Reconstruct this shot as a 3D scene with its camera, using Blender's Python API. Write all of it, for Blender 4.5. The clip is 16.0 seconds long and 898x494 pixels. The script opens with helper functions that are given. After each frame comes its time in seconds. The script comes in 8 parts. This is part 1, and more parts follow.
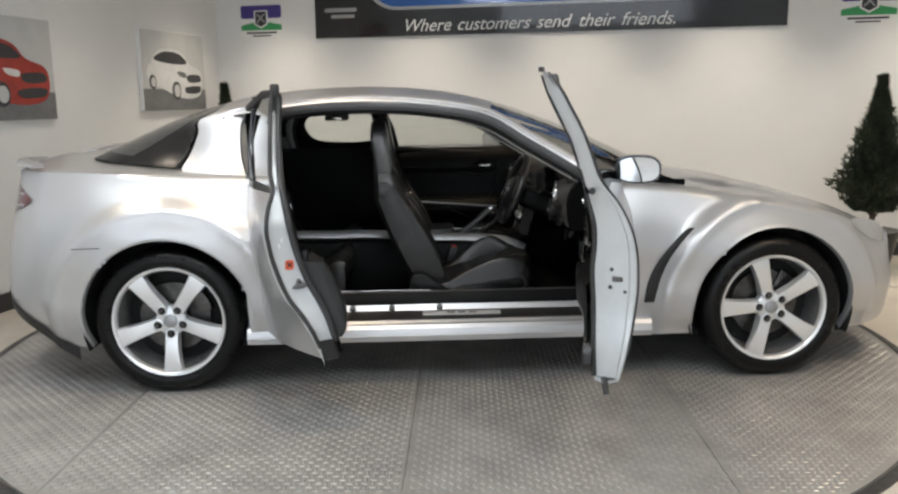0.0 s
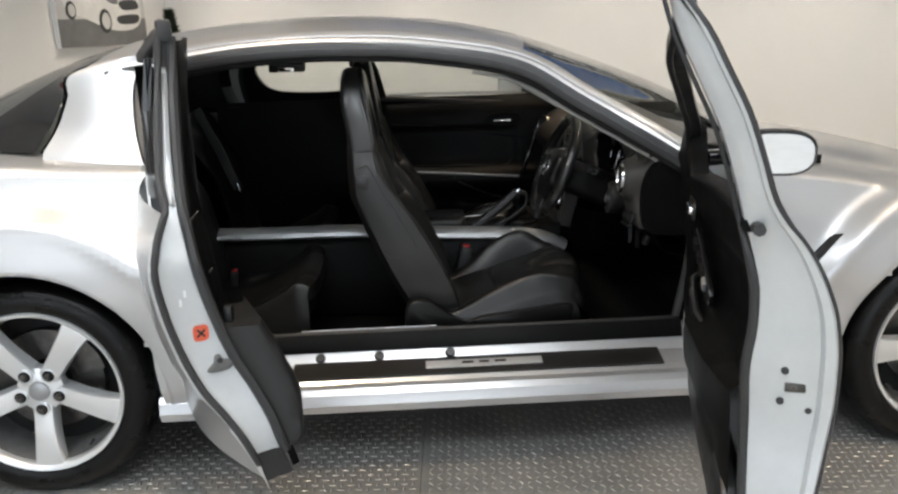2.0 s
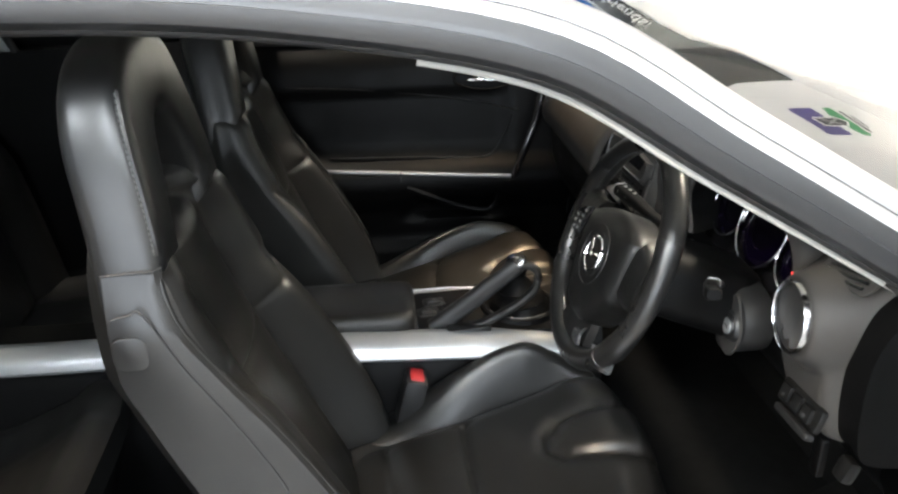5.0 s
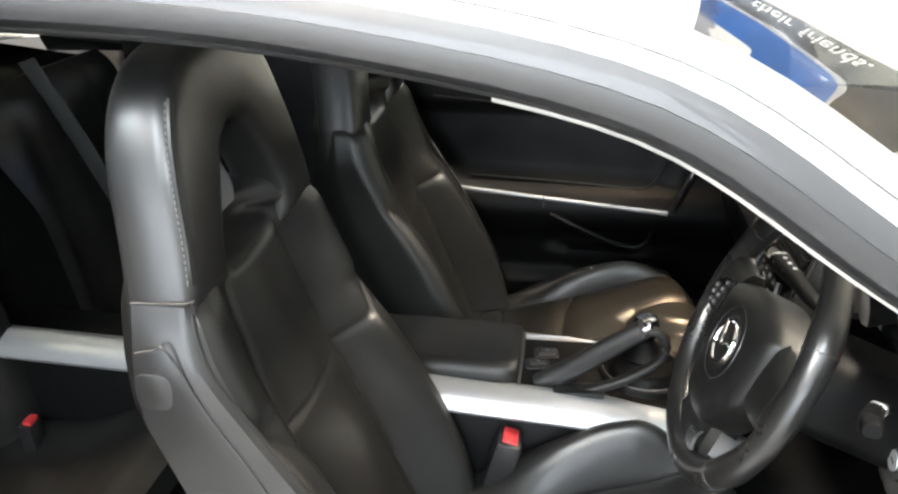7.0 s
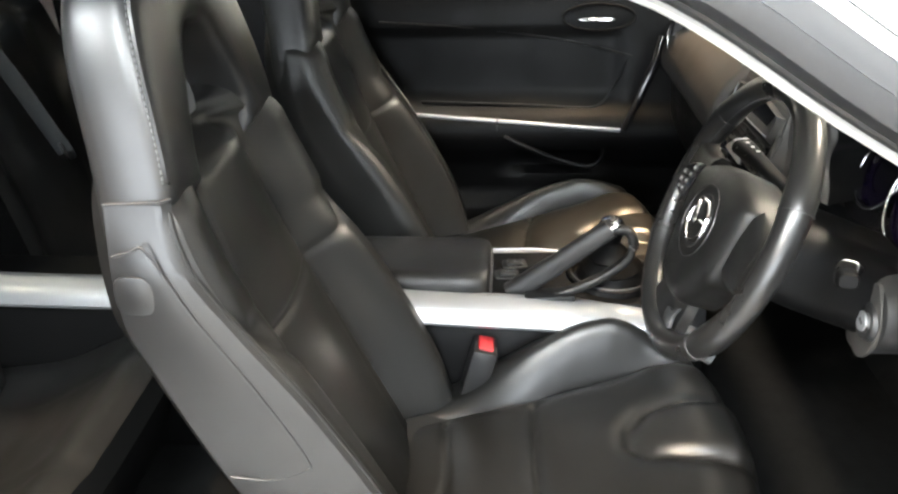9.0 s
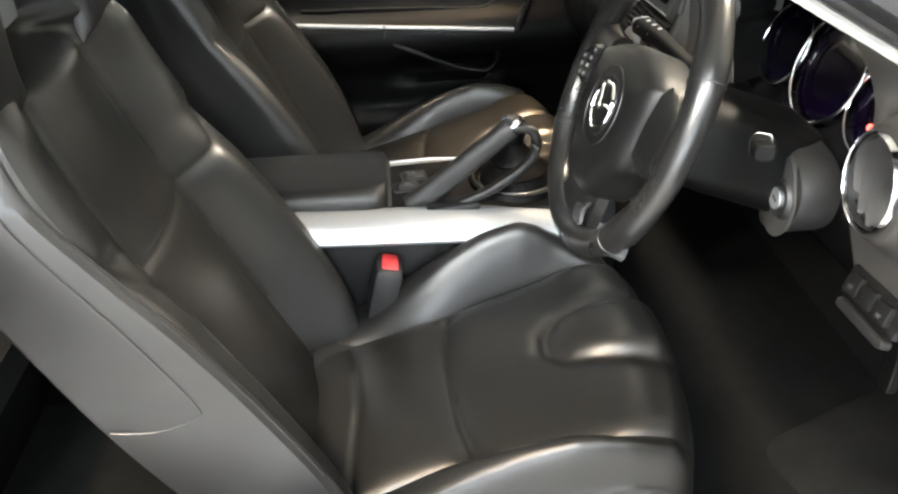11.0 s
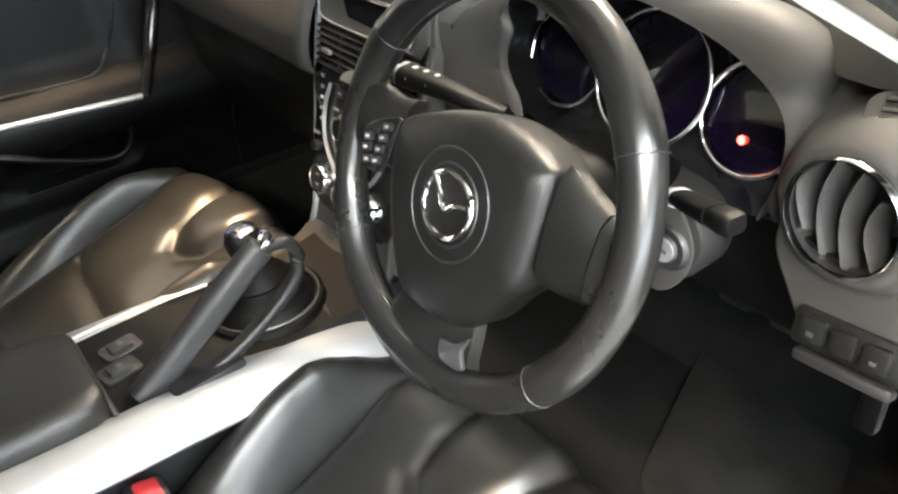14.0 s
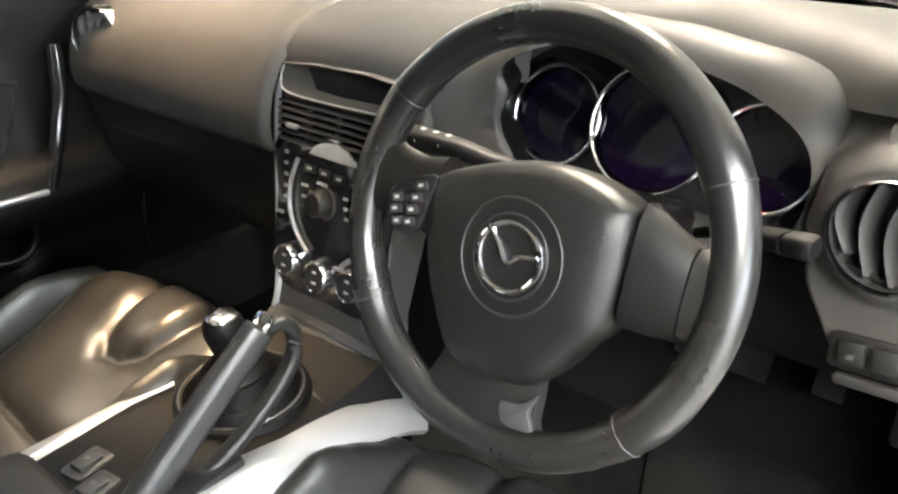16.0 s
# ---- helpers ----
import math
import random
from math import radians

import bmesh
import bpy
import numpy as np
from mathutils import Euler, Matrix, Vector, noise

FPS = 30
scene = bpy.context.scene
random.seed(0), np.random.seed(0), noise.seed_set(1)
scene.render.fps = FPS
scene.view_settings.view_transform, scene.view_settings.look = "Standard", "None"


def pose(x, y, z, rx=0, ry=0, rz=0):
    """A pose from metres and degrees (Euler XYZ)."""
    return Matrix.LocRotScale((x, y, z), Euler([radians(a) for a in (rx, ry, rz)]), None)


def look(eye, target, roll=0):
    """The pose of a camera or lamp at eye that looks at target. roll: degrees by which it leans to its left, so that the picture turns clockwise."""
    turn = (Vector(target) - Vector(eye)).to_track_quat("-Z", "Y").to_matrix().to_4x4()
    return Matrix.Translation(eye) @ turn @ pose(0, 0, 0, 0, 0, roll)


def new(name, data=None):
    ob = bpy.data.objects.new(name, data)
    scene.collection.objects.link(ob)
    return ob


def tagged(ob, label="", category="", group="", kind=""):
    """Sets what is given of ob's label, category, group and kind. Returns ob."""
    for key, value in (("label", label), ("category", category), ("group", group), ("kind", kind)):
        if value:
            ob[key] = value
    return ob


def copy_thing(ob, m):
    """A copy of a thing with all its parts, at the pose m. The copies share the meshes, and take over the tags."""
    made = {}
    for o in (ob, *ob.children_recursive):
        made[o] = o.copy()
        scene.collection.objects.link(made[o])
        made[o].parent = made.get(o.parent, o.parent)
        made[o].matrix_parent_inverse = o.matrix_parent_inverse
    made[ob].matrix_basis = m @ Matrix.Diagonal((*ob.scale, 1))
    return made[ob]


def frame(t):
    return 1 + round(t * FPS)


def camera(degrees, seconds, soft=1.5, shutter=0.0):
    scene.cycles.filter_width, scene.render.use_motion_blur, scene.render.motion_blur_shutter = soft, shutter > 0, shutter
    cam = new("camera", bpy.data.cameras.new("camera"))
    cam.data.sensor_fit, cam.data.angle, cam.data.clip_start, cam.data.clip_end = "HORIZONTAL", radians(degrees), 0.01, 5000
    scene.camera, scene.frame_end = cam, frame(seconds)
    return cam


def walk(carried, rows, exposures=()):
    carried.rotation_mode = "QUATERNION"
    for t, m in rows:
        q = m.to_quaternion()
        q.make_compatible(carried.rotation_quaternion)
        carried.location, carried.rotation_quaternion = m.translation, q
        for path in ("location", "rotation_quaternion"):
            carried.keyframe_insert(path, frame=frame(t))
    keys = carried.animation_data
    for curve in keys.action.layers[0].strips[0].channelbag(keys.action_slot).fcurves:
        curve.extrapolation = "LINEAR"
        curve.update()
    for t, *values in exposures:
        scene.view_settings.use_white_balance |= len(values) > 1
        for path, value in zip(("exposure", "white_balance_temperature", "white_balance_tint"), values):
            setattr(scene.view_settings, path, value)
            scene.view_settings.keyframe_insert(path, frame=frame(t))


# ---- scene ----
cam = camera(58.8, 16.0, soft=2.4)
# seconds, stops, white balance: the camera opens up as it leans into the dark cabin
EXPOSURES = [(0.0, 0.08, 6560, 11), (1.0, 0.12, 6600, 11), (2.0, 0.28, 6580, 11), (3.2, 0.92, 6450, 11), (5.3, 2.2, 6500, 10), (6.5, 2.62, 6550, 10), (7.2, 2.68, 6600, 10), (8.0, 2.97, 6650, 10), (9.2, 3.04, 6680, 10), (12.3, 3.05, 6750, 10), (13.5, 3.27, 6720, 10), (14.5, 3.47, 6720, 10), (16.0, 3.60, 6760, 10)]
PATH = [
    (0, (-0.292, -4.282, 1.274), (-0.194, -2.319, 0.908), -0.6),
    (0.5, (-0.311, -4.065, 1.274), (-0.222, -2.113, 0.851), -1.0),
    (1, (-0.307, -3.757, 1.283), (-0.149, -1.82, 0.81), -1.0),
    (1.5, (-0.264, -3.388, 1.306), (-0.15, -1.463, 0.773), -0.4),
    (2, (-0.282, -2.99, 1.323), (-0.176, -1.07, 0.771), -1.5),
    (2.5, (-0.231, -2.642, 1.309), (0.016, -0.752, 0.706), -1.7),
    (3, (-0.185, -2.265, 1.329), (0.045, -0.39, 0.674), -1.0),
    (3.2, (-0.176, -2.133, 1.32), (0.054, -0.261, 0.654), -1.4),
    (5.5, (-0.064, -1.295, 1.336), (0.064, 0.498, 0.459), -0.7),
    (6, (-0.009, -1.231, 1.33), (-0.15, 0.547, 0.426), -0.6),
    (6.5, (-0.005, -1.209, 1.336), (-0.192, 0.573, 0.448), 0.6),
    (7, (-0.003, -1.209, 1.325), (-0.275, 0.593, 0.501), 0.3),
    (7.5, (-0.003, -1.208, 1.294), (-0.282, 0.576, 0.434), -0.0),
    (8, (-0.006, -1.212, 1.266), (-0.275, 0.576, 0.412), -0.3),
    (8.5, (-0.021, -1.221, 1.261), (-0.232, 0.562, 0.381), -0.8),
    (9, (-0.044, -1.243, 1.252), (-0.164, 0.531, 0.337), -1.1),
    (11.5, (-0.028, -1.107, 1.181), (0.224, 0.538, 0.072), -3.7),
    (12, (-0.057, -1.004, 1.179), (0.408, 0.587, 0.06), -4.8),
    (12.5, (-0.07, -0.929, 1.17), (0.573, 0.598, 0.049), -3.7),
    (13, (-0.093, -0.867, 1.163), (0.705, 0.597, 0.06), -4.1),
    (13.5, (-0.098, -0.82, 1.166), (0.797, 0.575, 0.047), -2.3),
    (14, (-0.117, -0.781, 1.157), (0.853, 0.559, 0.033), -4.3),
    (14.5, (-0.163, -0.734, 1.144), (0.94, 0.483, 0.004), -4.2),
    (15, (-0.198, -0.701, 1.13), (1.021, 0.418, 0.005), -2.9),
    (15.5, (-0.22, -0.674, 1.123), (1.078, 0.441, 0.088), -2.0),
    (16, (-0.23, -0.66, 1.125), (1.098, 0.501, 0.183), -2.3),
]
walk(cam, [(t, look(eye, target, roll)) for t, eye, target, roll in PATH],
     exposures=EXPOSURES)

# ==== build ====
# world: a closed showroom, so the sky outside only shows through the glazed front
world = bpy.data.worlds.new("world")
scene.world = world
world.use_nodes = True
world.node_tree.nodes["Background"].inputs[0].default_value = (0.75, 0.85, 1.0, 1)
world.node_tree.nodes["Background"].inputs[1].default_value = 0.6

ROOM = 16.0                      # the room is turned against the car by this many degrees
CORNER = Vector((-2.05, 3.5, 0))
E1 = Vector((math.cos(radians(ROOM)), -math.sin(radians(ROOM)), 0))
E2 = Vector((math.sin(radians(ROOM)), math.cos(radians(ROOM)), 0))
WIDTH, DEPTH, HEIGHT = 7.6, 11.0, 2.75


def room(u, v, z=0.0):
    """A place in the room: u metres along the back wall from its corner, v metres out from it."""
    p = CORNER + u * E1 - v * E2
    return Vector((p.x, p.y, z))


ROOM_M = Matrix.Translation(CORNER) @ pose(0, 0, 0, 0, 0, -ROOM)   # x along the back wall, y into it, z up


def area_lamp(name, eye, target, sx, sy, power, colour):
    d = bpy.data.lights.new(name, "AREA")
    d.shape, d.size, d.size_y, d.energy, d.color = "RECTANGLE", sx, sy, power, colour
    o = new(name, d)
    o.matrix_world = look(eye, target)
    return o


# cool fill light from an unseen, assumed glazed shop front behind the camera
area_lamp("shopfront_fill", room(3.6, DEPTH - 0.25, 1.45), room(3.6, 0, 1.3), 6.2, 2.3, 80, (0.84, 0.92, 1.0))
PANELS = [(1.7, 5.7), (3.4, 5.7), (5.1, 5.7)]      # unseen ceiling panels in front of the car, added as cool fill
for u, v in PANELS:
    area_lamp("panel_fill", room(u, v, HEIGHT - 0.03), room(u, v, 0) + Vector((0.01, 0, 0)), 1.2, 0.6, 26, (0.86, 0.94, 1.0))
WASH, WARM = (1.0, 0.88, 0.72), (1.0, 0.77, 0.52)
# halogen spots in the ceiling: place, watts, colour; the aimed ones, with aim, cone and softness, are unseen and
# brighten the cabin
LAMPS = [(0.7, 0.7, 115, WASH), (2.0, 0.7, 115, WASH), (3.3, 0.7, 115, WASH), (4.6, 0.7, 115, WASH), (5.9, 0.7, 115, WASH),
         (0.8, 2.2, 50, WASH), (2.1, 2.2, 50, WASH), (3.31, 1.91, 122, (1.0, 0.71, 0.43), (0.15, 0.32, 0.55), 22, 0.85),
         (4.8, 2.2, 130, WASH, (0.42, 0.20, 0.88), 48, 0.8), (6.2, 2.2, 110, WASH),
         # the spot at (2.2, 6.0) is extra, added to brighten the instrument hood
         (1.0, 4.2, 55, WASH), (2.5, 4.3, 85, WARM), (5.4, 4.1, 150, WARM), (2.2, 6.0, 115, WASH, (0.42, -0.22, 0.90), 19, 0.8)]
SPOTS = [spec[:2] for spec in LAMPS]


def spot_lamp(u, v, watts, colour, aim=None, cone=92, softness=0.85):
    d = bpy.data.lights.new("halogen_beam", "SPOT")
    d.energy, d.color, d.spot_size, d.spot_blend, d.shadow_soft_size = watts, colour, radians(cone), softness, 0.13
    o = new("halogen_beam", d)
    eye = room(u, v, HEIGHT - 0.04)
    o.matrix_world = look(eye, aim or eye + Vector((0.01, 0, -2.7)))


for lamp_spec in LAMPS:
    spot_lamp(*lamp_spec)

# ---- mesh helpers ----
def part(name, bm, mat, parent, label="", smooth=True, angle=40):
    """Links a bmesh as one mesh object under a thing or a part."""
    bmesh.ops.recalc_face_normals(bm, faces=bm.faces)
    if smooth:
        for f in bm.faces:
            f.smooth = True
        lim = radians(angle)
        for e in bm.edges:
            if len(e.link_faces) == 2 and e.calc_face_angle(0.0) > lim:
                e.smooth = False
    me = bpy.data.meshes.new(name)
    bm.to_mesh(me)
    bm.free()
    me.materials.append(mat)
    ob = new(name, me)
    if parent is not None:
        ob.parent = parent
    if label:
        ob["label"] = label
    return ob


def empty(name, at=(0, 0, 0)):
    ob = new(name)
    ob.location = at
    ob.empty_display_size = 0.1
    return ob


def join(*bms):
    out = bmesh.new()
    for b in bms:
        me = bpy.data.meshes.new("tmp")
        b.to_mesh(me)
        out.from_mesh(me)
        bpy.data.meshes.remove(me)
        b.free()
    return out


def spline(pts, n, closed=False):
    """Catmull-Rom through the points, n samples a span."""
    P = [np.array(p, float) for p in pts]
    k = len(P)
    out = []
    for i in range(k if closed else k - 1):
        if closed:
            a, b, c, d = P[i - 1], P[i], P[(i + 1) % k], P[(i + 2) % k]
        else:
            a, b, c, d = P[max(i - 1, 0)], P[i], P[i + 1], P[min(i + 2, k - 1)]
        for j in range(n):
            t = j / n
            out.append(0.5 * (2 * b + (c - a) * t + (2 * a - 5 * b + 4 * c - d) * t * t + (3 * b - a - 3 * c + d) * t ** 3))
    if not closed:
        out.append(P[-1])
    return out


def lerp_table(tab, x):
    """Smooth interpolation in a table of (x, value)."""
    xs = [a for a, _ in tab]
    ys = [b for _, b in tab]
    if x <= xs[0]:
        return ys[0]
    if x >= xs[-1]:
        return ys[-1]
    i = max(j for j in range(len(xs) - 1) if xs[j] <= x)
    h = xs[i + 1] - xs[i]
    t = (x - xs[i]) / h

    def slope(j):
        if j == 0 or j == len(xs) - 1:
            return 0 if len(xs) == 2 else (ys[min(j + 1, len(xs) - 1)] - ys[max(j - 1, 0)]) / (xs[min(j + 1, len(xs) - 1)] - xs[max(j - 1, 0)])
        a, b = (ys[j] - ys[j - 1]) / (xs[j] - xs[j - 1]), (ys[j + 1] - ys[j]) / (xs[j + 1] - xs[j])
        return 0 if a * b <= 0 else 2 * a * b / (a + b)
    m0, m1 = slope(i) * h, slope(i + 1) * h
    return (2 * t ** 3 - 3 * t * t + 1) * ys[i] + (t ** 3 - 2 * t * t + t) * m0 + (3 * t * t - 2 * t ** 3) * ys[i + 1] + (t ** 3 - t * t) * m1


def grid(P, close_u=False, close_v=False):
    """A sheet from rows of points."""
    bm = bmesh.new()
    rows = [[bm.verts.new(tuple(p)) for p in r] for r in P]
    nu, nv = len(rows), len(rows[0])
    for i in range(nu if close_u else nu - 1):
        for j in range(nv if close_v else nv - 1):
            q = [rows[i][j], rows[i][(j + 1) % nv], rows[(i + 1) % nu][(j + 1) % nv], rows[(i + 1) % nu][j]]
            if len(set(q)) == 4:
                bm.faces.new(q)
    return bm


def loft(rings, cap=True):
    """Closed rings joined to a solid."""
    bm = bmesh.new()
    rows = [[bm.verts.new(tuple(p)) for p in r] for r in rings]
    n = len(rows[0])
    for a, b in zip(rows, rows[1:]):
        for j in range(n):
            bm.faces.new((a[j], a[(j + 1) % n], b[(j + 1) % n], b[j]))
    if cap:
        bm.faces.new(rows[0][::-1])
        bm.faces.new(rows[-1])
    return bm


def sweep(path, prof, up=(0, 0, 1), closed=False, cap=True, scales=None):
    """A profile of (side, up) points carried along a path."""
    P = [Vector(p) for p in path]
    rings, n = [], len(P)
    for i, p in enumerate(P):
        if closed:
            t = P[(i + 1) % n] - P[i - 1]
        else:
            t = P[min(i + 1, n - 1)] - P[max(i - 1, 0)]
        t.normalize()
        s = t.cross(Vector(up))
        s.normalize()
        w = s.cross(t)
        k = scales[i] if scales else 1.0
        rings.append([p + k * (s * a + w * b) for a, b in prof])
    if closed:
        return grid(rings, close_u=True, close_v=True)
    return loft(rings, cap)


def circle(r, n=14, ry=None):
    return [(r * math.cos(2 * math.pi * i / n), (ry or r) * math.sin(2 * math.pi * i / n)) for i in range(n)]


def rounded(w, h, r, n=4):
    """A rounded rectangle of (x, y) points."""
    out = []
    for cx, cy, a0 in ((w / 2 - r, h / 2 - r, 0), (-w / 2 + r, h / 2 - r, 90), (-w / 2 + r, -h / 2 + r, 180), (w / 2 - r, -h / 2 + r, 270)):
        for k in range(n + 1):
            a = radians(a0 + 90 * k / n)
            out.append((cx + r * math.cos(a), cy + r * math.sin(a)))
    return out


def tube(path, r, n=12, up=(0, 0.02, 1), cap=True, scales=None):
    return sweep(path, circle(r, n), up, cap=cap, scales=scales)


def lathe(prof, n=40, m=None):
    """Profile of (radius, height) turned round the local z axis."""
    bm = bmesh.new()
    rows = []
    for r, h in prof:
        if r < 1e-5:
            rows.append([bm.verts.new((0, 0, h))])
        else:
            rows.append([bm.verts.new((r * math.cos(2 * math.pi * i / n), r * math.sin(2 * math.pi * i / n), h)) for i in range(n)])
    for a, b in zip(rows, rows[1:]):
        for j in range(n):
            q = [a[j % len(a)], a[(j + 1) % len(a)], b[(j + 1) % len(b)], b[j % len(b)]]
            u = []
            for x in q:
                if x not in u:
                    u.append(x)
            if len(u) >= 3:
                bm.faces.new(u)
    if m is not None:
        bm.transform(m)
    return bm


def box(sx, sy, sz, bevel=0.0, m=None, seg=2):
    bm = bmesh.new()
    bmesh.ops.create_cube(bm, size=1.0)
    bm.transform(Matrix.Diagonal((sx, sy, sz, 1)))
    if bevel:
        bmesh.ops.bevel(bm, geom=bm.edges[:], offset=bevel, segments=seg, affect="EDGES", profile=0.6)
    if m is not None:
        bm.transform(m)
    return bm


def prism(poly, depth, m=None, bevel=0.0, taper=1.0):
    """A flat outline of (x, y) points with a thickness along local z."""
    cx = sum(p[0] for p in poly) / len(poly)
    cy = sum(p[1] for p in poly) / len(poly)

    def ring(z, k, inset):
        out = []
        for x, y in poly:
            d = math.hypot(x - cx, y - cy) or 1
            f = k * max(0.0, 1 - inset / d)
            out.append((cx + (x - cx) * f, cy + (y - cy) * f, z))
        return out
    rings = [ring(0, 1, 0)]
    if bevel:
        rings += [ring(depth - bevel, taper, 0), ring(depth - bevel * 0.3, taper, bevel * 0.3), ring(depth, taper, bevel)]
    else:
        rings.append(ring(depth, taper, 0))
    bm = loft(rings)
    if m is not None:
        bm.transform(m)
    return bm


def mirrored(bm):
    """The same on the car's other side."""
    bm.transform(Matrix.Diagonal((1, -1, 1, 1)))
    bmesh.ops.reverse_faces(bm, faces=bm.faces)
    return bm


def smoothstep(a, b, x):
    t = min(1.0, max(0.0, (x - a) / (b - a)))
    return t * t * (3 - 2 * t)


def facing(at, out, up=(0, 0, 1)):
    """A frame at a place: local z points out of the surface, local y up, local x to the viewer's right."""
    z = Vector(out).normalized()
    x = Vector(up).cross(z).normalized()
    y = z.cross(x)
    m = Matrix((x, y, z)).transposed().to_4x4()
    return Matrix.Translation(at) @ m


def seg_dist(px, py, pts):
    """Distance from a point to a polyline."""
    best = 9.0
    for (ax, ay), (bx, by) in zip(pts, pts[1:]):
        dx, dy = bx - ax, by - ay
        t = max(0.0, min(1.0, ((px - ax) * dx + (py - ay) * dy) / (dx * dx + dy * dy)))
        best = min(best, math.hypot(px - ax - t * dx, py - ay - t * dy))
    return best

# ---- materials ----
def material(name, colour, rough=0.5, metal=0.0, grain=0.0, grain_size=400.0, vary=0.0, vary_size=4.0, rough_vary=0.0,
             coat=0.0, coat_rough=0.05, spec=0.5, kind="noise", colour2=None, bump_dist=0.001):
    """A surface with fine relief (grain) and slow change of colour and gloss."""
    m = bpy.data.materials.new(name)
    m.use_nodes = True
    nt = m.node_tree
    b = nt.nodes["Principled BSDF"]
    b.inputs["Base Color"].default_value = (*colour, 1)
    b.inputs["Roughness"].default_value = rough
    b.inputs["Metallic"].default_value = metal
    b.inputs["Specular IOR Level"].default_value = spec
    b.inputs["Coat Weight"].default_value = coat
    b.inputs["Coat Roughness"].default_value = coat_rough
    tc = nt.nodes.new("ShaderNodeTexCoord")
    if vary or rough_vary:
        n1 = nt.nodes.new("ShaderNodeTexNoise")
        n1.inputs["Scale"].default_value, n1.inputs["Detail"].default_value, n1.inputs["Roughness"].default_value = vary_size, 6, 0.62
        nt.links.new(tc.outputs["Object"], n1.inputs["Vector"])
        if vary:
            mix = nt.nodes.new("ShaderNodeMix")
            mix.data_type = "RGBA"
            c2 = colour2 or tuple(c * (1 - vary) for c in colour)
            mix.inputs[6].default_value, mix.inputs[7].default_value = (*colour, 1), (*c2, 1)
            ramp = nt.nodes.new("ShaderNodeMapRange")
            ramp.inputs[1].default_value, ramp.inputs[2].default_value = 0.35, 0.7
            nt.links.new(n1.outputs["Fac"], ramp.inputs[0])
            nt.links.new(ramp.outputs[0], mix.inputs[0])
            nt.links.new(mix.outputs[2], b.inputs["Base Color"])
        if rough_vary:
            r = nt.nodes.new("ShaderNodeMapRange")
            r.inputs[1].default_value, r.inputs[2].default_value = 0.3, 0.7
            r.inputs[3].default_value, r.inputs[4].default_value = max(0.02, rough - rough_vary), rough + rough_vary
            nt.links.new(n1.outputs["Fac"], r.inputs[0])
            nt.links.new(r.outputs[0], b.inputs["Roughness"])
    if grain:
        if kind == "voronoi":
            t = nt.nodes.new("ShaderNodeTexVoronoi")
            t.inputs["Scale"].default_value = grain_size
            h = t.outputs["Distance"]
        else:
            t = nt.nodes.new("ShaderNodeTexNoise")
            t.inputs["Scale"].default_value, t.inputs["Detail"].default_value = grain_size, 3
            h = t.outputs["Fac"]
        nt.links.new(tc.outputs["Object"], t.inputs["Vector"])
        bp = nt.nodes.new("ShaderNodeBump")
        bp.inputs["Strength"].default_value, bp.inputs["Distance"].default_value = grain, bump_dist
        nt.links.new(h, bp.inputs["Height"])
        nt.links.new(bp.outputs["Normal"], b.inputs["Normal"])
    return m


def emitter(name, colour, strength):
    m = bpy.data.materials.new(name)
    m.use_nodes = True
    b = m.node_tree.nodes["Principled BSDF"]
    b.inputs["Base Color"].default_value = (*colour, 1)
    b.inputs["Emission Color"].default_value = (*colour, 1)
    b.inputs["Emission Strength"].default_value = strength
    return m


def glass_material(name, tint, gloss=0.10):
    """Thin pane: clear with a mirror film that grows at grazing angles."""
    m = bpy.data.materials.new(name)
    m.use_nodes = True
    nt = m.node_tree
    nt.nodes.remove(nt.nodes["Principled BSDF"])
    out = nt.nodes["Material Output"]
    a, g, mx = nt.nodes.new("ShaderNodeBsdfTransparent"), nt.nodes.new("ShaderNodeBsdfGlossy"), nt.nodes.new("ShaderNodeMixShader")
    lw = nt.nodes.new("ShaderNodeLayerWeight")
    pw = nt.nodes.new("ShaderNodeMath")
    pw.operation, pw.inputs[1].default_value = "POWER", 1.5
    fr = nt.nodes.new("ShaderNodeMapRange")
    fr.inputs[3].default_value, fr.inputs[4].default_value = gloss * 0.4, 0.97
    lw.inputs[0].default_value = 0.5
    nt.links.new(lw.outputs["Facing"], pw.inputs[0])
    nt.links.new(pw.outputs[0], fr.inputs[0])
    a.inputs[0].default_value = (*tint, 1)
    g.inputs["Roughness"].default_value = 0.015
    nt.links.new(fr.outputs[0], mx.inputs[0])
    nt.links.new(a.outputs[0], mx.inputs[1])
    nt.links.new(g.outputs[0], mx.inputs[2])
    nt.links.new(mx.outputs[0], out.inputs[0])
    return m


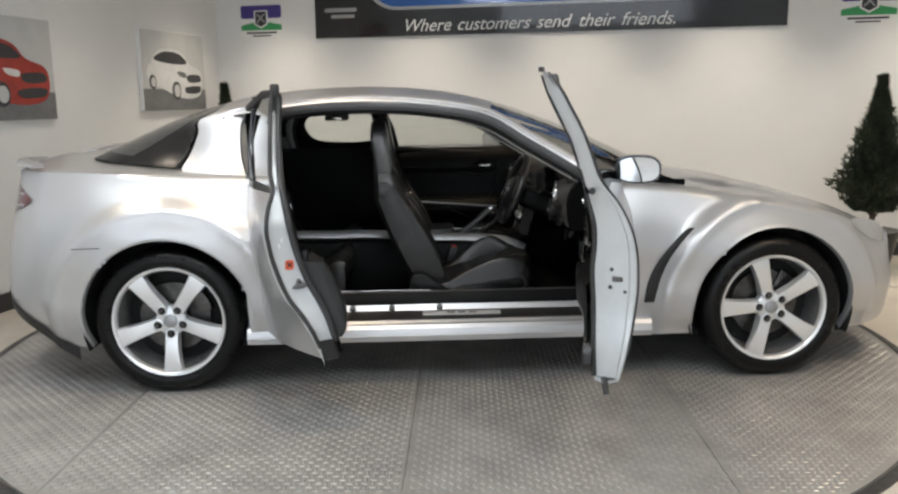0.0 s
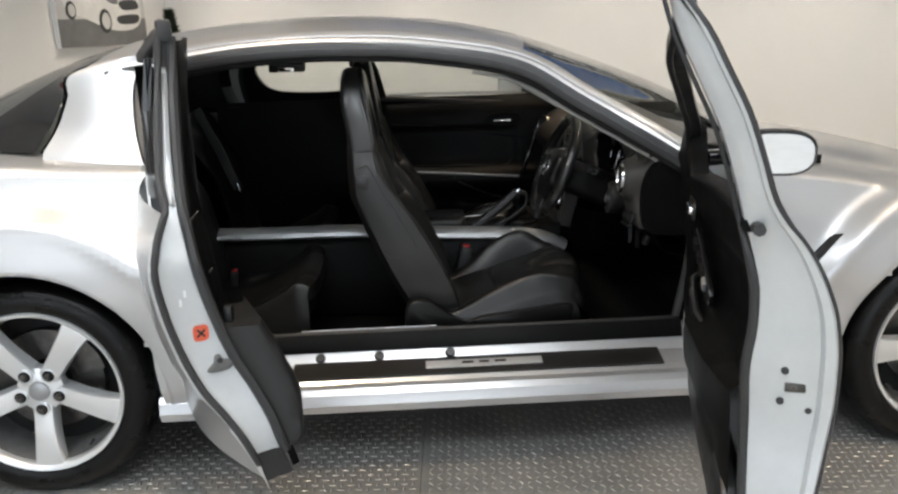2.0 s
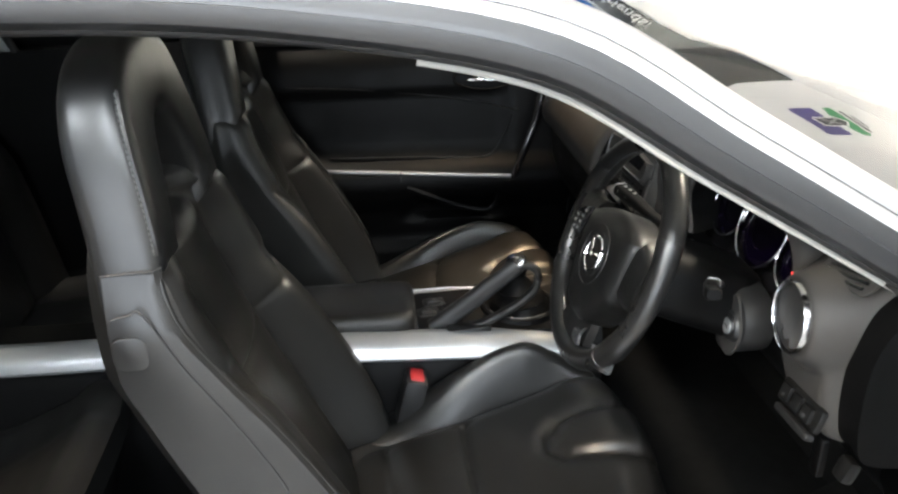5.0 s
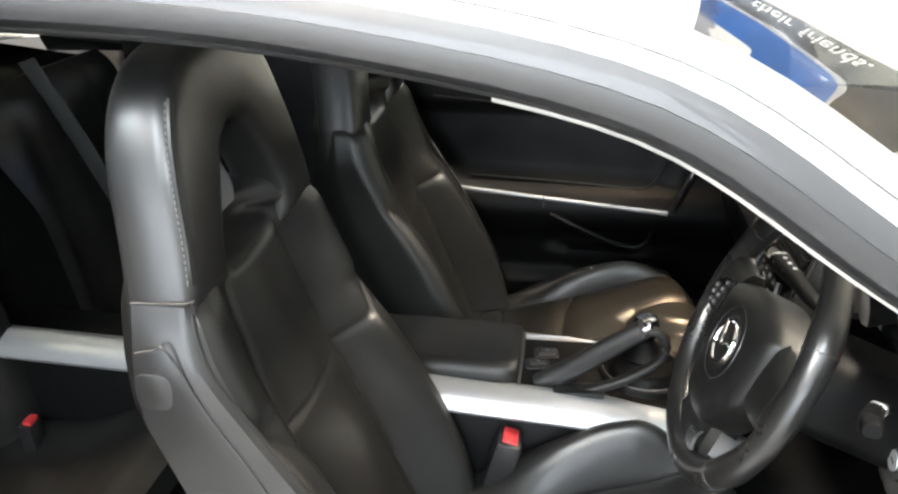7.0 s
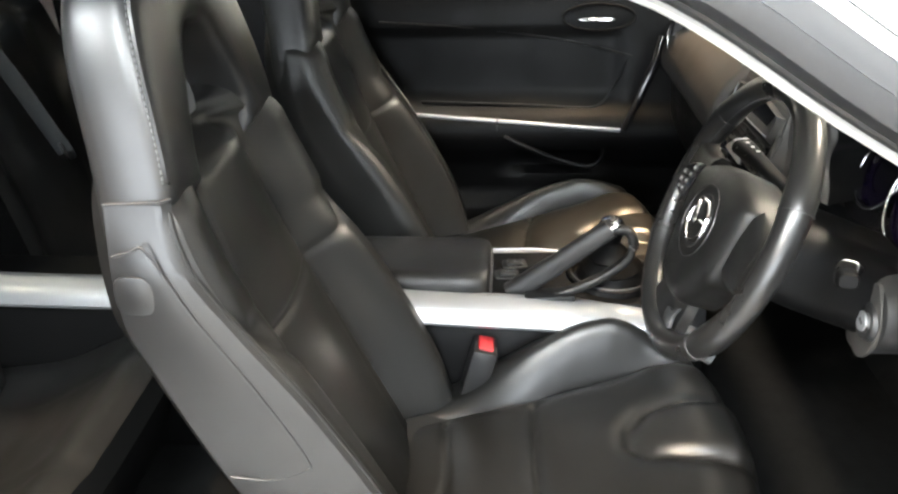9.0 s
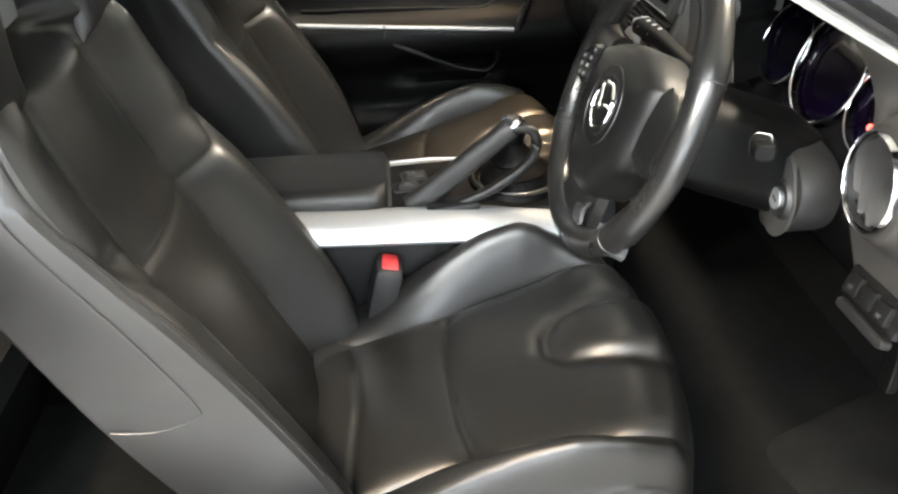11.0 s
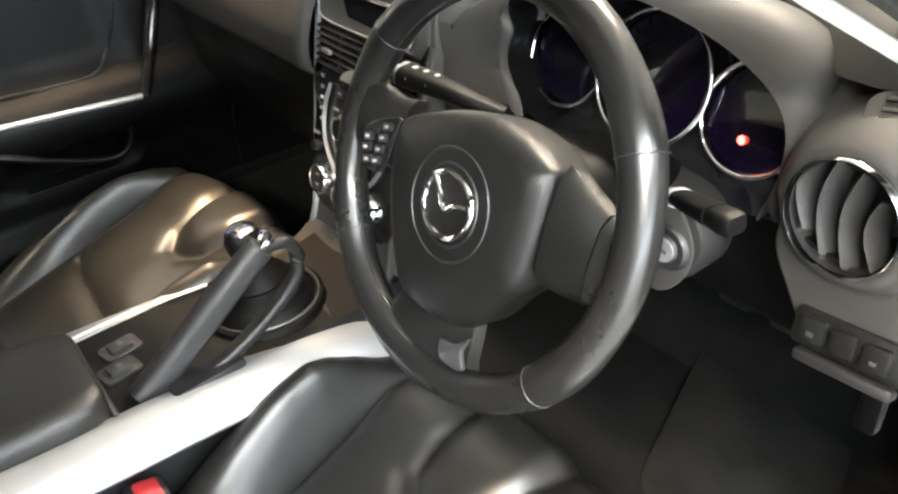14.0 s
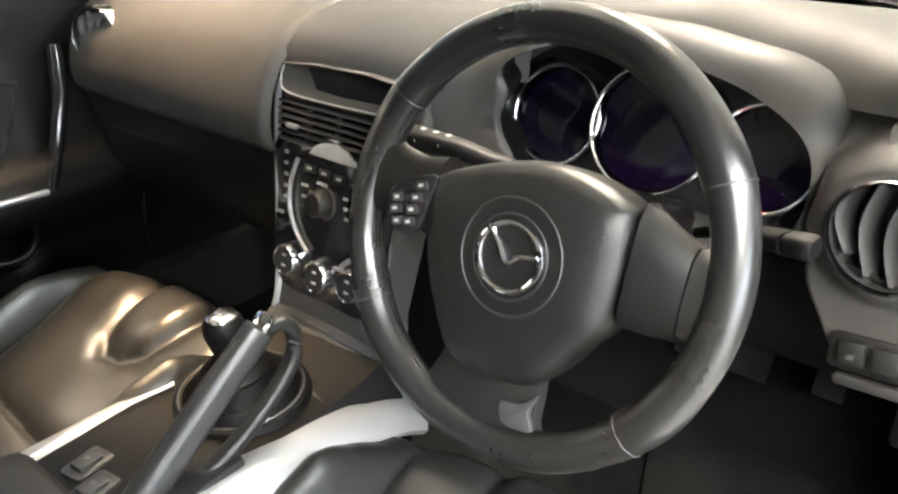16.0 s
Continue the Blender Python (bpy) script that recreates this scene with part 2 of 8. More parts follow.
M_SILVER = material("silver_paint", (0.54, 0.545, 0.555), 0.37, 0.66, grain=0.06, grain_size=900, coat=0.55, coat_rough=0.03, rough_vary=0.03, vary=0.05, vary_size=2, bump_dist=0.0004)
M_JAMB = material("silver_jamb_paint", (0.56, 0.58, 0.59), 0.38, 0.45, coat=0.3, coat_rough=0.15, vary=0.10, vary_size=9, rough_vary=0.08)
M_BLACK_TRIM = material("black_trim", (0.010, 0.010, 0.0105), 0.45, grain=0.15, grain_size=700, rough_vary=0.1, vary=0.2, vary_size=15)
M_GLOSS_BLACK = material("gloss_black", (0.008, 0.008, 0.009), 0.12, coat=0.5, rough_vary=0.05, vary_size=12)
M_RUBBER = material("tyre_rubber", (0.0040, 0.0040, 0.0040), 0.34, grain=0.25, grain_size=250, rough_vary=0.12, vary=0.3, vary_size=20, spec=0.22)
M_SEAL = material("door_seal_rubber", (0.024, 0.024, 0.025), 0.5, grain=0.2, grain_size=300, rough_vary=0.1)
M_ALLOY = material("alloy_wheel", (0.72, 0.73, 0.74), 0.30, 0.65, rough_vary=0.02, vary=0.02, vary_size=14, coat=0.3)
M_BARREL = material("wheel_barrel_grey", (0.20, 0.20, 0.20), 0.45, 0.6, rough_vary=0.1, vary=0.3, vary_size=18)
M_STEEL = material("brake_steel", (0.12, 0.115, 0.11), 0.4, 0.9, rough_vary=0.15, vary=0.4, vary_size=25)
M_DARK = material("wheel_well", (0.005, 0.005, 0.005), 0.8, grain=0.3, grain_size=120)
M_LEATHER = material("black_leather", (0.0092, 0.0092, 0.0090), 0.36, grain=0.10, grain_size=75, rough_vary=0.05, vary=0.35, vary_size=7, spec=0.50)
# same black leather, lightened for the light on the seat's outer side
M_LEATHER_SIDE = material("lit_black_leather", (0.015, 0.015, 0.0152), 0.33, grain=0.10, grain_size=60, rough_vary=0.06, vary=0.45, vary_size=6, spec=0.52)
M_WHEEL = material("wheel_leather", (0.010, 0.010, 0.010), 0.28, rough_vary=0.02, vary=0.2, vary_size=9, spec=0.5)
M_STITCH = material("grey_stitching", (0.13, 0.13, 0.13), 0.7, grain=0.5, grain_size=900)
# darker grey for the shaded lower part of the silver rail
M_STRIP = material("flange_strip_shade", (0.022, 0.0225, 0.024), 0.42, grain=0.15, grain_size=300, rough_vary=0.1, vary=0.15, vary_size=12)
# silver paint darkened for the flange's shade; also plain grey for small marks
M_FLANGE = material("flange_shade_grey", (0.055, 0.056, 0.058), 0.36, 0.4, rough_vary=0.08, vary=0.12, vary_size=8, coat=0.4)
M_DASH = material("dash_plastic", (0.036, 0.034, 0.032), 0.55, grain=0.14, grain_size=900, rough_vary=0.05, vary=0.12, vary_size=6, spec=0.22)
M_DASH_DARK = material("dark_plastic", (0.0065, 0.0065, 0.0064), 0.36, grain=0.25, grain_size=900, kind="voronoi", rough_vary=0.08, vary=0.2, vary_size=10, spec=0.3)
M_CARD = material("black_door_lining", (0.0022, 0.0022, 0.0023), 0.5, grain=0.12, grain_size=900, rough_vary=0.06, vary=0.2, vary_size=10, spec=0.12)
M_CARPET = material("black_carpet", (0.0065, 0.0067, 0.0067), 0.95, grain=0.9, grain_size=350, vary=0.5, vary_size=30, spec=0.05)
M_KNEE = material("knee_panel_plastic", (0.012, 0.012, 0.0122), 0.5, grain=0.25, grain_size=900, kind="voronoi", rough_vary=0.05, vary=0.15, vary_size=8, spec=0.3)
M_MAT = material("floor_mat_pile", (0.012, 0.0122, 0.012), 0.95, grain=0.9, grain_size=350, vary=0.6, vary_size=14, spec=0.05)
M_SATIN = material("satin_silver_trim", (0.36, 0.37, 0.38), 0.38, 0.7, grain=0.04, grain_size=600, rough_vary=0.05, vary=0.10, vary_size=8)
M_CHROME = material("chrome", (0.80, 0.80, 0.81), 0.08, 1.0, rough_vary=0.03, vary_size=30)
M_VENT_RING = material("dark_chrome", (0.42, 0.42, 0.43), 0.16, 1.0, rough_vary=0.04, vary_size=30)
M_WHITE_PRINT = material("white_print", (0.30, 0.30, 0.295), 0.5)
M_SCUFF = material("scuff_plate", (0.013, 0.0125, 0.012), 0.42, grain=0.4, grain_size=250, rough_vary=0.1)
M_HEADLINER = material("headliner_cloth", (0.50, 0.49, 0.46), 0.9, grain=0.5, grain_size=800, vary=0.1, vary_size=20)
M_BELT = material("seat_belt_webbing", (0.03, 0.032, 0.034), 0.6, grain=0.6, grain_size=600)
M_RED = material("red_plastic", (0.36, 0.025, 0.028), 0.45, grain=0.05, grain_size=400, rough_vary=0.05, vary=0.1, vary_size=60)
M_RED_LENS = material("red_lamp_lens", (0.09, 0.008, 0.014), 0.1, coat=0.8)
M_CLEAR_LENS = material("clear_lamp_lens", (0.45, 0.46, 0.47), 0.08, 0.4, coat=1.0)
M_STICKER = material("red_sticker", (0.62, 0.10, 0.05), 0.5)
M_GAUGE = material("gauge_face", (0.002, 0.0015, 0.004), 0.10, coat=1.0, coat_rough=0.02)
M_VIOLET = material("violet_gauge_coating", (0.0018, 0.0008, 0.0055), 0.12, coat=0.5, coat_rough=0.05)
M_LAMP_RED = emitter("red_warning_lamp", (1.0, 0.06, 0.05), 1.3)
M_CLEAR = glass_material("clear_glass", (0.86, 0.90, 0.88))
M_DARK_GLASS = glass_material("tinted_rear_glass", (0.30, 0.32, 0.30))
M_WALL = material("white_wall_paint", (0.73, 0.735, 0.735), 0.75, grain=0.12, grain_size=60, vary=0.05, vary_size=1.2, rough_vary=0.06, bump_dist=0.002)
M_CEIL = material("white_ceiling_paint", (0.78, 0.78, 0.77), 0.8, grain=0.1, grain_size=80, vary=0.04, vary_size=1.5)
M_FLOOR = material("cream_floor_tile", (0.50, 0.46, 0.40), 0.32, grain=0.05, grain_size=30, vary=0.18, vary_size=1.6, rough_vary=0.08)
M_BASE = material("dark_baseboard", (0.03, 0.03, 0.032), 0.5, rough_vary=0.1)
M_PLATE = material("tread_plate_steel", (0.41, 0.405, 0.392), 0.48, 0.55, grain=0.12, grain_size=160, vary=0.35, vary_size=3.5, rough_vary=0.12)
M_PLATE_EDGE = material("turntable_edge_steel", (0.10, 0.10, 0.10), 0.4, 0.8, rough_vary=0.1, vary=0.3, vary_size=20)

# ---- the showroom ----
def slab(name, u0, u1, v0, v1, z0, z1, mat, label, cat):
    bm = box(u1 - u0, v1 - v0, z1 - z0, 0, pose((u0 + u1) / 2, -(v0 + v1) / 2, (z0 + z1) / 2))
    bm.transform(ROOM_M)
    ob = part(name, bm, mat, None, smooth=False)
    return tagged(ob, label, cat, kind="structure")


T = 0.15
slab("floor", -T, WIDTH + T, -T, DEPTH + T, -0.20, -0.012, M_FLOOR, "polished cream showroom floor round the turntable", "floor")
slab("ceiling", -T, WIDTH + T, -T, DEPTH + T, HEIGHT, HEIGHT + 0.12, M_CEIL, "white painted showroom ceiling with recessed lamps", "ceiling")
slab("wall_back", -T, WIDTH + T, -T, 0, -0.012, HEIGHT, M_WALL, "white painted back wall of the showroom", "wall")
slab("wall_left", -T, 0, 0, DEPTH, -0.012, HEIGHT, M_WALL, "white painted side wall with framed car pictures", "wall")
slab("wall_right", WIDTH, WIDTH + T, 0, DEPTH, -0.012, HEIGHT, M_WALL, "white painted side wall of the showroom", "wall")
# unseen, assumed shop front: a low sill, a lintel and piers with glazing between them
slab("wall_front_sill", 0, WIDTH, DEPTH, DEPTH + T, -0.012, 0.28, M_WALL, "low white sill wall under the shop window", "wall")
slab("wall_front_lintel", 0, WIDTH, DEPTH, DEPTH + T, 2.62, HEIGHT, M_WALL, "white lintel over the shop window", "wall")
for k in range(4):
    u = 0.35 + k * (WIDTH - 0.7) / 3
    slab("wall_front_pier", u - 0.35 if k else 0, u + 0.1 if k < 3 else WIDTH, DEPTH, DEPTH + T, 0.28, 2.62, M_WALL, "white pier between shop windows", "wall")
slab("baseboard_back", 0, WIDTH, 0, 0.018, -0.012, 0.10, M_BASE, "dark skirting board along the white wall", "baseboard")
slab("baseboard_left", 0, 0.018, 0.018, DEPTH, -0.012, 0.10, M_BASE, "dark skirting board along the white wall", "baseboard")

# turntable: a steel rim with tread plates on it
TABLE = Vector((-0.1, 0.0, 0.0))
RADIUS = 2.34
turntable = empty("turntable", TABLE)
tagged(turntable, "round steel turntable with worn tread plates under the car", "turntable")
part("rim", lathe([(RADIUS - 0.03, -0.006), (RADIUS, -0.002), (RADIUS + 0.012, -0.006), (RADIUS + 0.014, -0.012)], 160), M_PLATE_EDGE, turntable, "dark steel rim")


def plate_piece(i, x0, x1):
    """One plate of the disc, cut to the circle."""
    pts = []
    n = 24
    for k in range(n + 1):
        x = x0 + (x1 - x0) * k / n
        pts.append((x, -math.sqrt(max(0, (RADIUS - 0.035) ** 2 - x * x))))
    for k in range(n, -1, -1):
        x = x0 + (x1 - x0) * k / n
        pts.append((x, math.sqrt(max(0, (RADIUS - 0.035) ** 2 - x * x))))
    bm = bmesh.new()
    seen = []
    for p in pts:
        if not seen or math.hypot(p[0] - seen[-1][0], p[1] - seen[-1][1]) > 1e-4:
            seen.append(p)
    if math.hypot(seen[0][0] - seen[-1][0], seen[0][1] - seen[-1][1]) < 1e-4:
        seen.pop()
    top = [bm.verts.new((x, y, 0)) for x, y in seen]
    low = [bm.verts.new((x, y, -0.011)) for x, y in seen]
    bm.faces.new(top)
    for a in range(len(top)):
        b = (a + 1) % len(top)
        bm.faces.new((top[a], low[a], low[b], top[b]))
    return part("tread_plate", bm, M_PLATE, turntable, "worn grey steel tread plate", smooth=False)


SEAMS = [-2.305, -1.32, -0.105, 1.0, 2.305]
turn = pose(0, 0, 0, 0, 0, -4.0)
for i in range(4):
    o = plate_piece(i, SEAMS[i] + 0.0015, SEAMS[i + 1] - 0.0015)
    o.matrix_local = turn


def tread_bars():
    """The raised lozenges of the plates, alternating in direction."""
    verts, faces = [], []
    pitch = 0.0265
    n = int(2 * RADIUS / pitch)
    for i in range(n):
        for j in range(n):
            x, y = -RADIUS + (i + 0.5) * pitch, -RADIUS + (j + 0.5) * pitch
            if math.hypot(x, y) > RADIUS - 0.055:
                continue
            if any(abs(x - s) < 0.014 for s in SEAMS):
                continue
            if y > 1.25:
                continue
            a = radians((0 if (i + j) % 2 else 90) if x < SEAMS[2] or x > SEAMS[3] else (45 if (i + j) % 2 else -45))
            c, s = math.cos(a), math.sin(a)
            L, Wd, hgt = 0.0115, 0.0034, 0.0020
            k = len(verts)
            for lx, ly, lz in ((-L, 0, 0), (-L * 0.3, -Wd, 0), (L * 0.3, -Wd, 0), (L, 0, 0), (L * 0.3, Wd, 0), (-L * 0.3, Wd, 0), (-L * 0.55, 0, hgt), (L * 0.55, 0, hgt)):
                verts.append((x + c * lx - s * ly, y + s * lx + c * ly, lz + 0.0002))
            faces += [(k, k + 1, k + 6), (k + 1, k + 2, k + 7, k + 6), (k + 2, k + 3, k + 7), (k + 3, k + 4, k + 7), (k + 4, k + 5, k + 6, k + 7), (k + 5, k, k + 6)]
    me = bpy.data.meshes.new("tread_pattern")
    me.from_pydata(verts, [], faces)
    me.materials.append(M_PLATE)
    ob = new("tread_pattern", me)
    ob.parent = turntable
    ob.matrix_local = turn
    tagged(ob, "raised lozenge tread of the steel plates", kind="stuff")


tread_bars()


# recessed halogen lamps
def ceiling_spotlight(u, v):
    p = room(u, v, HEIGHT)
    e = empty("ceiling_spotlight", p)
    tagged(e, "small recessed halogen ceiling spotlight with white rim", "spotlight", group="ceiling spotlights")
    part("rim", lathe([(0.030, -0.004), (0.046, -0.006), (0.052, -0.001), (0.052, 0.0)], 24), M_CEIL, e)
    part("bulb", lathe([(0.0, -0.003), (0.030, -0.003), (0.030, 0.0)], 20), M_BULB, e, "glowing halogen bulb")
    return e


M_BULB = emitter("halogen_bulb", (1.0, 0.9, 0.75), 60.0)
first_spot = ceiling_spotlight(*SPOTS[0])
for u, v in SPOTS[1:]:
    copy_thing(first_spot, Matrix.Translation(room(u, v, HEIGHT)))


def ceiling_panel(u, v):
    m = Matrix.Translation(room(u, v, HEIGHT)) @ pose(0, 0, 0, 0, 0, -ROOM)
    e = empty("ceiling_fill_panel", m.translation)
    e.matrix_world = m
    tagged(e, "flat rectangular cool white ceiling panel, unseen and added as fill light", "ceiling light", group="ceiling light panels")
    part("frame", box(1.26, 0.66, 0.02, 0.004, pose(0, 0, -0.010)), M_CEIL, e)
    part("diffuser", box(1.2, 0.6, 0.004, 0, pose(0, 0, -0.0225)), M_DIFFUSER, e, "glowing diffuser", smooth=False)


M_DIFFUSER = emitter("light_panel_diffuser", (0.88, 0.95, 1.0), 3.8)
for u, v in PANELS:
    ceiling_panel(u, v)

# ---- wall signs and pictures ----
M_PRINT_WHITE = material("white_sign_lettering", (0.75, 0.75, 0.74), 0.5)
M_BOARD = material("black_sign_board", (0.010, 0.010, 0.011), 0.16, rough_vary=0.05, vary_size=4, coat=0.4)
M_BLUE = material("blue_sign_oval", (0.02, 0.12, 0.42), 0.2, vary=0.25, vary_size=5, coat=0.5)
M_CANVAS = material("poster_paper", (0.52, 0.53, 0.53), 0.45, vary=0.12, vary_size=6, grain=0.1, grain_size=200)
M_POSTER_FLOOR = material("poster_grey", (0.16, 0.165, 0.17), 0.45, vary=0.3, vary_size=9)
M_POSTER_RED = material("poster_red", (0.38, 0.035, 0.022), 0.4, vary=0.35, vary_size=12)
M_POSTER_WHITE = material("poster_white", (0.66, 0.67, 0.67), 0.4, vary=0.15, vary_size=12)
M_POSTER_DARK = material("poster_dark", (0.03, 0.032, 0.036), 0.4, vary=0.3, vary_size=12)
M_POSTER_EDGE = material("canvas_edge", (0.75, 0.75, 0.74), 0.7)
M_BADGE_BLUE = material("badge_navy", (0.045, 0.03, 0.20), 0.4)
M_BADGE_GREEN = material("badge_green", (0.03, 0.28, 0.09), 0.4)


def wall_frame(side, u, z):
    """A frame on a wall: local x to the viewer's right, y up, z out of the wall."""
    if side == "back":
        return facing(room(u, 0.0, z), -E2)
    return facing(room(0.0, u, z), E1)


def text_mesh(s, size, shear=0.0, extrude=0.001, font_align="CENTER"):
    c = bpy.data.curves.new("text", "FONT")
    c.body, c.size, c.shear, c.extrude, c.align_x, c.align_y = s, size, shear, extrude, font_align, "CENTER"
    o = new("text", c)
    bpy.context.view_layer.update()
    me = bpy.data.meshes.new_from_object(o.evaluated_get(bpy.context.evaluated_depsgraph_get()))
    bpy.data.objects.remove(o)
    bm = bmesh.new()
    bm.from_mesh(me)
    return bm


def place(bm, m, x=0, y=0, z=0):
    bm.transform(m @ pose(x, y, z))
    return bm


def ellipse(rx, ry, n=64):
    return [(rx * math.cos(2 * math.pi * i / n), ry * math.sin(2 * math.pi * i / n)) for i in range(n)]


def banner():
    m = wall_frame("back", 2.985, 1.82)
    e = empty("dealer_banner", m.translation)
    tagged(e, "large glossy black showroom banner with blue oval and white slogan", "sign")
    inv = Matrix.Translation(-m.translation) @ m
    part("board", box(3.99, 0.91, 0.02, 0.003, inv @ pose(0, 0.455, 0.012)), M_BOARD, e)
    part("oval_outline", prism(rounded(3.04, 0.66, 0.32, 12), 0.006, inv @ pose(-0.02, 0.555, 0.0225)), M_SATIN, e)
    part("oval", prism(rounded(2.98, 0.61, 0.30, 12), 0.008, inv @ pose(-0.02, 0.555, 0.0225)), M_BLUE, e, "blue oval with light outline")
    words = [text_mesh(w, 0.150, 0.35, font_align="LEFT") for w in ("Where", "customers", "send", "their", "friends.")]
    widths = [max(v.co.x for v in b.verts) for b in words]
    x = -(sum(widths) + 4 * 0.042) / 2 - 0.02
    for b, wd in zip(words, widths):
        part("slogan_word", place(b, inv, x, 0.083, 0.024), M_PRINT_WHITE, e, "white slanted lettering", smooth=False)
        x += wd + 0.042
    part("name_bar", prism(rounded(1.7, 0.16, 0.05), 0.004, inv @ pose(-0.05, 0.58, 0.031)), M_PRINT_WHITE, e, "white lettering bar")
    part("small_print", join(prism(rounded(0.30, 0.035, 0.008), 0.003, inv @ pose(-1.75, 0.24, 0.0225)), prism(rounded(0.22, 0.03, 0.008), 0.003, inv @ pose(-1.73, 0.185, 0.0225))), M_WHITE_PRINT, e)


banner()


def trade_badge(u, z):
    m = wall_frame("back", u, z)
    e = empty("trade_badge_sign", m.translation)
    tagged(e, "small navy, white and green trade association sign", "sign", group="trade signs")
    inv = Matrix.Translation(-m.translation) @ m
    W, Hh = 0.40, 0.28
    part("panel", prism(rounded(W, Hh, 0.02), 0.006, inv), M_PRINT_WHITE, e)
    part("upper_band", prism(rounded(W, 0.115, 0.02), 0.003, inv @ pose(0, 0.088, 0.0061)), M_BADGE_BLUE, e, "navy band")
    part("green_band", prism([(-W / 2, -0.03), (0, 0.01), (W / 2, -0.03), (W / 2, -0.075), (-W / 2, -0.075)], 0.003, inv @ pose(0, 0, 0.0061)), M_BADGE_GREEN, e, "green band")
    part("shield", prism([(-0.065, 0.10), (0.065, 0.10), (0.07, -0.02), (0.0, -0.06), (-0.07, -0.02)], 0.004, inv @ pose(0, 0, 0.0092)), M_PRINT_WHITE, e)
    part("shield_field", prism([(-0.052, 0.09), (0.052, 0.09), (0.055, -0.015), (0.0, -0.045), (-0.055, -0.015)], 0.002, inv @ pose(0, 0, 0.0135)), M_POSTER_DARK, e)
    for a in (45, -45):
        part("shield_bar", box(0.11, 0.014, 0.002, 0, inv @ pose(0, 0.03, 0.0166 + (0.0008 if a > 0 else 0), 0, 0, a)), M_WHITE_PRINT, e)
    part("caption", join(box(0.30, 0.016, 0.002, 0, inv @ pose(0, -0.098, 0.0072)), box(0.18, 0.012, 0.002, 0, inv @ pose(0, -0.125, 0.0072))), M_POSTER_DARK, e, "dark caption bars", smooth=False)


trade_badge(0.455, 1.985)
trade_badge(5.57, 1.955)


def poster(v, z, w, h, body, red):
    """A stretched canvas with a picture of a car, built as flat shapes."""
    m = wall_frame("left", v, z)
    e = empty("car_picture", m.translation)
    tagged(e, "canvas picture of a red hatchback" if red else "canvas picture of a small white hatchback", "picture", group="car pictures")
    inv = Matrix.Translation(-m.translation) @ m
    part("canvas", box(w, h, 0.03, 0.003, inv @ pose(0, 0, 0.0155)), M_POSTER_EDGE, e)
    part("backdrop", box(w - 0.01, h * 0.72, 0.002, 0, inv @ pose(0, h * 0.13, 0.0318)), M_CANVAS, e, "pale grey printed wall", smooth=False)
    part("ground", box(w - 0.01, h * 0.27, 0.002, 0, inv @ pose(0, -h * 0.365, 0.0318)), M_POSTER_FLOOR, e, "grey printed floor", smooth=False)
    k = h / 0.62

    def shape(name, pts, mat, dz):
        sp = spline(pts, 5, closed=True)
        part(name, prism([(p[0] * k * 1.45, p[1] * k * 1.05 + 0.02) for p in sp], 0.0012, inv @ pose(0, 0, 0.033 + dz)), mat, e, smooth=False)
    shape("car_body", [(-0.27, -0.02), (-0.22, 0.06), (-0.15, 0.13), (-0.02, 0.145), (0.08, 0.12), (0.15, 0.04), (0.25, 0.0), (0.28, -0.06), (0.27, -0.17), (0.20, -0.22), (0.05, -0.22), (-0.14, -0.15), (-0.25, -0.10)], body, 0.0)
    shape("car_glass", [(-0.20, 0.06), (-0.13, 0.115), (-0.03, 0.125), (0.06, 0.105), (0.12, 0.045), (-0.02, 0.035)], M_POSTER_DARK, 0.0015)
    shape("car_grille", [(0.12, -0.05), (0.24, -0.04), (0.26, -0.09), (0.14, -0.10)], M_POSTER_DARK, 0.0015)
    shape("car_intake", [(0.10, -0.14), (0.25, -0.13), (0.24, -0.18), (0.11, -0.185)], M_POSTER_DARK, 0.0015)
    shape("car_headlight", [(0.02, -0.02), (0.10, -0.03), (0.10, -0.065), (0.04, -0.055)], M_POSTER_WHITE if red else M_POSTER_FLOOR, 0.0025)
    for cx, cy, r in ((-0.225, -0.11, 0.055), (0.0, -0.175, 0.075)):
        part("car_tyre", prism([(cx * k * 1.45 + r * k * 0.85 * math.cos(a * math.pi / 12), cy * k + 0.02 + r * k * math.sin(a * math.pi / 12)) for a in range(24)], 0.0012, inv @ pose(0, 0, 0.0363)), M_POSTER_DARK, e, smooth=False)
        part("car_rim", prism([(cx * k * 1.45 + 0.006 * k + r * k * 0.58 * math.cos(a * math.pi / 12), cy * k + 0.02 + r * k * 0.68 * math.sin(a * math.pi / 12)) for a in range(24)], 0.0012, inv @ pose(0, 0, 0.0378)), M_CANVAS, e, smooth=False)


poster(0.81, 1.525, 0.95, 0.645, M_POSTER_WHITE, False)
poster(2.755, 1.49, 0.95, 0.645, M_POSTER_RED, True)


# ---- potted conifers ----
M_NEEDLE = material("conifer_needles", (0.022, 0.034, 0.014), 0.6, vary=0.6, vary_size=18, colour2=(0.010, 0.016, 0.008))
M_BARK = material("conifer_bark", (0.10, 0.07, 0.05), 0.85, grain=0.6, grain_size=80, vary=0.4, vary_size=30)
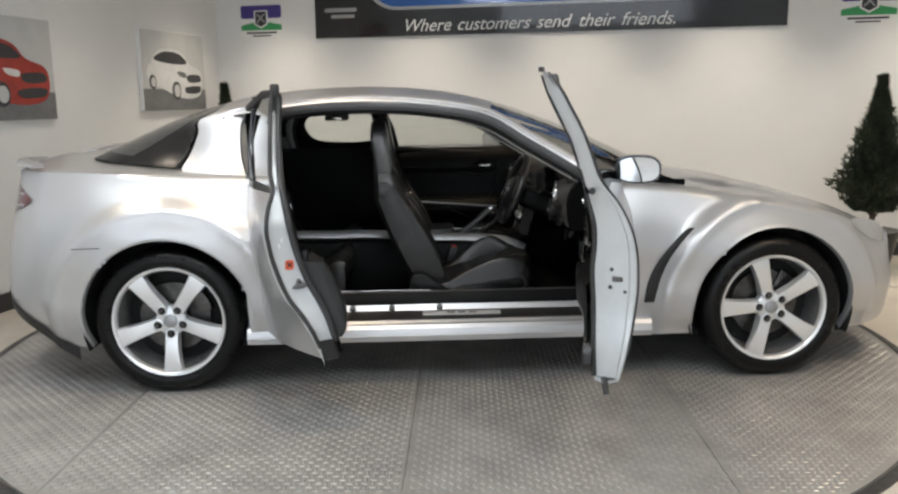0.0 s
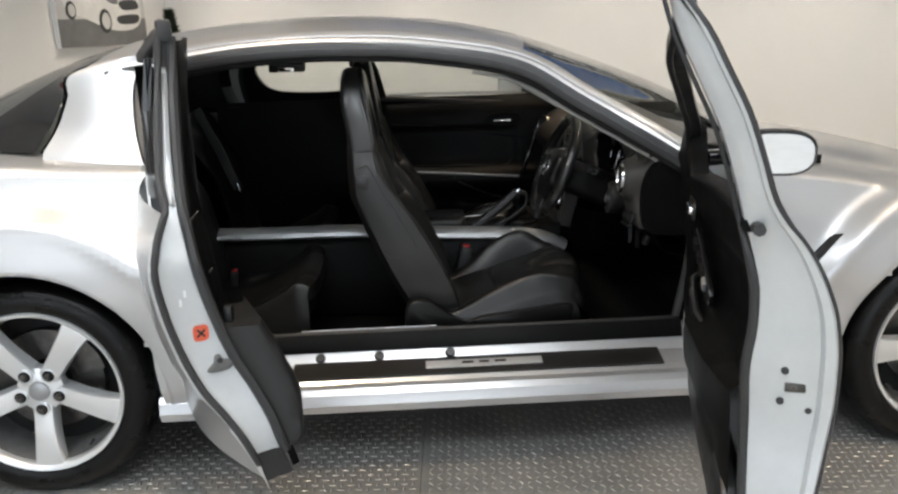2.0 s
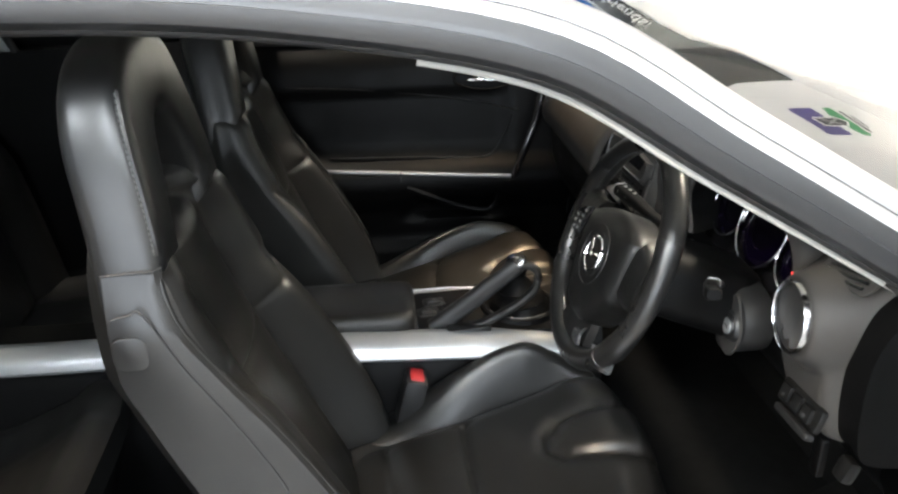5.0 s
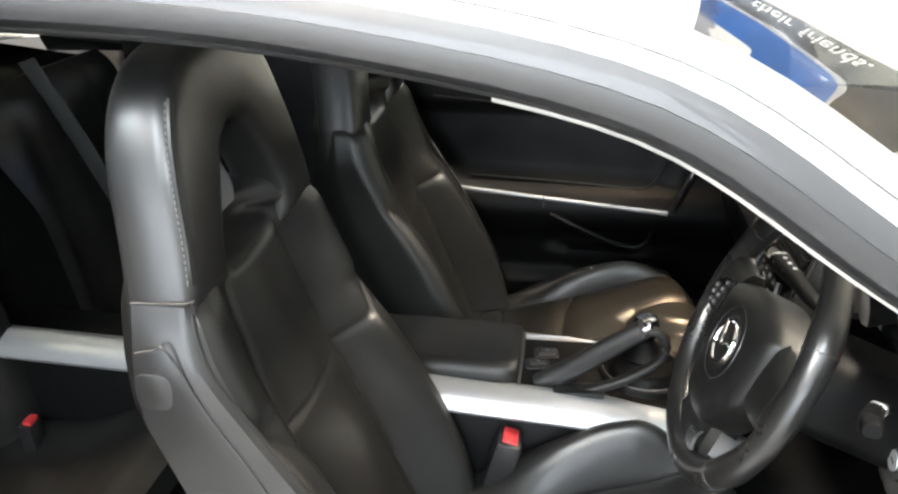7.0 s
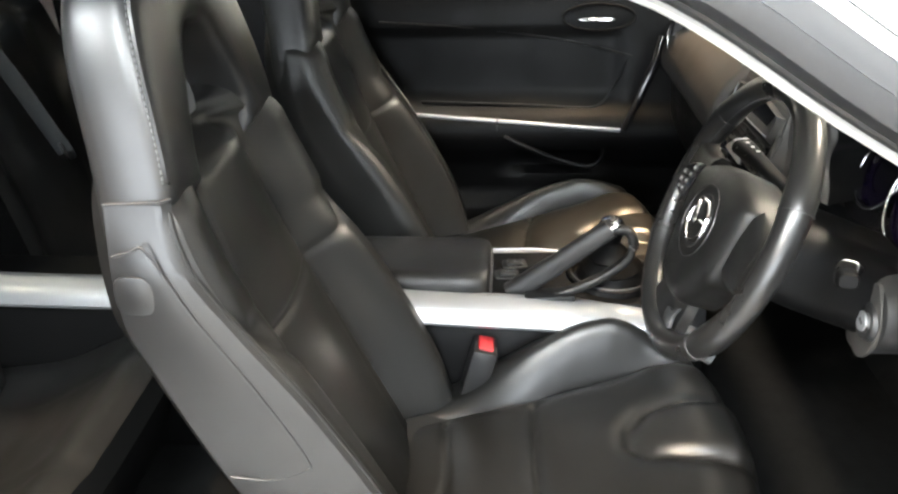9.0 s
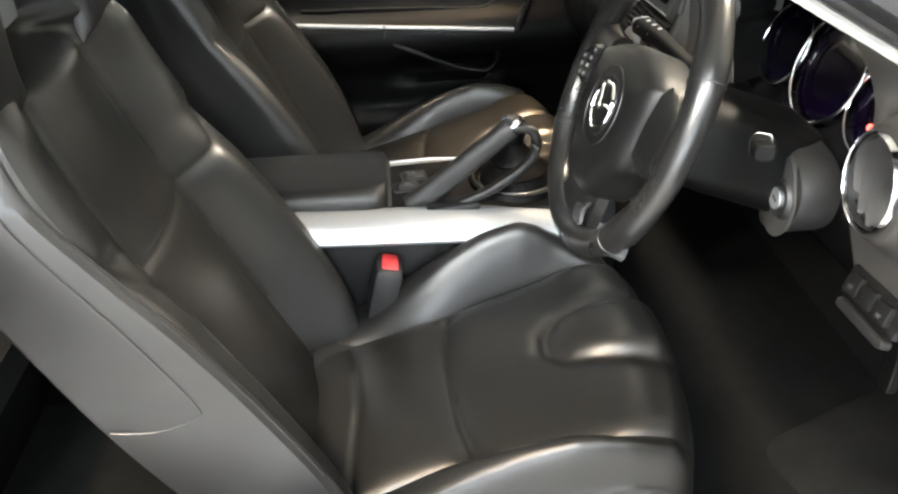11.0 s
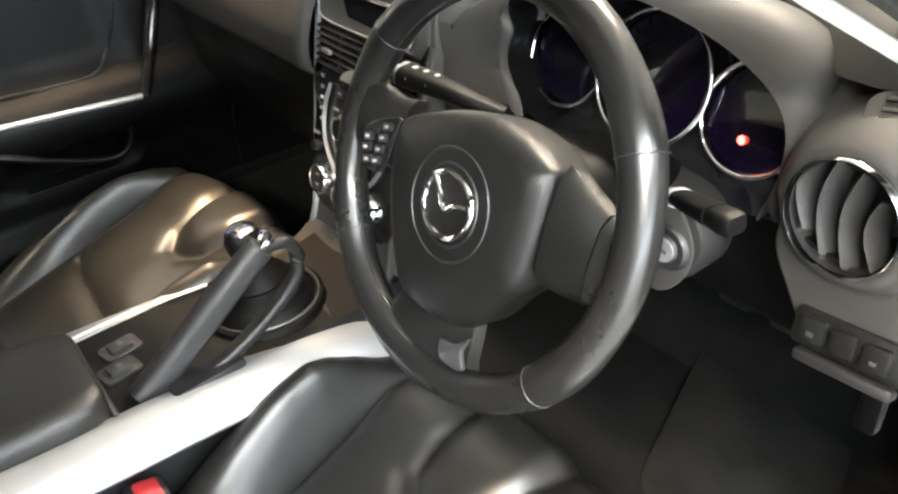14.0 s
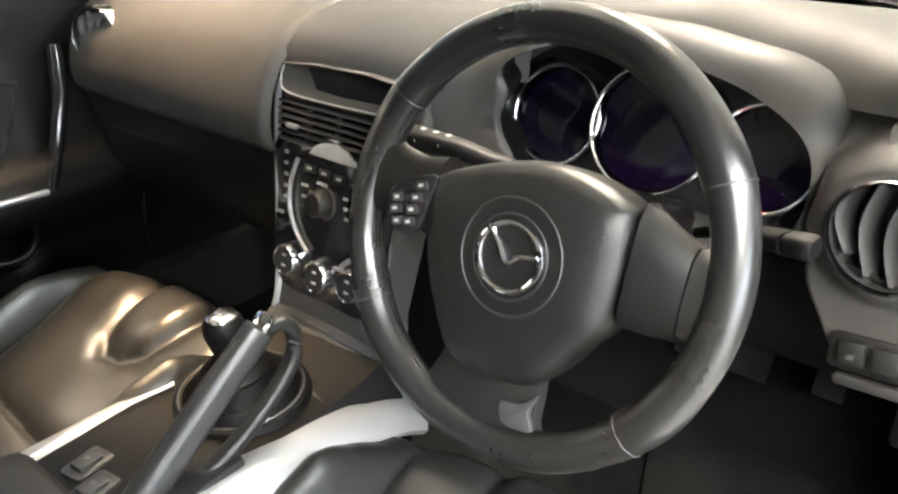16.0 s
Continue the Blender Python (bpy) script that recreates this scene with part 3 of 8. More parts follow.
M_POT = material("black_plant_pot", (0.012, 0.012, 0.013), 0.3, coat=0.3, rough_vary=0.08)


def conifer(at, height, rad, seed):
    rng = random.Random(seed)
    e = empty("potted_conifer", at)
    tagged(e, "slim dark green conifer in a black pot", "plant", group="potted conifers")
    pot_h = 0.30 * height / 1.4
    part("pot", lathe([(0.0, 0.0), (rad * 0.42, 0.0), (rad * 0.6, pot_h), (rad * 0.62, pot_h), (rad * 0.56, pot_h * 0.98), (0.0, pot_h * 0.9)], 28), M_POT, e)
    part("trunk", tube([(0, 0, pot_h * 0.85), (0.01, 0.005, pot_h * 1.5), (0.0, 0.0, height * 0.6), (0, 0, height * 0.97)], 0.02, 8, up=(0, 1, 0.1), scales=[1.2, 1.0, 0.6, 0.12]), M_BARK, e)
    for k in range(5):
        a = k * 2.4 + 0.3
        z0 = pot_h * (1.2 + 0.12 * k)
        part("limb", tube([(0, 0, z0), (0.10 * math.cos(a), 0.10 * math.sin(a), z0 + 0.10), (0.16 * math.cos(a), 0.16 * math.sin(a), z0 + 0.25)], 0.008, 6, up=(0.3, 0.2, 1), scales=[1, 0.7, 0.4]), M_BARK, e)
    verts, faces = [], []
    lo = pot_h * 1.45
    for _ in range(13000):
        f = rng.random() ** 1.35
        z = lo + (height - lo) * f
        env = rad * (0.30 + 0.70 * min(1.0, f * 5)) * (1 - f) ** 1.3 * (0.98 + 0.12 * math.sin(9 * f + seed) * math.sin(23 * f)) + 0.010
        a = rng.random() * 2 * math.pi
        lump = 1 + 0.22 * math.sin(5 * a + 14 * f) + 0.12 * math.sin(11 * a - 31 * f)
        r = env * lump * (rng.random() ** 0.45) * (1.08 if rng.random() < 0.04 else 1.0)
        c = Vector((r * math.cos(a), r * math.sin(a), z))
        out = Vector((math.cos(a), math.sin(a), 0.9 + rng.random() * 1.2)).normalized()
        out = (out + 0.5 * Vector((rng.uniform(-1, 1), rng.uniform(-1, 1), rng.uniform(-0.5, 1)))).normalized()
        side = out.cross(Vector((rng.uniform(-1, 1), rng.uniform(-1, 1), rng.uniform(-1, 1)))).normalized()
        L, w = rng.uniform(0.025, 0.06), rng.uniform(0.004, 0.009)
        nn = out.cross(side)
        k = len(verts)
        verts += [c - side * w, c + side * w, c + out * L * 0.6 + nn * w * 0.6, c + out * L]
        faces += [(k, k + 1, k + 2), (k + 1, k + 3, k + 2), (k, k + 2, k + 3)]
    me = bpy.data.meshes.new("crown")
    me.from_pydata([tuple(v) for v in verts], [], faces)
    me.materials.append(M_NEEDLE)
    ob = new("crown", me)
    ob.parent = e
    return e


conifer((3.13, 1.40, -0.012), 1.395, 0.33, 3)
conifer(room(0.16, 0.22, -0.012), 1.42, 0.22, 8)

# ---- the car ----
car = empty("sports_coupe")
tagged(car, "silver four-seat sports coupe with front and rear-hinged doors standing open", "car")
AX = 0.325
ARCH = 0.372

HALF = [(-2.20, 0.30), (-2.17, 0.52), (-2.10, 0.68), (-2.0, 0.775), (-1.85, 0.835), (-1.6, 0.872), (-1.35, 0.882), (-0.9, 0.868), (0.0, 0.862), (0.8, 0.866),
        (1.35, 0.886), (1.62, 0.868), (1.82, 0.80), (1.98, 0.70), (2.10, 0.56), (2.18, 0.38), (2.22, 0.15)]
SHOULDER = [(-2.20, 0.985), (-2.0, 1.0), (-1.7, 0.995), (-1.35, 0.975), (-0.9, 0.955), (0.0, 0.93), (0.6, 0.905), (0.85, 0.885), (1.1, 0.845), (1.35, 0.815),
            (1.6, 0.755), (1.85, 0.675), (2.05, 0.60), (2.22, 0.52)]
TOP = [(-2.20, 0.99), (-2.12, 1.015), (-1.9, 1.02), (-1.6, 1.02), (0.7, 0.94), (0.95, 0.925), (1.2, 0.89), (1.5, 0.825), (1.8, 0.745), (2.05, 0.655), (2.22, 0.535)]


def side_y(x, z):
    """Half width of the body side at a station and height."""
    w, zs = lerp_table(HALF, x), lerp_table(SHOULDER, x)
    tuck = 0.055 * smoothstep(0.42, 0.20, z) + 0.016 * smoothstep(0.62, 0.42, z)
    lean = 0.10 * smoothstep(zs - 0.34, zs + 0.05, z) ** 1.4
    y = w - tuck - lean
    for cx in (-1.35, 1.35):
        d = math.hypot(x - cx, (z - AX) * (1.0 if z > AX else 0.8))
        if d < 0.75:
            y += 0.034 * (1 - smoothstep(0.485, 0.560, d)) * smoothstep(0.18, 0.3, z) + 0.012 * math.exp(-((d - 0.505) / 0.03) ** 2)
    # the hollow flank behind the front arch
    if 0.3 < x < 1.25:
        y -= 0.018 * math.exp(-((x - 0.85) / 0.16) ** 2) * math.exp(-((z - 0.55) / 0.2) ** 2)
    return y


def tail_x(x, z):
    """The tail leans forward towards its top."""
    return x + 0.075 * smoothstep(0.42, 0.92, z) * smoothstep(-1.75, -2.20, x)


def body_column(x):
    """Half section from the sill up over the shoulder to the middle."""
    zs, zt = lerp_table(SHOULDER, x), lerp_table(TOP, x)
    end = smoothstep(-2.02, -2.20, x) + smoothstep(1.95, 2.22, x)
    z0 = 0.20 + 0.14 * smoothstep(-1.75, -2.2, x) + 0.03 * smoothstep(1.9, 2.2, x)
    pts = []
    n = 44
    for k in range(n + 1):
        z = z0 + (zs - 0.02 - z0) * k / n
        pts.append((tail_x(x, z), -side_y(x, z), z))
    ys = side_y(x, zs - 0.02)
    m = 22
    for k in range(1, m + 1):
        t = k / m
        a = t * math.pi / 2
        y = ys * (1 - t)
        z = (zs - 0.02) + (zt - zs + 0.02) * (math.sin(a) ** 0.75)
        if x > 0.9:   # bonnet: raised wing tops with a valley beside the centre bulge
            z -= 0.012 * math.exp(-((t - 0.32) / 0.10) ** 2) * smoothstep(0.9, 1.2, x)
            z += 0.010 * math.exp(-((t - 0.0) / 0.12) ** 2) * (1 - end)
        pts.append((tail_x(x, z), -y, z))
    return pts


def cut_sheet(rows, inside, cell):
    """Drops the part of a sheet where inside(p) < 0, and pulls the rim onto the line."""
    bm = grid(rows)
    kill = []
    for v in bm.verts:
        d, g = inside(v.co)
        if abs(d) < cell:
            v.co = v.co - g * d
    for f in bm.faces:
        if inside(f.calc_center_median())[0] < 0:
            kill.append(f)
    bmesh.ops.delete(bm, geom=kill, context="FACES")
    return bm


def arch_side(c):
    """Signed distance to the two wheel arches in side view."""
    best, g = 9.0, Vector((0, 0, 0))
    for cx in (-1.35, 1.35):
        dx, dz = c.x - cx, c.z - AX
        if c.y < -0.3 or c.y > 0.3:
            d = math.hypot(dx, dz) - ARCH
            if d < best:
                best = d
                g = Vector((dx, 0, dz)).normalized() if d > -ARCH + 0.01 else Vector((0, 0, 0))
    return best, g


def stations(a, b, step):
    n = max(2, int(round((b - a) / step)))
    return [a + (b - a) * i / n for i in range(n + 1)]


REAR_X = [-2.20, -2.19, -2.175, -2.155, -2.13, -2.10] + stations(-2.06, -1.0, 0.02)
FRONT_X = stations(0.66, 2.10, 0.02) + [2.125, 2.15, 2.175, 2.195, 2.21, 2.22]

for side in (0, 1):
    flip = mirrored if side else (lambda b: b)
    # rear wing from the tail to the rear door
    rows = [body_column(x)[:49] for x in REAR_X]
    part("rear_wing", flip(cut_sheet(rows, arch_side, 0.011)), M_SILVER, car, "silver rear quarter panel with flared arch", angle=60)
    rows = [body_column(x)[:49] for x in FRONT_X]
    part("front_wing", flip(cut_sheet(rows, arch_side, 0.011)), M_SILVER, car, "silver front wing with flared arch", angle=60)
    # returned lip and dark liner of each arch
    for cx in (-1.35, 1.35):
        ring = []
        for k in range(41):
            a = radians(-18 + 216 * k / 40)
            x, z = cx + ARCH * math.cos(a), AX + ARCH * math.sin(a)
            y = side_y(x, max(z, 0.2))
            xo, zo = cx + (ARCH + 0.013) * math.cos(a), AX + (ARCH + 0.013) * math.sin(a)
            ring.append([(xo, -side_y(xo, max(zo, 0.2)) - 0.0012, zo), (x, -y - 0.0025, z), (x - 0.004 * math.cos(a), -y + 0.006, z - 0.004 * math.sin(a)), (cx + (ARCH - 0.006) * math.cos(a), -y + 0.03, AX + (ARCH - 0.006) * math.sin(a))])
        part("arch_lip", flip(grid(ring)), M_SILVER, car, angle=80)
        liner = []
        for k in range(31):
            a = radians(-20 + 220 * k / 30)
            r = ARCH + 0.012
            liner.append([(cx + r * math.cos(a), -0.835, AX + r * math.sin(a)), (cx + r * math.cos(a), -0.56, AX + r * math.sin(a)), (cx + 0.05 * math.cos(a), -0.55, AX + 0.05 * math.sin(a))])
        part("arch_liner", flip(grid(liner)), M_DARK, car, "black wheel arch liner")
    # black bumper insert low at the tail
    rows = [[(x, -side_y(x, z) - 0.006, z) for z in (0.20 + 0.30 * (1 - (x + 2.19) / 0.42) ** 1.0 * 0.9 - 0.06, 0.20 + 0.30 * (1 - (x + 2.19) / 0.42) * 0.9)] for x in stations(-2.19, -1.77, 0.03)]
    part("bumper_insert", flip(grid(rows)), M_BLACK_TRIM, car, "black lower bumper insert")

# bonnet, boot lid and tail panel, both sides at once
def top_sheet(xs, first):
    rows = []
    for x in xs:
        c = body_column(x)[first:]
        rows.append(c + [(p[0], -p[1], p[2]) for p in reversed(c[:-1])])
    return grid(rows)


part("bonnet", top_sheet([x for x in FRONT_X if x > 0.92], 48), M_SILVER, car, "long silver bonnet with centre bulge", angle=60)
part("boot_lid", top_sheet([x for x in REAR_X if x < -1.30], 48), M_SILVER, car, "silver boot lid with integral spoiler lip", angle=60)
tail = [[(tail_x(-2.20, z), y, z) for y in np.linspace(-0.30, 0.30, 9)] for z in np.linspace(0.33, 0.985, 8)]
part("rear_bumper", grid(tail), M_SILVER, car)
nose = [[(2.22, y, z) for y in np.linspace(-0.15, 0.15, 7)] for z in np.linspace(0.22, 0.53, 6)]
part("nose_panel", grid(nose), M_SILVER, car)
part("underbody", box(3.5, 1.40, 0.05, 0.01, pose(0.05, 0, 0.185)), M_DARK, car, "black underbody", smooth=False)

# shut line of the boot, spoiler lip, lamps
for s in (-1, 1):
    pts = [(-2.06, s * 0.30, 1.012), (-2.045, s * 0.5, 1.022), (-1.985, s * 0.66, 1.022), (-1.89, s * 0.75, 1.008)]
    part("spoiler_lip", sweep(spline(pts, 6), [(-0.03, -0.012), (0.03, -0.01), (0.022, 0.004), (-0.02, 0.008)]), M_SILVER, car)
    rows = []
    for k, z in enumerate(np.linspace(0.80, 0.925, 9)):
        wd = 0.03 + 0.15 * (1 - abs(2 * k / 8 - 0.95) ** 1.4)
        rows.append([(tail_x(x, z), s * (side_y(x, z) + 0.007), z) for x in np.linspace(-2.135, -2.135 + max(wd, 0.02), 10)])
    lamp = part("tail_lamp", grid(rows), M_RED_LENS, car, "red and clear tail lamp behind clear lens")
    for z in (0.835, 0.885):
        part("lamp_bar", tube([(tail_x(x, z), s * (side_y(x, z) + 0.009), z) for x in np.linspace(-2.13, -2.03, 8)], 0.006, 8), M_CHROME, lamp)
    rows = []
    for k, u in enumerate(np.linspace(0, 1, 12)):
        x = 1.74 + 0.30 * u
        zc = lerp_table(SHOULDER, x) - 0.015
        wd = 0.045 * math.sin(math.pi * (0.1 + 0.8 * u))
        rows.append([(x, s * (side_y(x, zc - wd + 2 * wd * v) + 0.006), zc - wd + 2 * wd * v) for v in np.linspace(0, 1, 6)])
    part("headlamp", grid(rows), M_CLEAR_LENS, car, "clear headlamp lens")
    # black vent in the flank behind the front wheel
    vent = []
    for k in range(13):
        u = k / 12
        z = 0.36 + 0.34 * u
        x = 0.785 + 0.05 * u + 0.125 * u ** 2.4
        wd = 0.033 * (math.sin(math.pi * (0.16 + 0.70 * u)) ** 0.35)
        vent.append([(x - wd, s * (side_y(x, z) + 0.005), z - 0.008 * u), (x - wd * 0.6, s * (side_y(x, z) + 0.009), z), (x + wd * 0.6, s * (side_y(x, z) + 0.009), z), (x + wd, s * (side_y(x, z) + 0.005), z + 0.010 * u)])
    part("flank_vent", grid(vent), M_BLACK_TRIM, car, "black slanted side vent")
    # side repeater and panel joint over the rear arch
    part("panel_joint", tube([(x, s * (side_y(x, 0.665 + 0.02 * (x + 1.7)) + 0.0008), 0.665 + 0.02 * (x + 1.7)) for x in np.linspace(-1.72, -1.60, 6)], 0.0022, 6), M_SEAL, car)

# ---- greenhouse ----
RAIL = [(0.66, -0.715, 0.885), (0.48, -0.668, 0.995), (0.28, -0.632, 1.112), (0.08, -0.606, 1.225), (-0.19, -0.586, 1.275), (-0.44, -0.577, 1.290),
        (-0.68, -0.577, 1.285), (-0.90, -0.582, 1.260), (-1.21, -0.602, 1.205), (-1.24, -0.622, 1.13), (-1.27, -0.648, 1.05), (-1.31, -0.69, 0.98)]
MID = [(0.98, 0.925), (0.66, 1.075), (0.38, 1.185), (0.13, 1.265), (-0.14, 1.320), (-0.44, 1.340), (-0.72, 1.334), (-0.93, 1.315), (-1.15, 1.275), (-1.40, 1.195), (-1.62, 1.10), (-1.80, 1.022)]
POW = [2.2, 2.2, 2.3, 2.6, 2.8, 3.0, 3.0, 3.2, 4.5, 5.0, 5.5, 6.0]
RS, MS, PS = spline(RAIL, 6), spline([(x, 0, z) for x, z in MID], 6), spline([(p,) for p in POW], 6)


def roof_row(i, drop=0.0, lim=1.0, n=28):
    r, c, p = RS[i], MS[i], PS[i][0]
    out = []
    for k in range(n + 1):
        t = lim * (1 - 2 * k / n)
        s = abs(t)
        y = r[1] * t
        x = r[0] + (c[0] - r[0]) * (1 - s ** p)
        z = r[2] + (c[2] - r[2]) * (1 - s ** max(2.0, p * 0.75)) - drop
        out.append((x, y, z))
    return out


HEAD, REAR_HEAD = 18, 47
part("windscreen", grid([roof_row(i, 0.002, 0.985) for i in range(0, HEAD + 1)]), M_CLEAR, car, "clear raked windscreen").visible_shadow = False
part("roof_skin", grid([roof_row(i) for i in range(HEAD, REAR_HEAD + 1)]), M_SILVER, car, "silver roof", angle=60)
part("rear_window", grid([roof_row(i, 0.001, 0.99) for i in range(REAR_HEAD, len(RS))]), M_DARK_GLASS, car, "tinted wrap-round rear window")
part("headliner", grid([roof_row(i, 0.028, 0.90) for i in range(HEAD + 1, REAR_HEAD)]), M_HEADLINER, car, "pale cloth headliner")
# black bands round the glass
for lim in (0.97,):
    part("windscreen_band", grid([roof_row(HEAD - 2, 0.0035, lim), roof_row(HEAD, 0.001, lim)]), M_GLOSS_BLACK, car)
part("rear_window_band", grid([roof_row(len(RS) - 4, -0.001, 0.995), roof_row(len(RS) - 1, -0.002, 0.995)]), M_GLOSS_BLACK, car)
for s in (1, -1):
    edge = []
    for i in range(REAR_HEAD, len(RS)):
        row = roof_row(i, -0.002, 0.995, 60)
        row = row if s > 0 else row[::-1]
        edge.append(row[0:5])
    part("rear_window_edge", grid(edge), M_GLOSS_BLACK, car)
part("wiper_cowl", grid([roof_row(0, 0.006), [(p[0] + 0.08, p[1] * 1.0, p[2] - 0.03) for p in roof_row(0, 0.004)]]), M_BLACK_TRIM, car, "black cowl under the windscreen")

for side in (0, 1):
    flip = mirrored if side else (lambda b: b)
    path = [Vector(p) for p in RS[:REAR_HEAD]]
    # body-colour rail of pillar and roof edge: outer skin, gutter, inner flange
    prof = [(0.014, 0.004), (-0.010, 0.003), (-0.021, -0.003), (-0.023, -0.009), (-0.031, -0.012), (-0.036, -0.019), (0.0, -0.02)]
    flange = [(-0.034, -0.019), (-0.038, -0.027), (-0.041, -0.038), (-0.037, -0.043), (-0.033, -0.041), (-0.027, -0.045), (-0.025, -0.055), (-0.014, -0.062), (0.012, -0.064), (0.030, -0.03), (0.0, -0.018)]
    UPV = (0, -0.15, 1)

    def along(a, b, pts):
        """The path shifted by a inwards and b up, square to it."""
        out = []
        for i, p in enumerate(pts):
            t = (pts[min(i + 1, len(pts) - 1)] - pts[max(i - 1, 0)]).normalized()
            sd = t.cross(Vector(UPV)).normalized()
            out.append(p + sd * a + sd.cross(t) * b)
        return out
    part("roof_rail", flip(sweep(path, prof, up=UPV)), M_SILVER, car, "silver windscreen pillar and roof rail", angle=28)
    # silver flange, its shade put into the darker grey
    part("rail_flange", flip(sweep(path, flange, up=UPV)), M_FLANGE, car, "silver door opening flange in a shade-darkened grey", angle=28)
    # lower flange in shade, put in as a separate dark grey strip
    part("flange_shade_strip", flip(sweep(along(-0.036, -0.050, path), [(-0.007, 0.012), (-0.010, 0.002), (-0.008, -0.008), (0.002, -0.018), (0.014, -0.022), (0.016, -0.012), (0.0, 0.012)], up=UPV)), M_STRIP, car, "ribbed flange strip in a darker grey for its shade", angle=30)
    part("door_seal", flip(tube(along(-0.006, -0.070, path), 0.0125, 10)), M_SEAL, car, "black rubber door seal")
    part("seal_groove", flip(tube(along(0.012, -0.074, path), 0.011, 8)), M_DASH_DARK, car)
    part("pillar_trim", flip(sweep(along(0.05, -0.05, path[2:]), rounded(0.05, 0.055, 0.015), up=UPV)), M_DASH, car, "grey inner pillar trim")
    # light on the trim's edge, put in as a pale tube where it shows
    part("lit_trim_edge", flip(tube(along(0.024, -0.0955, path[2:22]), 0.0050, 8)), M_HEADLINER, car, "lit edge of the pillar trim as a pale tube")
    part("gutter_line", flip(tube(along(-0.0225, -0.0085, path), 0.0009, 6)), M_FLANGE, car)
    part("flange_line", flip(tube(along(-0.0315, -0.0435, path), 0.0018, 6)), M_STRIP, car)
    # rear pillar from the roof rail down into the shoulder, and the hollow frame of the rear door opening
    FRONT_EDGE = spline([(-0.900, -0.596, 1.258), (-0.965, -0.603, 1.240), (-1.004, -0.613, 1.220), (-1.033, -0.632, 1.180), (-1.040, -0.656, 1.120), (-1.034, -0.686, 1.046), (-1.022, -0.712, 0.992), (-1.004, -0.742, 0.950)], 4)
    n = len(FRONT_EDGE) - 1
    back_edge = [Vector((-1.150, -0.604, 1.222))] + [Vector(RS[k]) + Vector((0.012, -0.006, 0.0)) for k in range(48, 66)] + [Vector((-1.292, -0.712, 0.950))]
    rows = []
    for k, f in enumerate(FRONT_EDGE):
        q = k / n * (len(back_edge) - 1)
        a = min(int(q), len(back_edge) - 2)
        b = back_edge[a].lerp(back_edge[a + 1], q - a)
        f = Vector(f)
        rows.append([f.lerp(b, t) + Vector((0, -0.014, 0.004)) * math.sin(math.pi * t) * (1 - 0.6 * k / n) for t in np.linspace(0, 1, 12)])
    part("rear_pillar", flip(grid(rows)), M_SILVER, car, "broad silver rear pillar", angle=60)
    part("pillar_lining", flip(grid([[p + Vector((-0.03, 0.045, -0.01)) for p in r] for r in rows])), M_BLACK_TRIM, car)
    hollow = spline([(-0.880, -0.588, 1.225), (-0.925, -0.592, 1.195), (-0.962, -0.600, 1.160), (-0.978, -0.610, 1.125), (-0.984, -0.625, 1.085), (-0.980, -0.645, 1.030), (-0.972, -0.665, 0.985), (-0.962, -0.690, 0.945)], 4)
    rows = []
    for f, h in zip(FRONT_EDGE, hollow):
        f, h = Vector(f), Vector(h)
        rows.append([f, f + Vector((0.006, 0.004, 0)), f.lerp(h, 0.3) + Vector((0, 0.022, 0)), f.lerp(h, 0.65) + Vector((0, 0.020, 0)), h + Vector((-0.006, 0.002, 0)), h])
    part("door_opening_frame", flip(grid(rows)), M_JAMB, car, "hollow silver frame of the door opening", angle=50)
    part("frame_groove", flip(tube([Vector(p) + Vector((0.004, -0.001, 0)) for p in FRONT_EDGE], 0.0035, 6)), M_SEAL, car)
    part("opening_seal", flip(tube([Vector(p) + Vector((0.006, 0.004, 0)) for p in hollow], 0.010, 8)), M_SEAL, car, "black rubber seal")
    if not side:
        zs = np.linspace(0.30, 0.955, 14)
        part("door_jamb", grid([[(-1.002, -side_y(-1.0, z) + 0.003, z), (-0.994, -side_y(-1.0, z) + 0.008, z), (-0.990, -side_y(-1.0, z) + 0.020, z), (-0.989, -0.765, z), (-0.988, -0.755, z)] for z in zs]), M_JAMB, car, "silver door jamb", angle=50)
        part("jamb_trim", grid([[(-0.990, -0.757, z), (-0.975, -0.725, z), (-0.950, -0.690, z), (-0.890, -0.656, z)] for z in list(zs) + [1.02, 1.09, 1.16, 1.22]]), M_CARD, car, "black trim inside the door opening", angle=50)

# sill of the open side and its plates
SILL = [(-0.648, 0.366), (-0.655, 0.376), (-0.675, 0.372), (-0.695, 0.335), (-0.715, 0.308), (-0.785, 0.292), (-0.800, 0.280), (-0.825, 0.278), (-0.838, 0.262), (-0.842, 0.240), (-0.846, 0.232), (-0.835, 0.205), (-0.76, 0.185), (-0.648, 0.185)]
for side in (0, 1):
    flip = mirrored if side else (lambda b: b)
    part("side_sill", flip(loft([[(x, y, z) for y, z in SILL] for x in stations(-1.02, 0.80, 0.1)])), M_SILVER, car, "silver door sill with stepped edge", angle=25)
part("sill_seal", tube([(x, -0.660, 0.386) for x in stations(-0.86, 0.56, 0.1)], 0.010, 10, up=(0, 0, 1)), M_SEAL, car, "black sill seal")
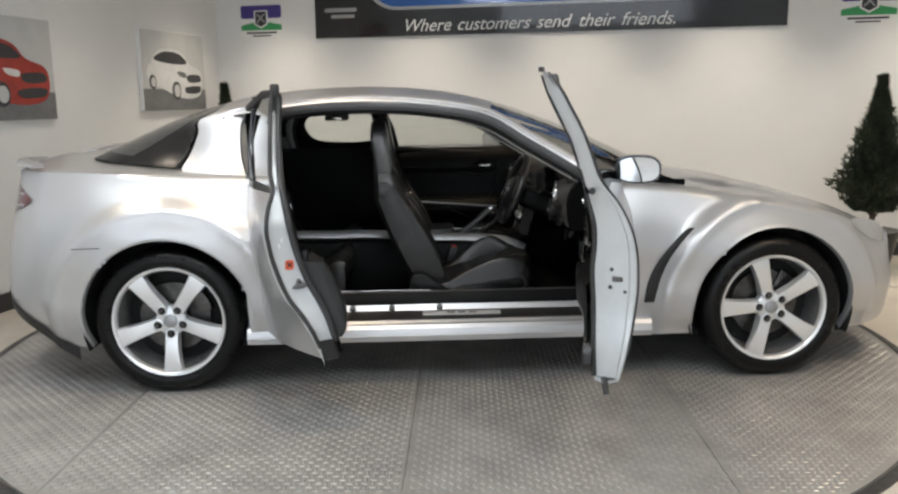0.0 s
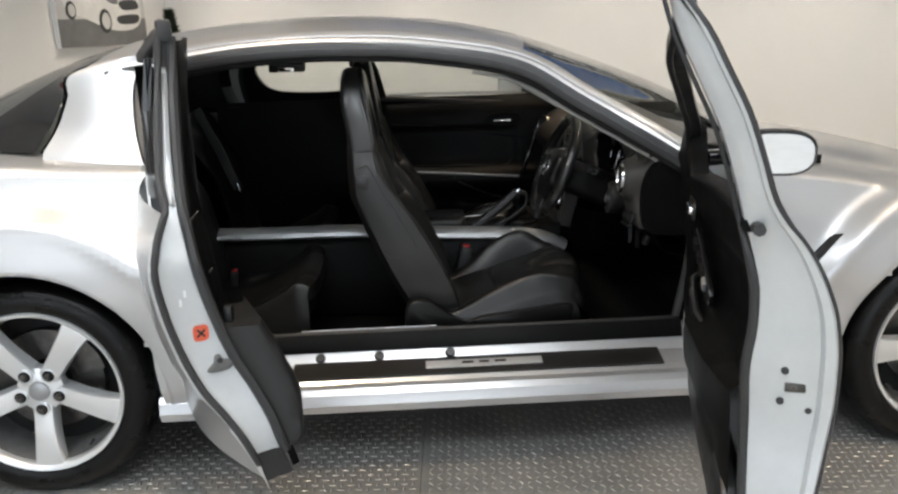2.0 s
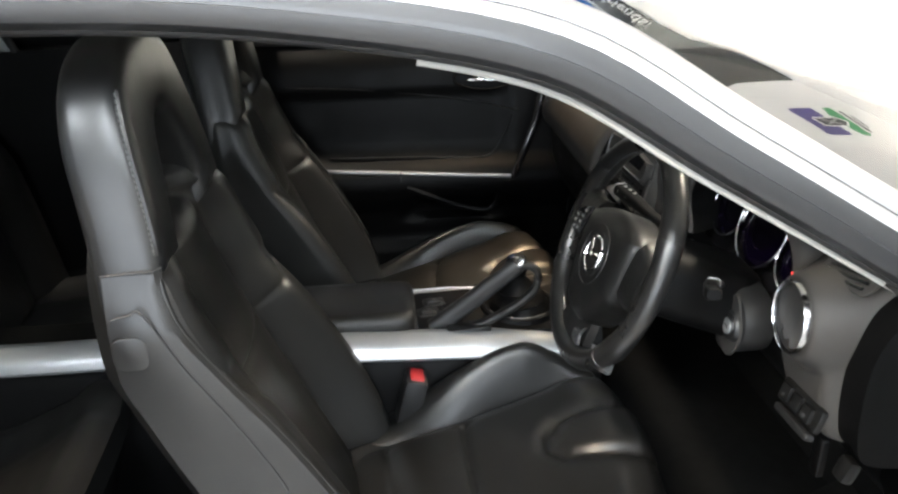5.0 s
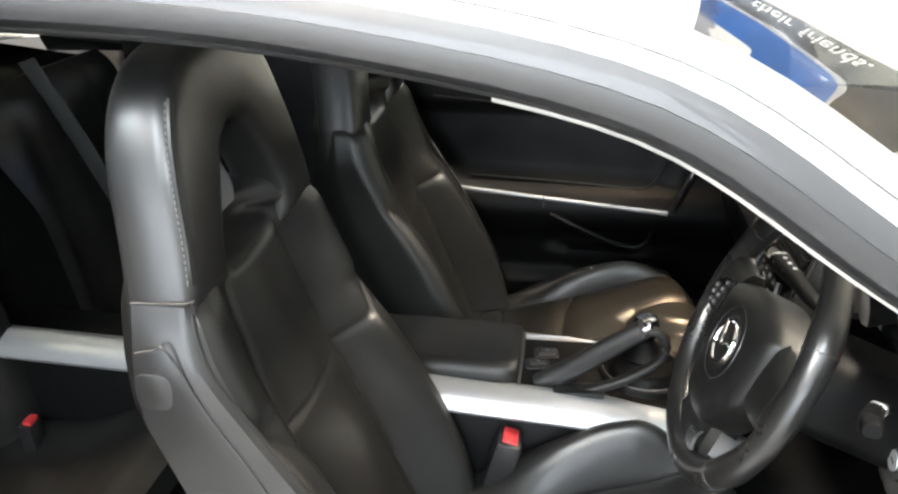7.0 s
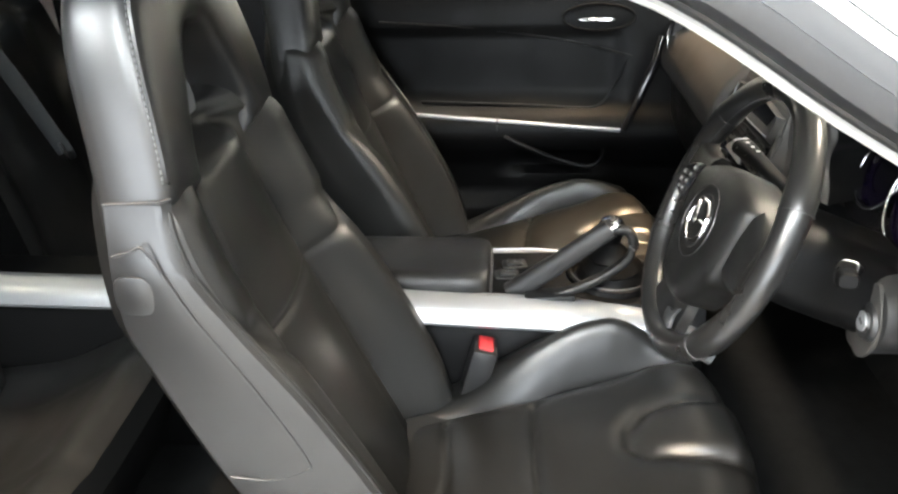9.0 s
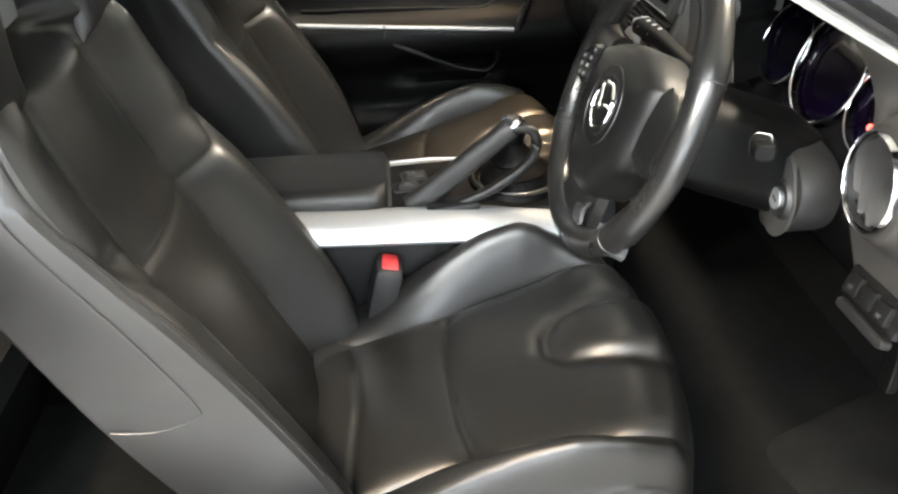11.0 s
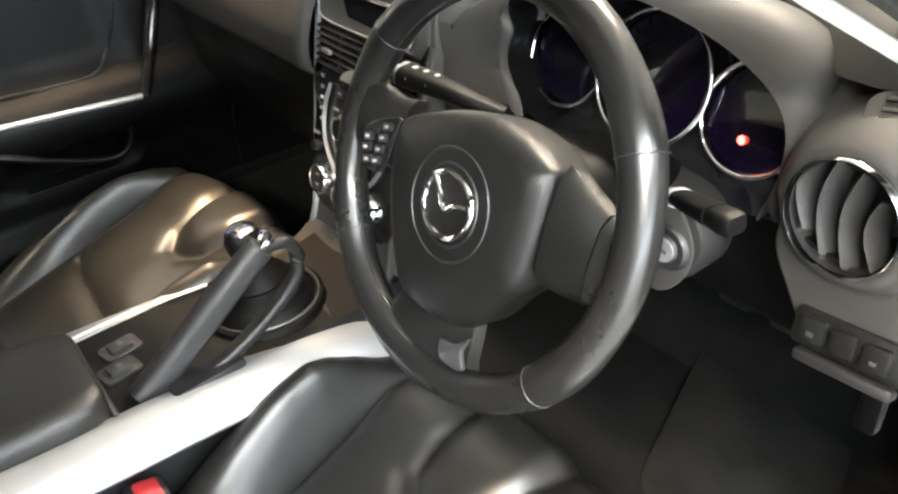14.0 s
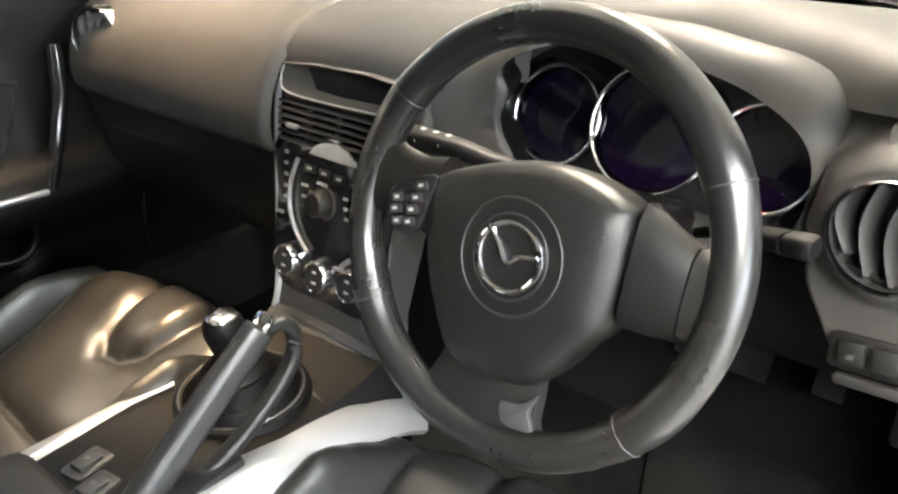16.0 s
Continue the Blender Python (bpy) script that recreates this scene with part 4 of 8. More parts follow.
for s in (-1, 1):
    part("sill_inner", grid([([(x, 0.672, 0.392)] if s > 0 else []) + [(x, s * 0.647, 0.378), (x, s * 0.640, 0.33), (x, s * 0.632, 0.235)] for x in stations(-1.0, 0.78, 0.1)]), M_CARPET, car, "black carpet up the sill")
# highlight along the sill edge, put in as a satin tube
part("sill_edge_highlight", tube([(x, -0.649, 0.395) for x in stations(-0.62, -0.20, 0.1)], 0.0022, 6), M_SATIN, car, "sill edge highlight as a thin satin line")
part("sill_cover", loft([[(x, y, z) for y, z in ((-0.647, 0.384), (-0.655, 0.393), (-0.672, 0.390), (-0.690, 0.364), (-0.697, 0.340), (-0.68, 0.332), (-0.652, 0.36))] for x in stations(-0.88, 0.575, 0.1)]), M_CARD, car, "dark inner sill cover", angle=30)
part("scuff_strip", box(1.13, 0.080, 0.008, 0.003, pose(-0.075, -0.752, 0.3035, 13, 0, 0)), M_SCUFF, car, "dark ribbed kick strip")
plate = part("kick_plate", box(0.357, 0.034, 0.006, 0.002, pose(-0.06, -0.752, 0.3085, 13, 0, 0)), M_ALLOY, car, "brushed metal kick plate")
for k, (dx, w) in enumerate(((-0.05, 0.035), (0.0, 0.03), (0.05, 0.035))):
    part("plate_mark", box(w, 0.010, 0.002, 0, pose(-0.06 + dx, -0.752, 0.3122, 13, 0, 0)), M_STEEL, plate, smooth=False)
for x in (-0.56, -0.38, -0.16):
    part("sill_plug", lathe([(0.0, 0.012), (0.012, 0.012), (0.016, 0.0)], 14, pose(x, -0.703, 0.325, 55, 0, 0)), M_SEAL, car)

# ---- wheels ----
def wheel(at, out, spin):
    m = facing(at, out)
    w = part("wheel", lathe([(0.030, -0.016), (0.044, -0.018), (0.066, -0.026), (0.070, -0.050), (0.06, -0.07)], 40, m), M_ALLOY, car, "five-spoke silver alloy wheel")
    part("tyre", lathe([(0.240, -0.03), (0.246, 0.004), (0.258, 0.011), (0.276, 0.014), (0.300, 0.008), (0.316, -0.008), (0.324, -0.028), (0.325, -0.05), (0.325, -0.185), (0.316, -0.213), (0.24, -0.22)], 72, m), M_RUBBER, w, "low-profile black tyre")
    part("rim", lathe([(0.243, -0.02), (0.2455, 0.006), (0.243, 0.010), (0.237, 0.009), (0.231, 0.003), (0.227, -0.010), (0.226, -0.018)], 72, m), M_ALLOY, w, "bright alloy rim")
    part("rim_barrel", lathe([(0.2262, -0.017), (0.224, -0.026), (0.219, -0.045), (0.213, -0.10), (0.210, -0.16), (0.200, -0.20)], 72, m), M_BARREL, w, "dull grey wheel barrel")
    part("brake_disc", lathe([(0.07, -0.085), (0.075, -0.10), (0.155, -0.10), (0.157, -0.12), (0.07, -0.12)], 48, m), M_STEEL, w, "steel brake disc")
    part("caliper", prism([(0.09 * math.cos(a) if k < 8 else 0.17 * math.cos(a), 0.09 * math.sin(a) if k < 8 else 0.17 * math.sin(a)) for k, a in enumerate([radians(10 + 8 * j) for j in range(8)] + [radians(66 - 8 * j) for j in range(8)])], 0.05, m @ pose(0, 0, -0.135), 0.006), M_STEEL, w)
    part("hub_back", lathe([(0.0, -0.125), (0.215, -0.13), (0.215, -0.19)], 32, m), M_DARK, w)
    part("hub_cap", lathe([(0.0, -0.006), (0.020, -0.007), (0.028, -0.011), (0.031, -0.020)], 28, m), M_SATIN, w, "silver hub cap")
    for k in range(5):
        a = radians(spin + 72 * k)
        c, s = math.cos(a), math.sin(a)
        rings = []
        for r, wd, h, th in ((0.045, 0.060, -0.020, 0.05), (0.085, 0.058, -0.012, 0.05), (0.13, 0.062, -0.004, 0.045), (0.18, 0.072, 0.001, 0.040), (0.215, 0.082, 0.001, 0.036), (0.238, 0.094, -0.001, 0.03)):
            ring = []
            for t, dz in ((-0.5, -th), (-0.5, -0.008), (-0.44, -0.001), (-0.15, 0.0005), (0.15, 0.0005), (0.44, -0.001), (0.5, -0.008), (0.5, -th)):
                ring.append(m @ Vector((c * r - s * wd * t, s * r + c * wd * t, h + dz)))
            rings.append(ring)
        part("spoke", loft(rings), M_ALLOY, w, angle=35)
        lx, ly = 0.057 * c, 0.057 * s
        part("lug_nut", lathe([(0.0, 0.014), (0.007, 0.0135), (0.0095, 0.009), (0.0105, -0.02)], 8, m @ pose(lx, ly, -0.012)), M_STEEL, w)
        # shade of the lug recess, put in as a flat black disc
        part("lug_recess_shade", lathe([(0.0, 0.0065), (0.0165, 0.0065), (0.0175, 0.005)], 18, m @ pose(lx, ly, -0.0195)), M_DARK, w, "flat black disc for the shaded lug recess")
        part("lug_seat", lathe([(0.0165, 0.0068), (0.0185, 0.0088), (0.0210, 0.0078), (0.0225, 0.002)], 18, m @ pose(lx, ly, -0.0195)), M_ALLOY, w)
    part("valve", lathe([(0, 0.03), (0.003, 0.03), (0.004, 0.0)], 8, m @ pose(0.21 * math.cos(radians(spin + 36)), 0.21 * math.sin(radians(spin + 36)), -0.03)), M_SEAL, w)


wheel((-1.35, -0.853, AX), (0, -1, 0), -90)
wheel((1.35, -0.853, AX), (0, -1, 0), 180)
wheel((-1.35, 0.853, AX), (0, 1, 0), 20)
wheel((1.35, 0.853, AX), (0, 1, 0), 50)


# ---- front door, swung open ----
HINGE = Vector((0.63, -0.835, 0))
SWING = radians(75)
DV = Vector((-math.cos(SWING), -math.sin(SWING), 0))     # from the hinge to the free edge
NV = Vector((-math.sin(SWING), math.cos(SWING), 0))      # towards the cabin side


def dp(a, n, z):
    p = HINGE + DV * a + NV * n
    return Vector((p.x, p.y, z))


def free_edge(z):
    return lerp_table([(0.30, 0.965), (0.42, 0.972), (0.60, 0.955), (0.80, 0.965), (0.93, 0.975), (1.32, 1.005), (1.37, 0.995)], z)


EDGE_OUT = [(0.34, -0.020), (0.38, -0.030), (0.455, -0.046), (0.585, -0.064), (0.66, -0.070), (0.731, -0.068), (0.814, -0.056), (0.877, -0.034), (0.946, 0.004), (0.99, 0.041), (1.026, 0.064), (1.09, 0.087), (1.166, 0.116), (1.238, 0.154), (1.296, 0.186), (1.34, 0.220), (1.365, 0.243)]
EDGE_IN = [(0.34, 0.062), (0.47, 0.067), (0.60, 0.070), (0.71, 0.076), (0.80, 0.070), (0.85, 0.072), (0.921, 0.088), (0.982, 0.107), (1.048, 0.126), (1.139, 0.157), (1.213, 0.193), (1.297, 0.233), (1.34, 0.247), (1.37, 0.256)]
HINGE_IN = [(0.30, 0.056), (0.443, 0.088), (0.704, 0.108), (0.80, 0.122), (0.90, 0.132), (0.98, 0.145)]


def skin_n(a, z):
    """How far the outer skin lies in from the hinge line."""
    return lerp_table(EDGE_OUT, z) * smoothstep(-0.12, 0.45, a)


def inner_n(z, a=1.0):
    k = smoothstep(0.30, 1.0, a)
    return lerp_table(EDGE_IN, z) * k + lerp_table(HINGE_IN, z) * (1 - k)


def belt(a):
    return 0.925 + 0.050 * smoothstep(0.15, 0.75, a)


def door_z(v, a):
    return 0.345 + (belt(a) - 0.345) * v


ZB = 0.925
zs_door = np.linspace(0.345, ZB, 22)
rows = []
for v in np.linspace(0, 1, 24):
    row = []
    for u in np.linspace(0, 1, 24):
        z = door_z(v, u)
        a = free_edge(z) * u
        row.append(dp(a, skin_n(a, z), z))
    rows.append(row)
fdoor = part("front_door", grid(rows), M_SILVER, car, "open silver front door with frame and black lining")
# painted end face of the free edge, with its steps, up to the frame's tip
rows = []
for z in np.linspace(0.345, 1.358, 50):
    a, n0, n1 = free_edge(z), lerp_table(EDGE_OUT, z), lerp_table(EDGE_IN, z) - 0.006
    g = (n1 - n0) / 0.13
    rows.append([dp(a - 0.02, n0 + 0.002, z), dp(a, n0, z), dp(a + 0.006, n0 + 0.006 * g, z), dp(a + 0.004, n0 + 0.022 * g, z), dp(a - 0.008, n0 + 0.027 * g, z), dp(a - 0.012, n0 + (n1 - n0) * 0.55, z), dp(a - 0.018, n0 + (n1 - n0) * 0.8, z), dp(a - 0.026, n1, z), dp(a - 0.05, n1 + 0.001, z)])
part("door_edge", grid(rows), M_JAMB, fdoor, "painted silver door edge running up into the frame", angle=25)
part("frame_strip", tube([dp(free_edge(z) - 0.002, lerp_table(EDGE_OUT, z) - 0.001, z) for z in np.linspace(0.42, 1.345, 44)], 0.0065, 8, up=(0.3, 0.2, 1), scales=[float(0.7 + 0.45 * smoothstep(0.95, 1.02, z)) for z in np.linspace(0.42, 1.345, 44)]), M_SEAL, fdoor, "black outer door seal")
rows = []
for u in np.linspace(0, 1, 14):
    a = 0.985 * u
    rows.append([dp(a, skin_n(a, 0.345), 0.345), dp(a, 0.02, 0.330), dp(a, inner_n(0.345, a), 0.345)])
part("door_bottom", grid(rows), M_JAMB, fdoor)
part("hinge_edge", grid([[dp(0, skin_n(0, z), z), dp(-0.008, 0.06, z), dp(0.0, inner_n(z, 0), z)] for z in zs_door]), M_JAMB, fdoor)
# lock bolts and latch on the edge
for z, n in ((0.715, 0.015), (0.655, 0.018), (0.640, -0.03)):
    part("edge_bolt", lathe([(0, 0.004), (0.006, 0.004), (0.007, 0.0)], 10, facing(dp(free_edge(z) - 0.012, n + 0.0, z), DV)), M_SEAL, fdoor)
part("latch", box(0.035, 0.018, 0.006, 0.002, facing(dp(free_edge(0.68) - 0.012, -0.005, 0.683), DV)), M_STEEL, fdoor)
part("edge_seal", tube([dp(free_edge(z) - 0.030 - 0.018 * smoothstep(0.92, 1.0, z), inner_n(z) + 0.002, z) for z in np.linspace(0.345, 1.345, 36)], 0.009, 8, up=(0.3, 0.2, 1), scales=[float(1 - 0.55 * smoothstep(0.90, 1.0, z)) for z in np.linspace(0.345, 1.345, 36)]), M_SEAL, fdoor, "black edge seal")
part("bottom_seal", tube([dp(a, 0.03, 0.336) for a in np.linspace(0.1, 0.96, 8)] + [dp(0.99, 0.025, 0.325), dp(1.0, 0.02, 0.30)], 0.011, 8), M_SEAL, fdoor)
# inner lining
rows = []
for v in np.linspace(0.01, 1.01, 28):
    row = []
    for u in np.linspace(0.0, 1, 26):
        z = door_z(v, u)
        a = (free_edge(z) - 0.036) * u
        n = inner_n(z, u)
        n += 0.028 * smoothstep(0.50, 0.57, z) * (1 - smoothstep(0.64, 0.70, z)) * smoothstep(0.10, 0.3, u) * (1 - smoothstep(0.8, 1.0, u))      # armrest ledge
        n -= 0.022 * smoothstep(0.70, 0.74, z) * (1 - smoothstep(0.84, 0.88, z)) * smoothstep(0.3, 0.4, u) * (1 - smoothstep(0.92, 0.97, u))
        n += 0.036 * (1 - smoothstep(0.655, 0.672, z)) * smoothstep(0.45, 0.62, u) * (1 - 0.3 * smoothstep(0.95, 1.0, u)) * smoothstep(0.41, 0.425, z)  # lower pad behind the pocket
        row.append(dp(a, n, z))
    rows.append(row)
part("door_lining", grid(rows), M_CARD, fdoor, "black moulded door lining", angle=50)
pk = [(0.30, 0.35), (0.90, 0.35), (0.92, 0.46), (0.62, 0.49), (0.30, 0.45)]
part("door_pocket", prism([(p[0] - 0.6, p[1] - 0.38) for p in spline(pk, 5, closed=True)], 0.03, Matrix.Translation(dp(0.6, 0.075, 0.38)) @ Matrix((DV, Vector((0, 0, 1)), NV)).transposed().to_4x4(), 0.008), M_BLACK_TRIM, fdoor, "black map pocket")
DF = Matrix((DV, Vector((0, 0, 1)), NV)).transposed().to_4x4()


def on_door(a, z, n):
    return Matrix.Translation(dp(a, n, z)) @ DF


def lining_n(a, z):
    u = a / (free_edge(z) - 0.036)
    return inner_n(z, u) + 0.028 * smoothstep(0.50, 0.57, z) * (1 - smoothstep(0.64, 0.70, z)) * smoothstep(0.10, 0.3, u)


part("grab_handle", tube([dp(a, lining_n(a, z) + h, z) for a, z, h in ((0.60, 0.655, 0.0), (0.57, 0.672, 0.022), (0.50, 0.690, 0.028), (0.44, 0.708, 0.022), (0.41, 0.715, 0.0))], 0.011, 10), M_GLOSS_BLACK, fdoor, "glossy black pull handle")
ln = lining_n(0.36, 0.87)
part("door_pull", prism(rounded(0.105, 0.050, 0.022), 0.006, on_door(0.36, 0.868, ln), 0.002), M_BLACK_TRIM, fdoor)
part("release_lever", prism(rounded(0.070, 0.020, 0.009), 0.010, on_door(0.365, 0.868, ln + 0.005), 0.004), M_CHROME, fdoor, "chrome door release")
ln = lining_n(0.50, 0.765)
PANEL_M = on_door(0.50, 0.765, ln + 0.001) @ pose(0, 0, 0, 0, 4, -26)
part("switch_panel", prism(rounded(0.23, 0.046, 0.015), 0.010, PANEL_M, 0.003), M_GLOSS_BLACK, fdoor, "glossy black window switch panel")
for k in range(4):
    part("window_switch", box(0.026, 0.022, 0.010, 0.003, PANEL_M @ pose(-0.075 + 0.045 * k, 0, 0.013)), M_SATIN if k == 3 else M_DASH_DARK, fdoor)
part("belt_strip", tube([dp(a, inner_n(belt(a), a) * 0.6 + 0.02, belt(a) + 0.002) for a in np.linspace(0.06, 0.985, 10)], 0.011, 8), M_SEAL, fdoor)
part("lining_top", sweep([dp(a, inner_n(belt(a), a) - 0.028, belt(a) + 0.002) for a in np.linspace(0.02, 0.955, 10)], rounded(0.06, 0.022, 0.009)), M_CARD, fdoor)
# window frame following the roof rail
FRAME = [(0.16, 0.116, 0.95), (0.26, 0.126, 1.02), (0.35, 0.138, 1.075), (0.45, 0.161, 1.13), (0.55, 0.183, 1.185), (0.65, 0.200, 1.22), (0.75, 0.212, 1.255), (0.86, 0.212, 1.295), (0.93, 0.212, 1.322), (0.968, 0.216, 1.338)]
fp = [dp(*p) for p in spline(FRAME, 6)]
part("window_frame", sweep(fp, [(-0.011, -0.014), (0.011, -0.016), (0.014, 0.0), (0.010, 0.010), (-0.011, 0.008)], up=tuple(NV)), M_BLACK_TRIM, fdoor, "slim black window frame")
part("frame_seal", sweep([p + NV * 0.013 for p in fp], rounded(0.034, 0.014, 0.005), up=tuple(NV)), M_BLACK_TRIM, fdoor, "black frame seal")
part("frame_tip", box(0.016, 0.016, 0.020, 0.005, Matrix.Translation(dp(0.994, 0.248, 1.362)) @ DF), M_SEAL, fdoor, "black rubber corner cap")
# sail panel and mirror
sail = [(0.04, 0.925), (0.37, 0.935), (0.33, 1.0), (0.28, 1.045), (0.20, 1.05), (0.10, 0.985)]
part("mirror_sail", prism([(a, z) for a, z in spline(sail, 4, closed=True)], 0.045, Matrix.Translation(dp(0, 0.098, 0)) @ DF, 0.010), M_CARD, fdoor, "black mirror base cover")
MC = dp(0.255, -0.074, 0.985)
shape = [(math.copysign(abs(math.cos(q)) ** 0.7, math.cos(q)), math.copysign(abs(math.sin(q)) ** 0.75, math.sin(q))) for q in [2 * math.pi * j / 28 for j in range(28)]]
UP = Vector((0, 0, 1))
mirror = part("door_mirror", loft([[MC - DV * (0.10 * t) + NV * (0.092 * k * c) + UP * (0.058 * k * s) for c, s in shape] for t, k in ((-0.06, 0.97), (0.0, 1.0), (0.25, 1.0), (0.55, 0.92), (0.85, 0.72), (1.0, 0.4))]), M_GLOSS_BLACK, fdoor, "black-rimmed door mirror")
M_MIRROR = material("mirror_glass", (0.92, 0.93, 0.94), 0.01, 1.0)
part("mirror_glass", prism([(0.083 * c, 0.0495 * s) for c, s in shape], 0.004, facing(MC + DV * 0.0068, DV) @ pose(0, 0, 0, 2.5, -2.0, 0)), M_MIRROR, mirror, "mirror glass")
part("mirror_arm", sweep([dp(0.16, 0.08, 0.955), dp(0.15, 0.03, 0.958), MC - DV * 0.05 + NV * 0.06 - UP * 0.03], rounded(0.05, 0.04, 0.014)), M_GLOSS_BLACK, fdoor, "black mirror arm")

# ---- rear door, hinged at its back edge ----
REDGE = [(0.27, -0.634, -1.300), (0.335, -0.655, -1.320), (0.395, -0.676, -1.334), (0.465, -0.719, -1.331), (0.535, -0.769, -1.327), (0.626, -0.807, -1.322), (0.718, -0.831, -1.320), (0.80, -0.841, -1.320), (0.867, -0.833, -1.300), (0.905, -0.820, -1.285), (0.936, -0.809, -1.269), (1.01, -0.825, -1.231), (1.134, -0.826, -1.178), (1.22, -0.824, -1.146), (1.32, -0.815, -1.128)]
RINNER = [(0.27, -0.566), (0.365, -0.586), (0.44, -0.609), (0.526, -0.650), (0.604, -0.690), (0.714, -0.726), (0.80, -0.745), (0.904, -0.763), (1.007, -0.779), (1.09, -0.785), (1.22, -0.790), (1.32, -0.787)]
RHINGE = [(0.24, -0.91, -0.905), (0.46, -0.94, -0.885), (0.66, -0.965, -0.875), (0.92, -0.985, -0.80), (1.05, -1.0, -0.74), (1.315, -0.975, -0.69)]
RD = Vector((0.41, -0.91, 0)).normalized()
RN = Vector((0.91, 0.41, 0)).normalized()


def re(z):
    return Vector((lerp_table([(a, b) for a, b, c in REDGE], z), lerp_table([(a, c) for a, b, c in REDGE], z), z))


def rh(z):
    return Vector((lerp_table([(a, b) for a, b, c in RHINGE], z), lerp_table([(a, c) for a, b, c in RHINGE], z), z))


def ri(z):
    """Inner border of the painted edge."""
    e = re(z)
    return Vector((lerp_table(RINNER, z), e.y + 0.25 * (lerp_table(RINNER, z) - e.x), z))


def edge_point(z, t, out=0.0):
    return re(z).lerp(ri(z), t) + RD * out


zr = np.linspace(0.29, 0.93, 30)
rdoor = part("rear_door", grid([[rh(z).lerp(re(z), u) - RN * (0.03 * math.sin(math.pi * u)) for u in np.linspace(0, 1, 16)] for z in zr]), M_SILVER, car, "open rear-hinged silver half door")
rows = []
for z in np.linspace(0.365, 1.235, 52):
    rows.append([edge_point(z, 0.0), edge_point(z, 0.06, 0.008), edge_point(z, 0.14, 0.008), edge_point(z, 0.20, 0.001), edge_point(z, 0.30, -0.004), edge_point(z, 0.72, -0.008 - 0.006 * smoothstep(0.60, 0.50, z)), edge_point(z, 1.0, -0.014)])
part("door_edge", grid(rows), M_JAMB, rdoor, "painted silver door edge with warning sticker", angle=25)
rows = [[edge_point(z, 0.02), edge_point(z, 0.5, 0.004), edge_point(z, 1.0, -0.006)] for z in np.linspace(1.235, 1.315, 6)]
part("frame_end", grid(rows), M_SEAL, rdoor, "black upper end of the door frame")
part("edge_foot", grid([[edge_point(z, t, -0.008 - 0.02 * t) for t in (0.03, 0.35, 0.7, 1.0)] for z in np.linspace(0.275, 0.368, 5)]), M_SEAL, rdoor, "black rubber foot of the door edge")
part("skin_lip", grid([[edge_point(z, -0.02, 0.006), edge_point(z, 0.16 * smoothstep(0.26, 0.36, z), 0.009)] for z in np.linspace(0.262, 0.44, 9)]), M_SILVER, rdoor, "folded lower lip of the skin")
part("outer_seal", tube([edge_point(z, 0.13, 0.007) for z in np.linspace(0.34, 1.30, 48)], 0.0085, 8, up=(0.3, 0.2, 1)), M_SEAL, rdoor, "black edge seal")
part("inner_seal", tube([edge_point(z, 1.06, -0.010) for z in np.linspace(0.36, 1.30, 44)], 0.0125, 8, up=(0.3, 0.2, 1)), M_SEAL, rdoor, "black inner door seal")
rows = []
for z in np.linspace(0.30, 1.29, 40):
    inner = ri(z) - RD * 0.018
    swell = 0.030 + 0.018 * smoothstep(0.95, 0.80, z) + 0.006 * math.exp(-((z - 0.90) / 0.012) ** 2)
    back = rh(z) + RN * 0.10
    rows.append([inner + RN * 0.004] + [inner.lerp(back, u) + RN * swell * math.sin(math.pi * min(1.0, 0.16 + 0.8 * u)) for u in np.linspace(0.02, 1, 14)])
part("door_lining", grid(rows), M_CARD, rdoor, "black moulded door lining", angle=50)
for z in (0.905, 0.775):
    part("lining_joint", tube([ri(z) + RN * (0.012 + 0.03 * t) - RD * (0.014 + 0.05 * t) + Vector((0, 0, 0.012 * t)) for t in np.linspace(0, 1, 5)], 0.0022, 6), M_SEAL, rdoor)
rows = []
for z in np.linspace(0.375, 0.668, 12):
    far = lerp_table([(0.375, -0.560), (0.412, -0.540), (0.479, -0.540), (0.58, -0.577), (0.64, -0.604), (0.668, -0.620)], z)
    a = ri(z) + RN * 0.014 - RD * 0.004
    b = Vector((far, a.y + 0.012, z))
    rows.append([a, a.lerp(b, 0.15) + RD * 0.010, a.lerp(b, 0.8) + RD * 0.012, b, b - RD * 0.04 + RN * 0.01, b - RD * 0.17 + RN * 0.0])
part("door_pocket", grid(rows), M_BLACK_TRIM, rdoor, "black lower lining pocket", angle=50)
part("pocket_top", grid([[rows[-1][k] for k in range(5)], [rows[-1][k] - RD * 0.16 + Vector((0, 0, 0.004)) for k in range(5)]]), M_BLACK_TRIM, rdoor)
part("frame_strip", grid([[edge_point(z, 0.34, 0.004), edge_point(z, 0.50, 0.007), edge_point(z, 0.72, 0.003)] for z in np.linspace(0.95, 1.222, 12)]), M_SATIN, rdoor, "bright frame strip")
part("frame_top", sweep([re(1.30) + RN * 0.02, rh(1.30).lerp(re(1.30), 0.5) + RN * 0.02, rh(1.24)], rounded(0.03, 0.03, 0.01)), M_SEAL, rdoor, "black rubber over the door frame")
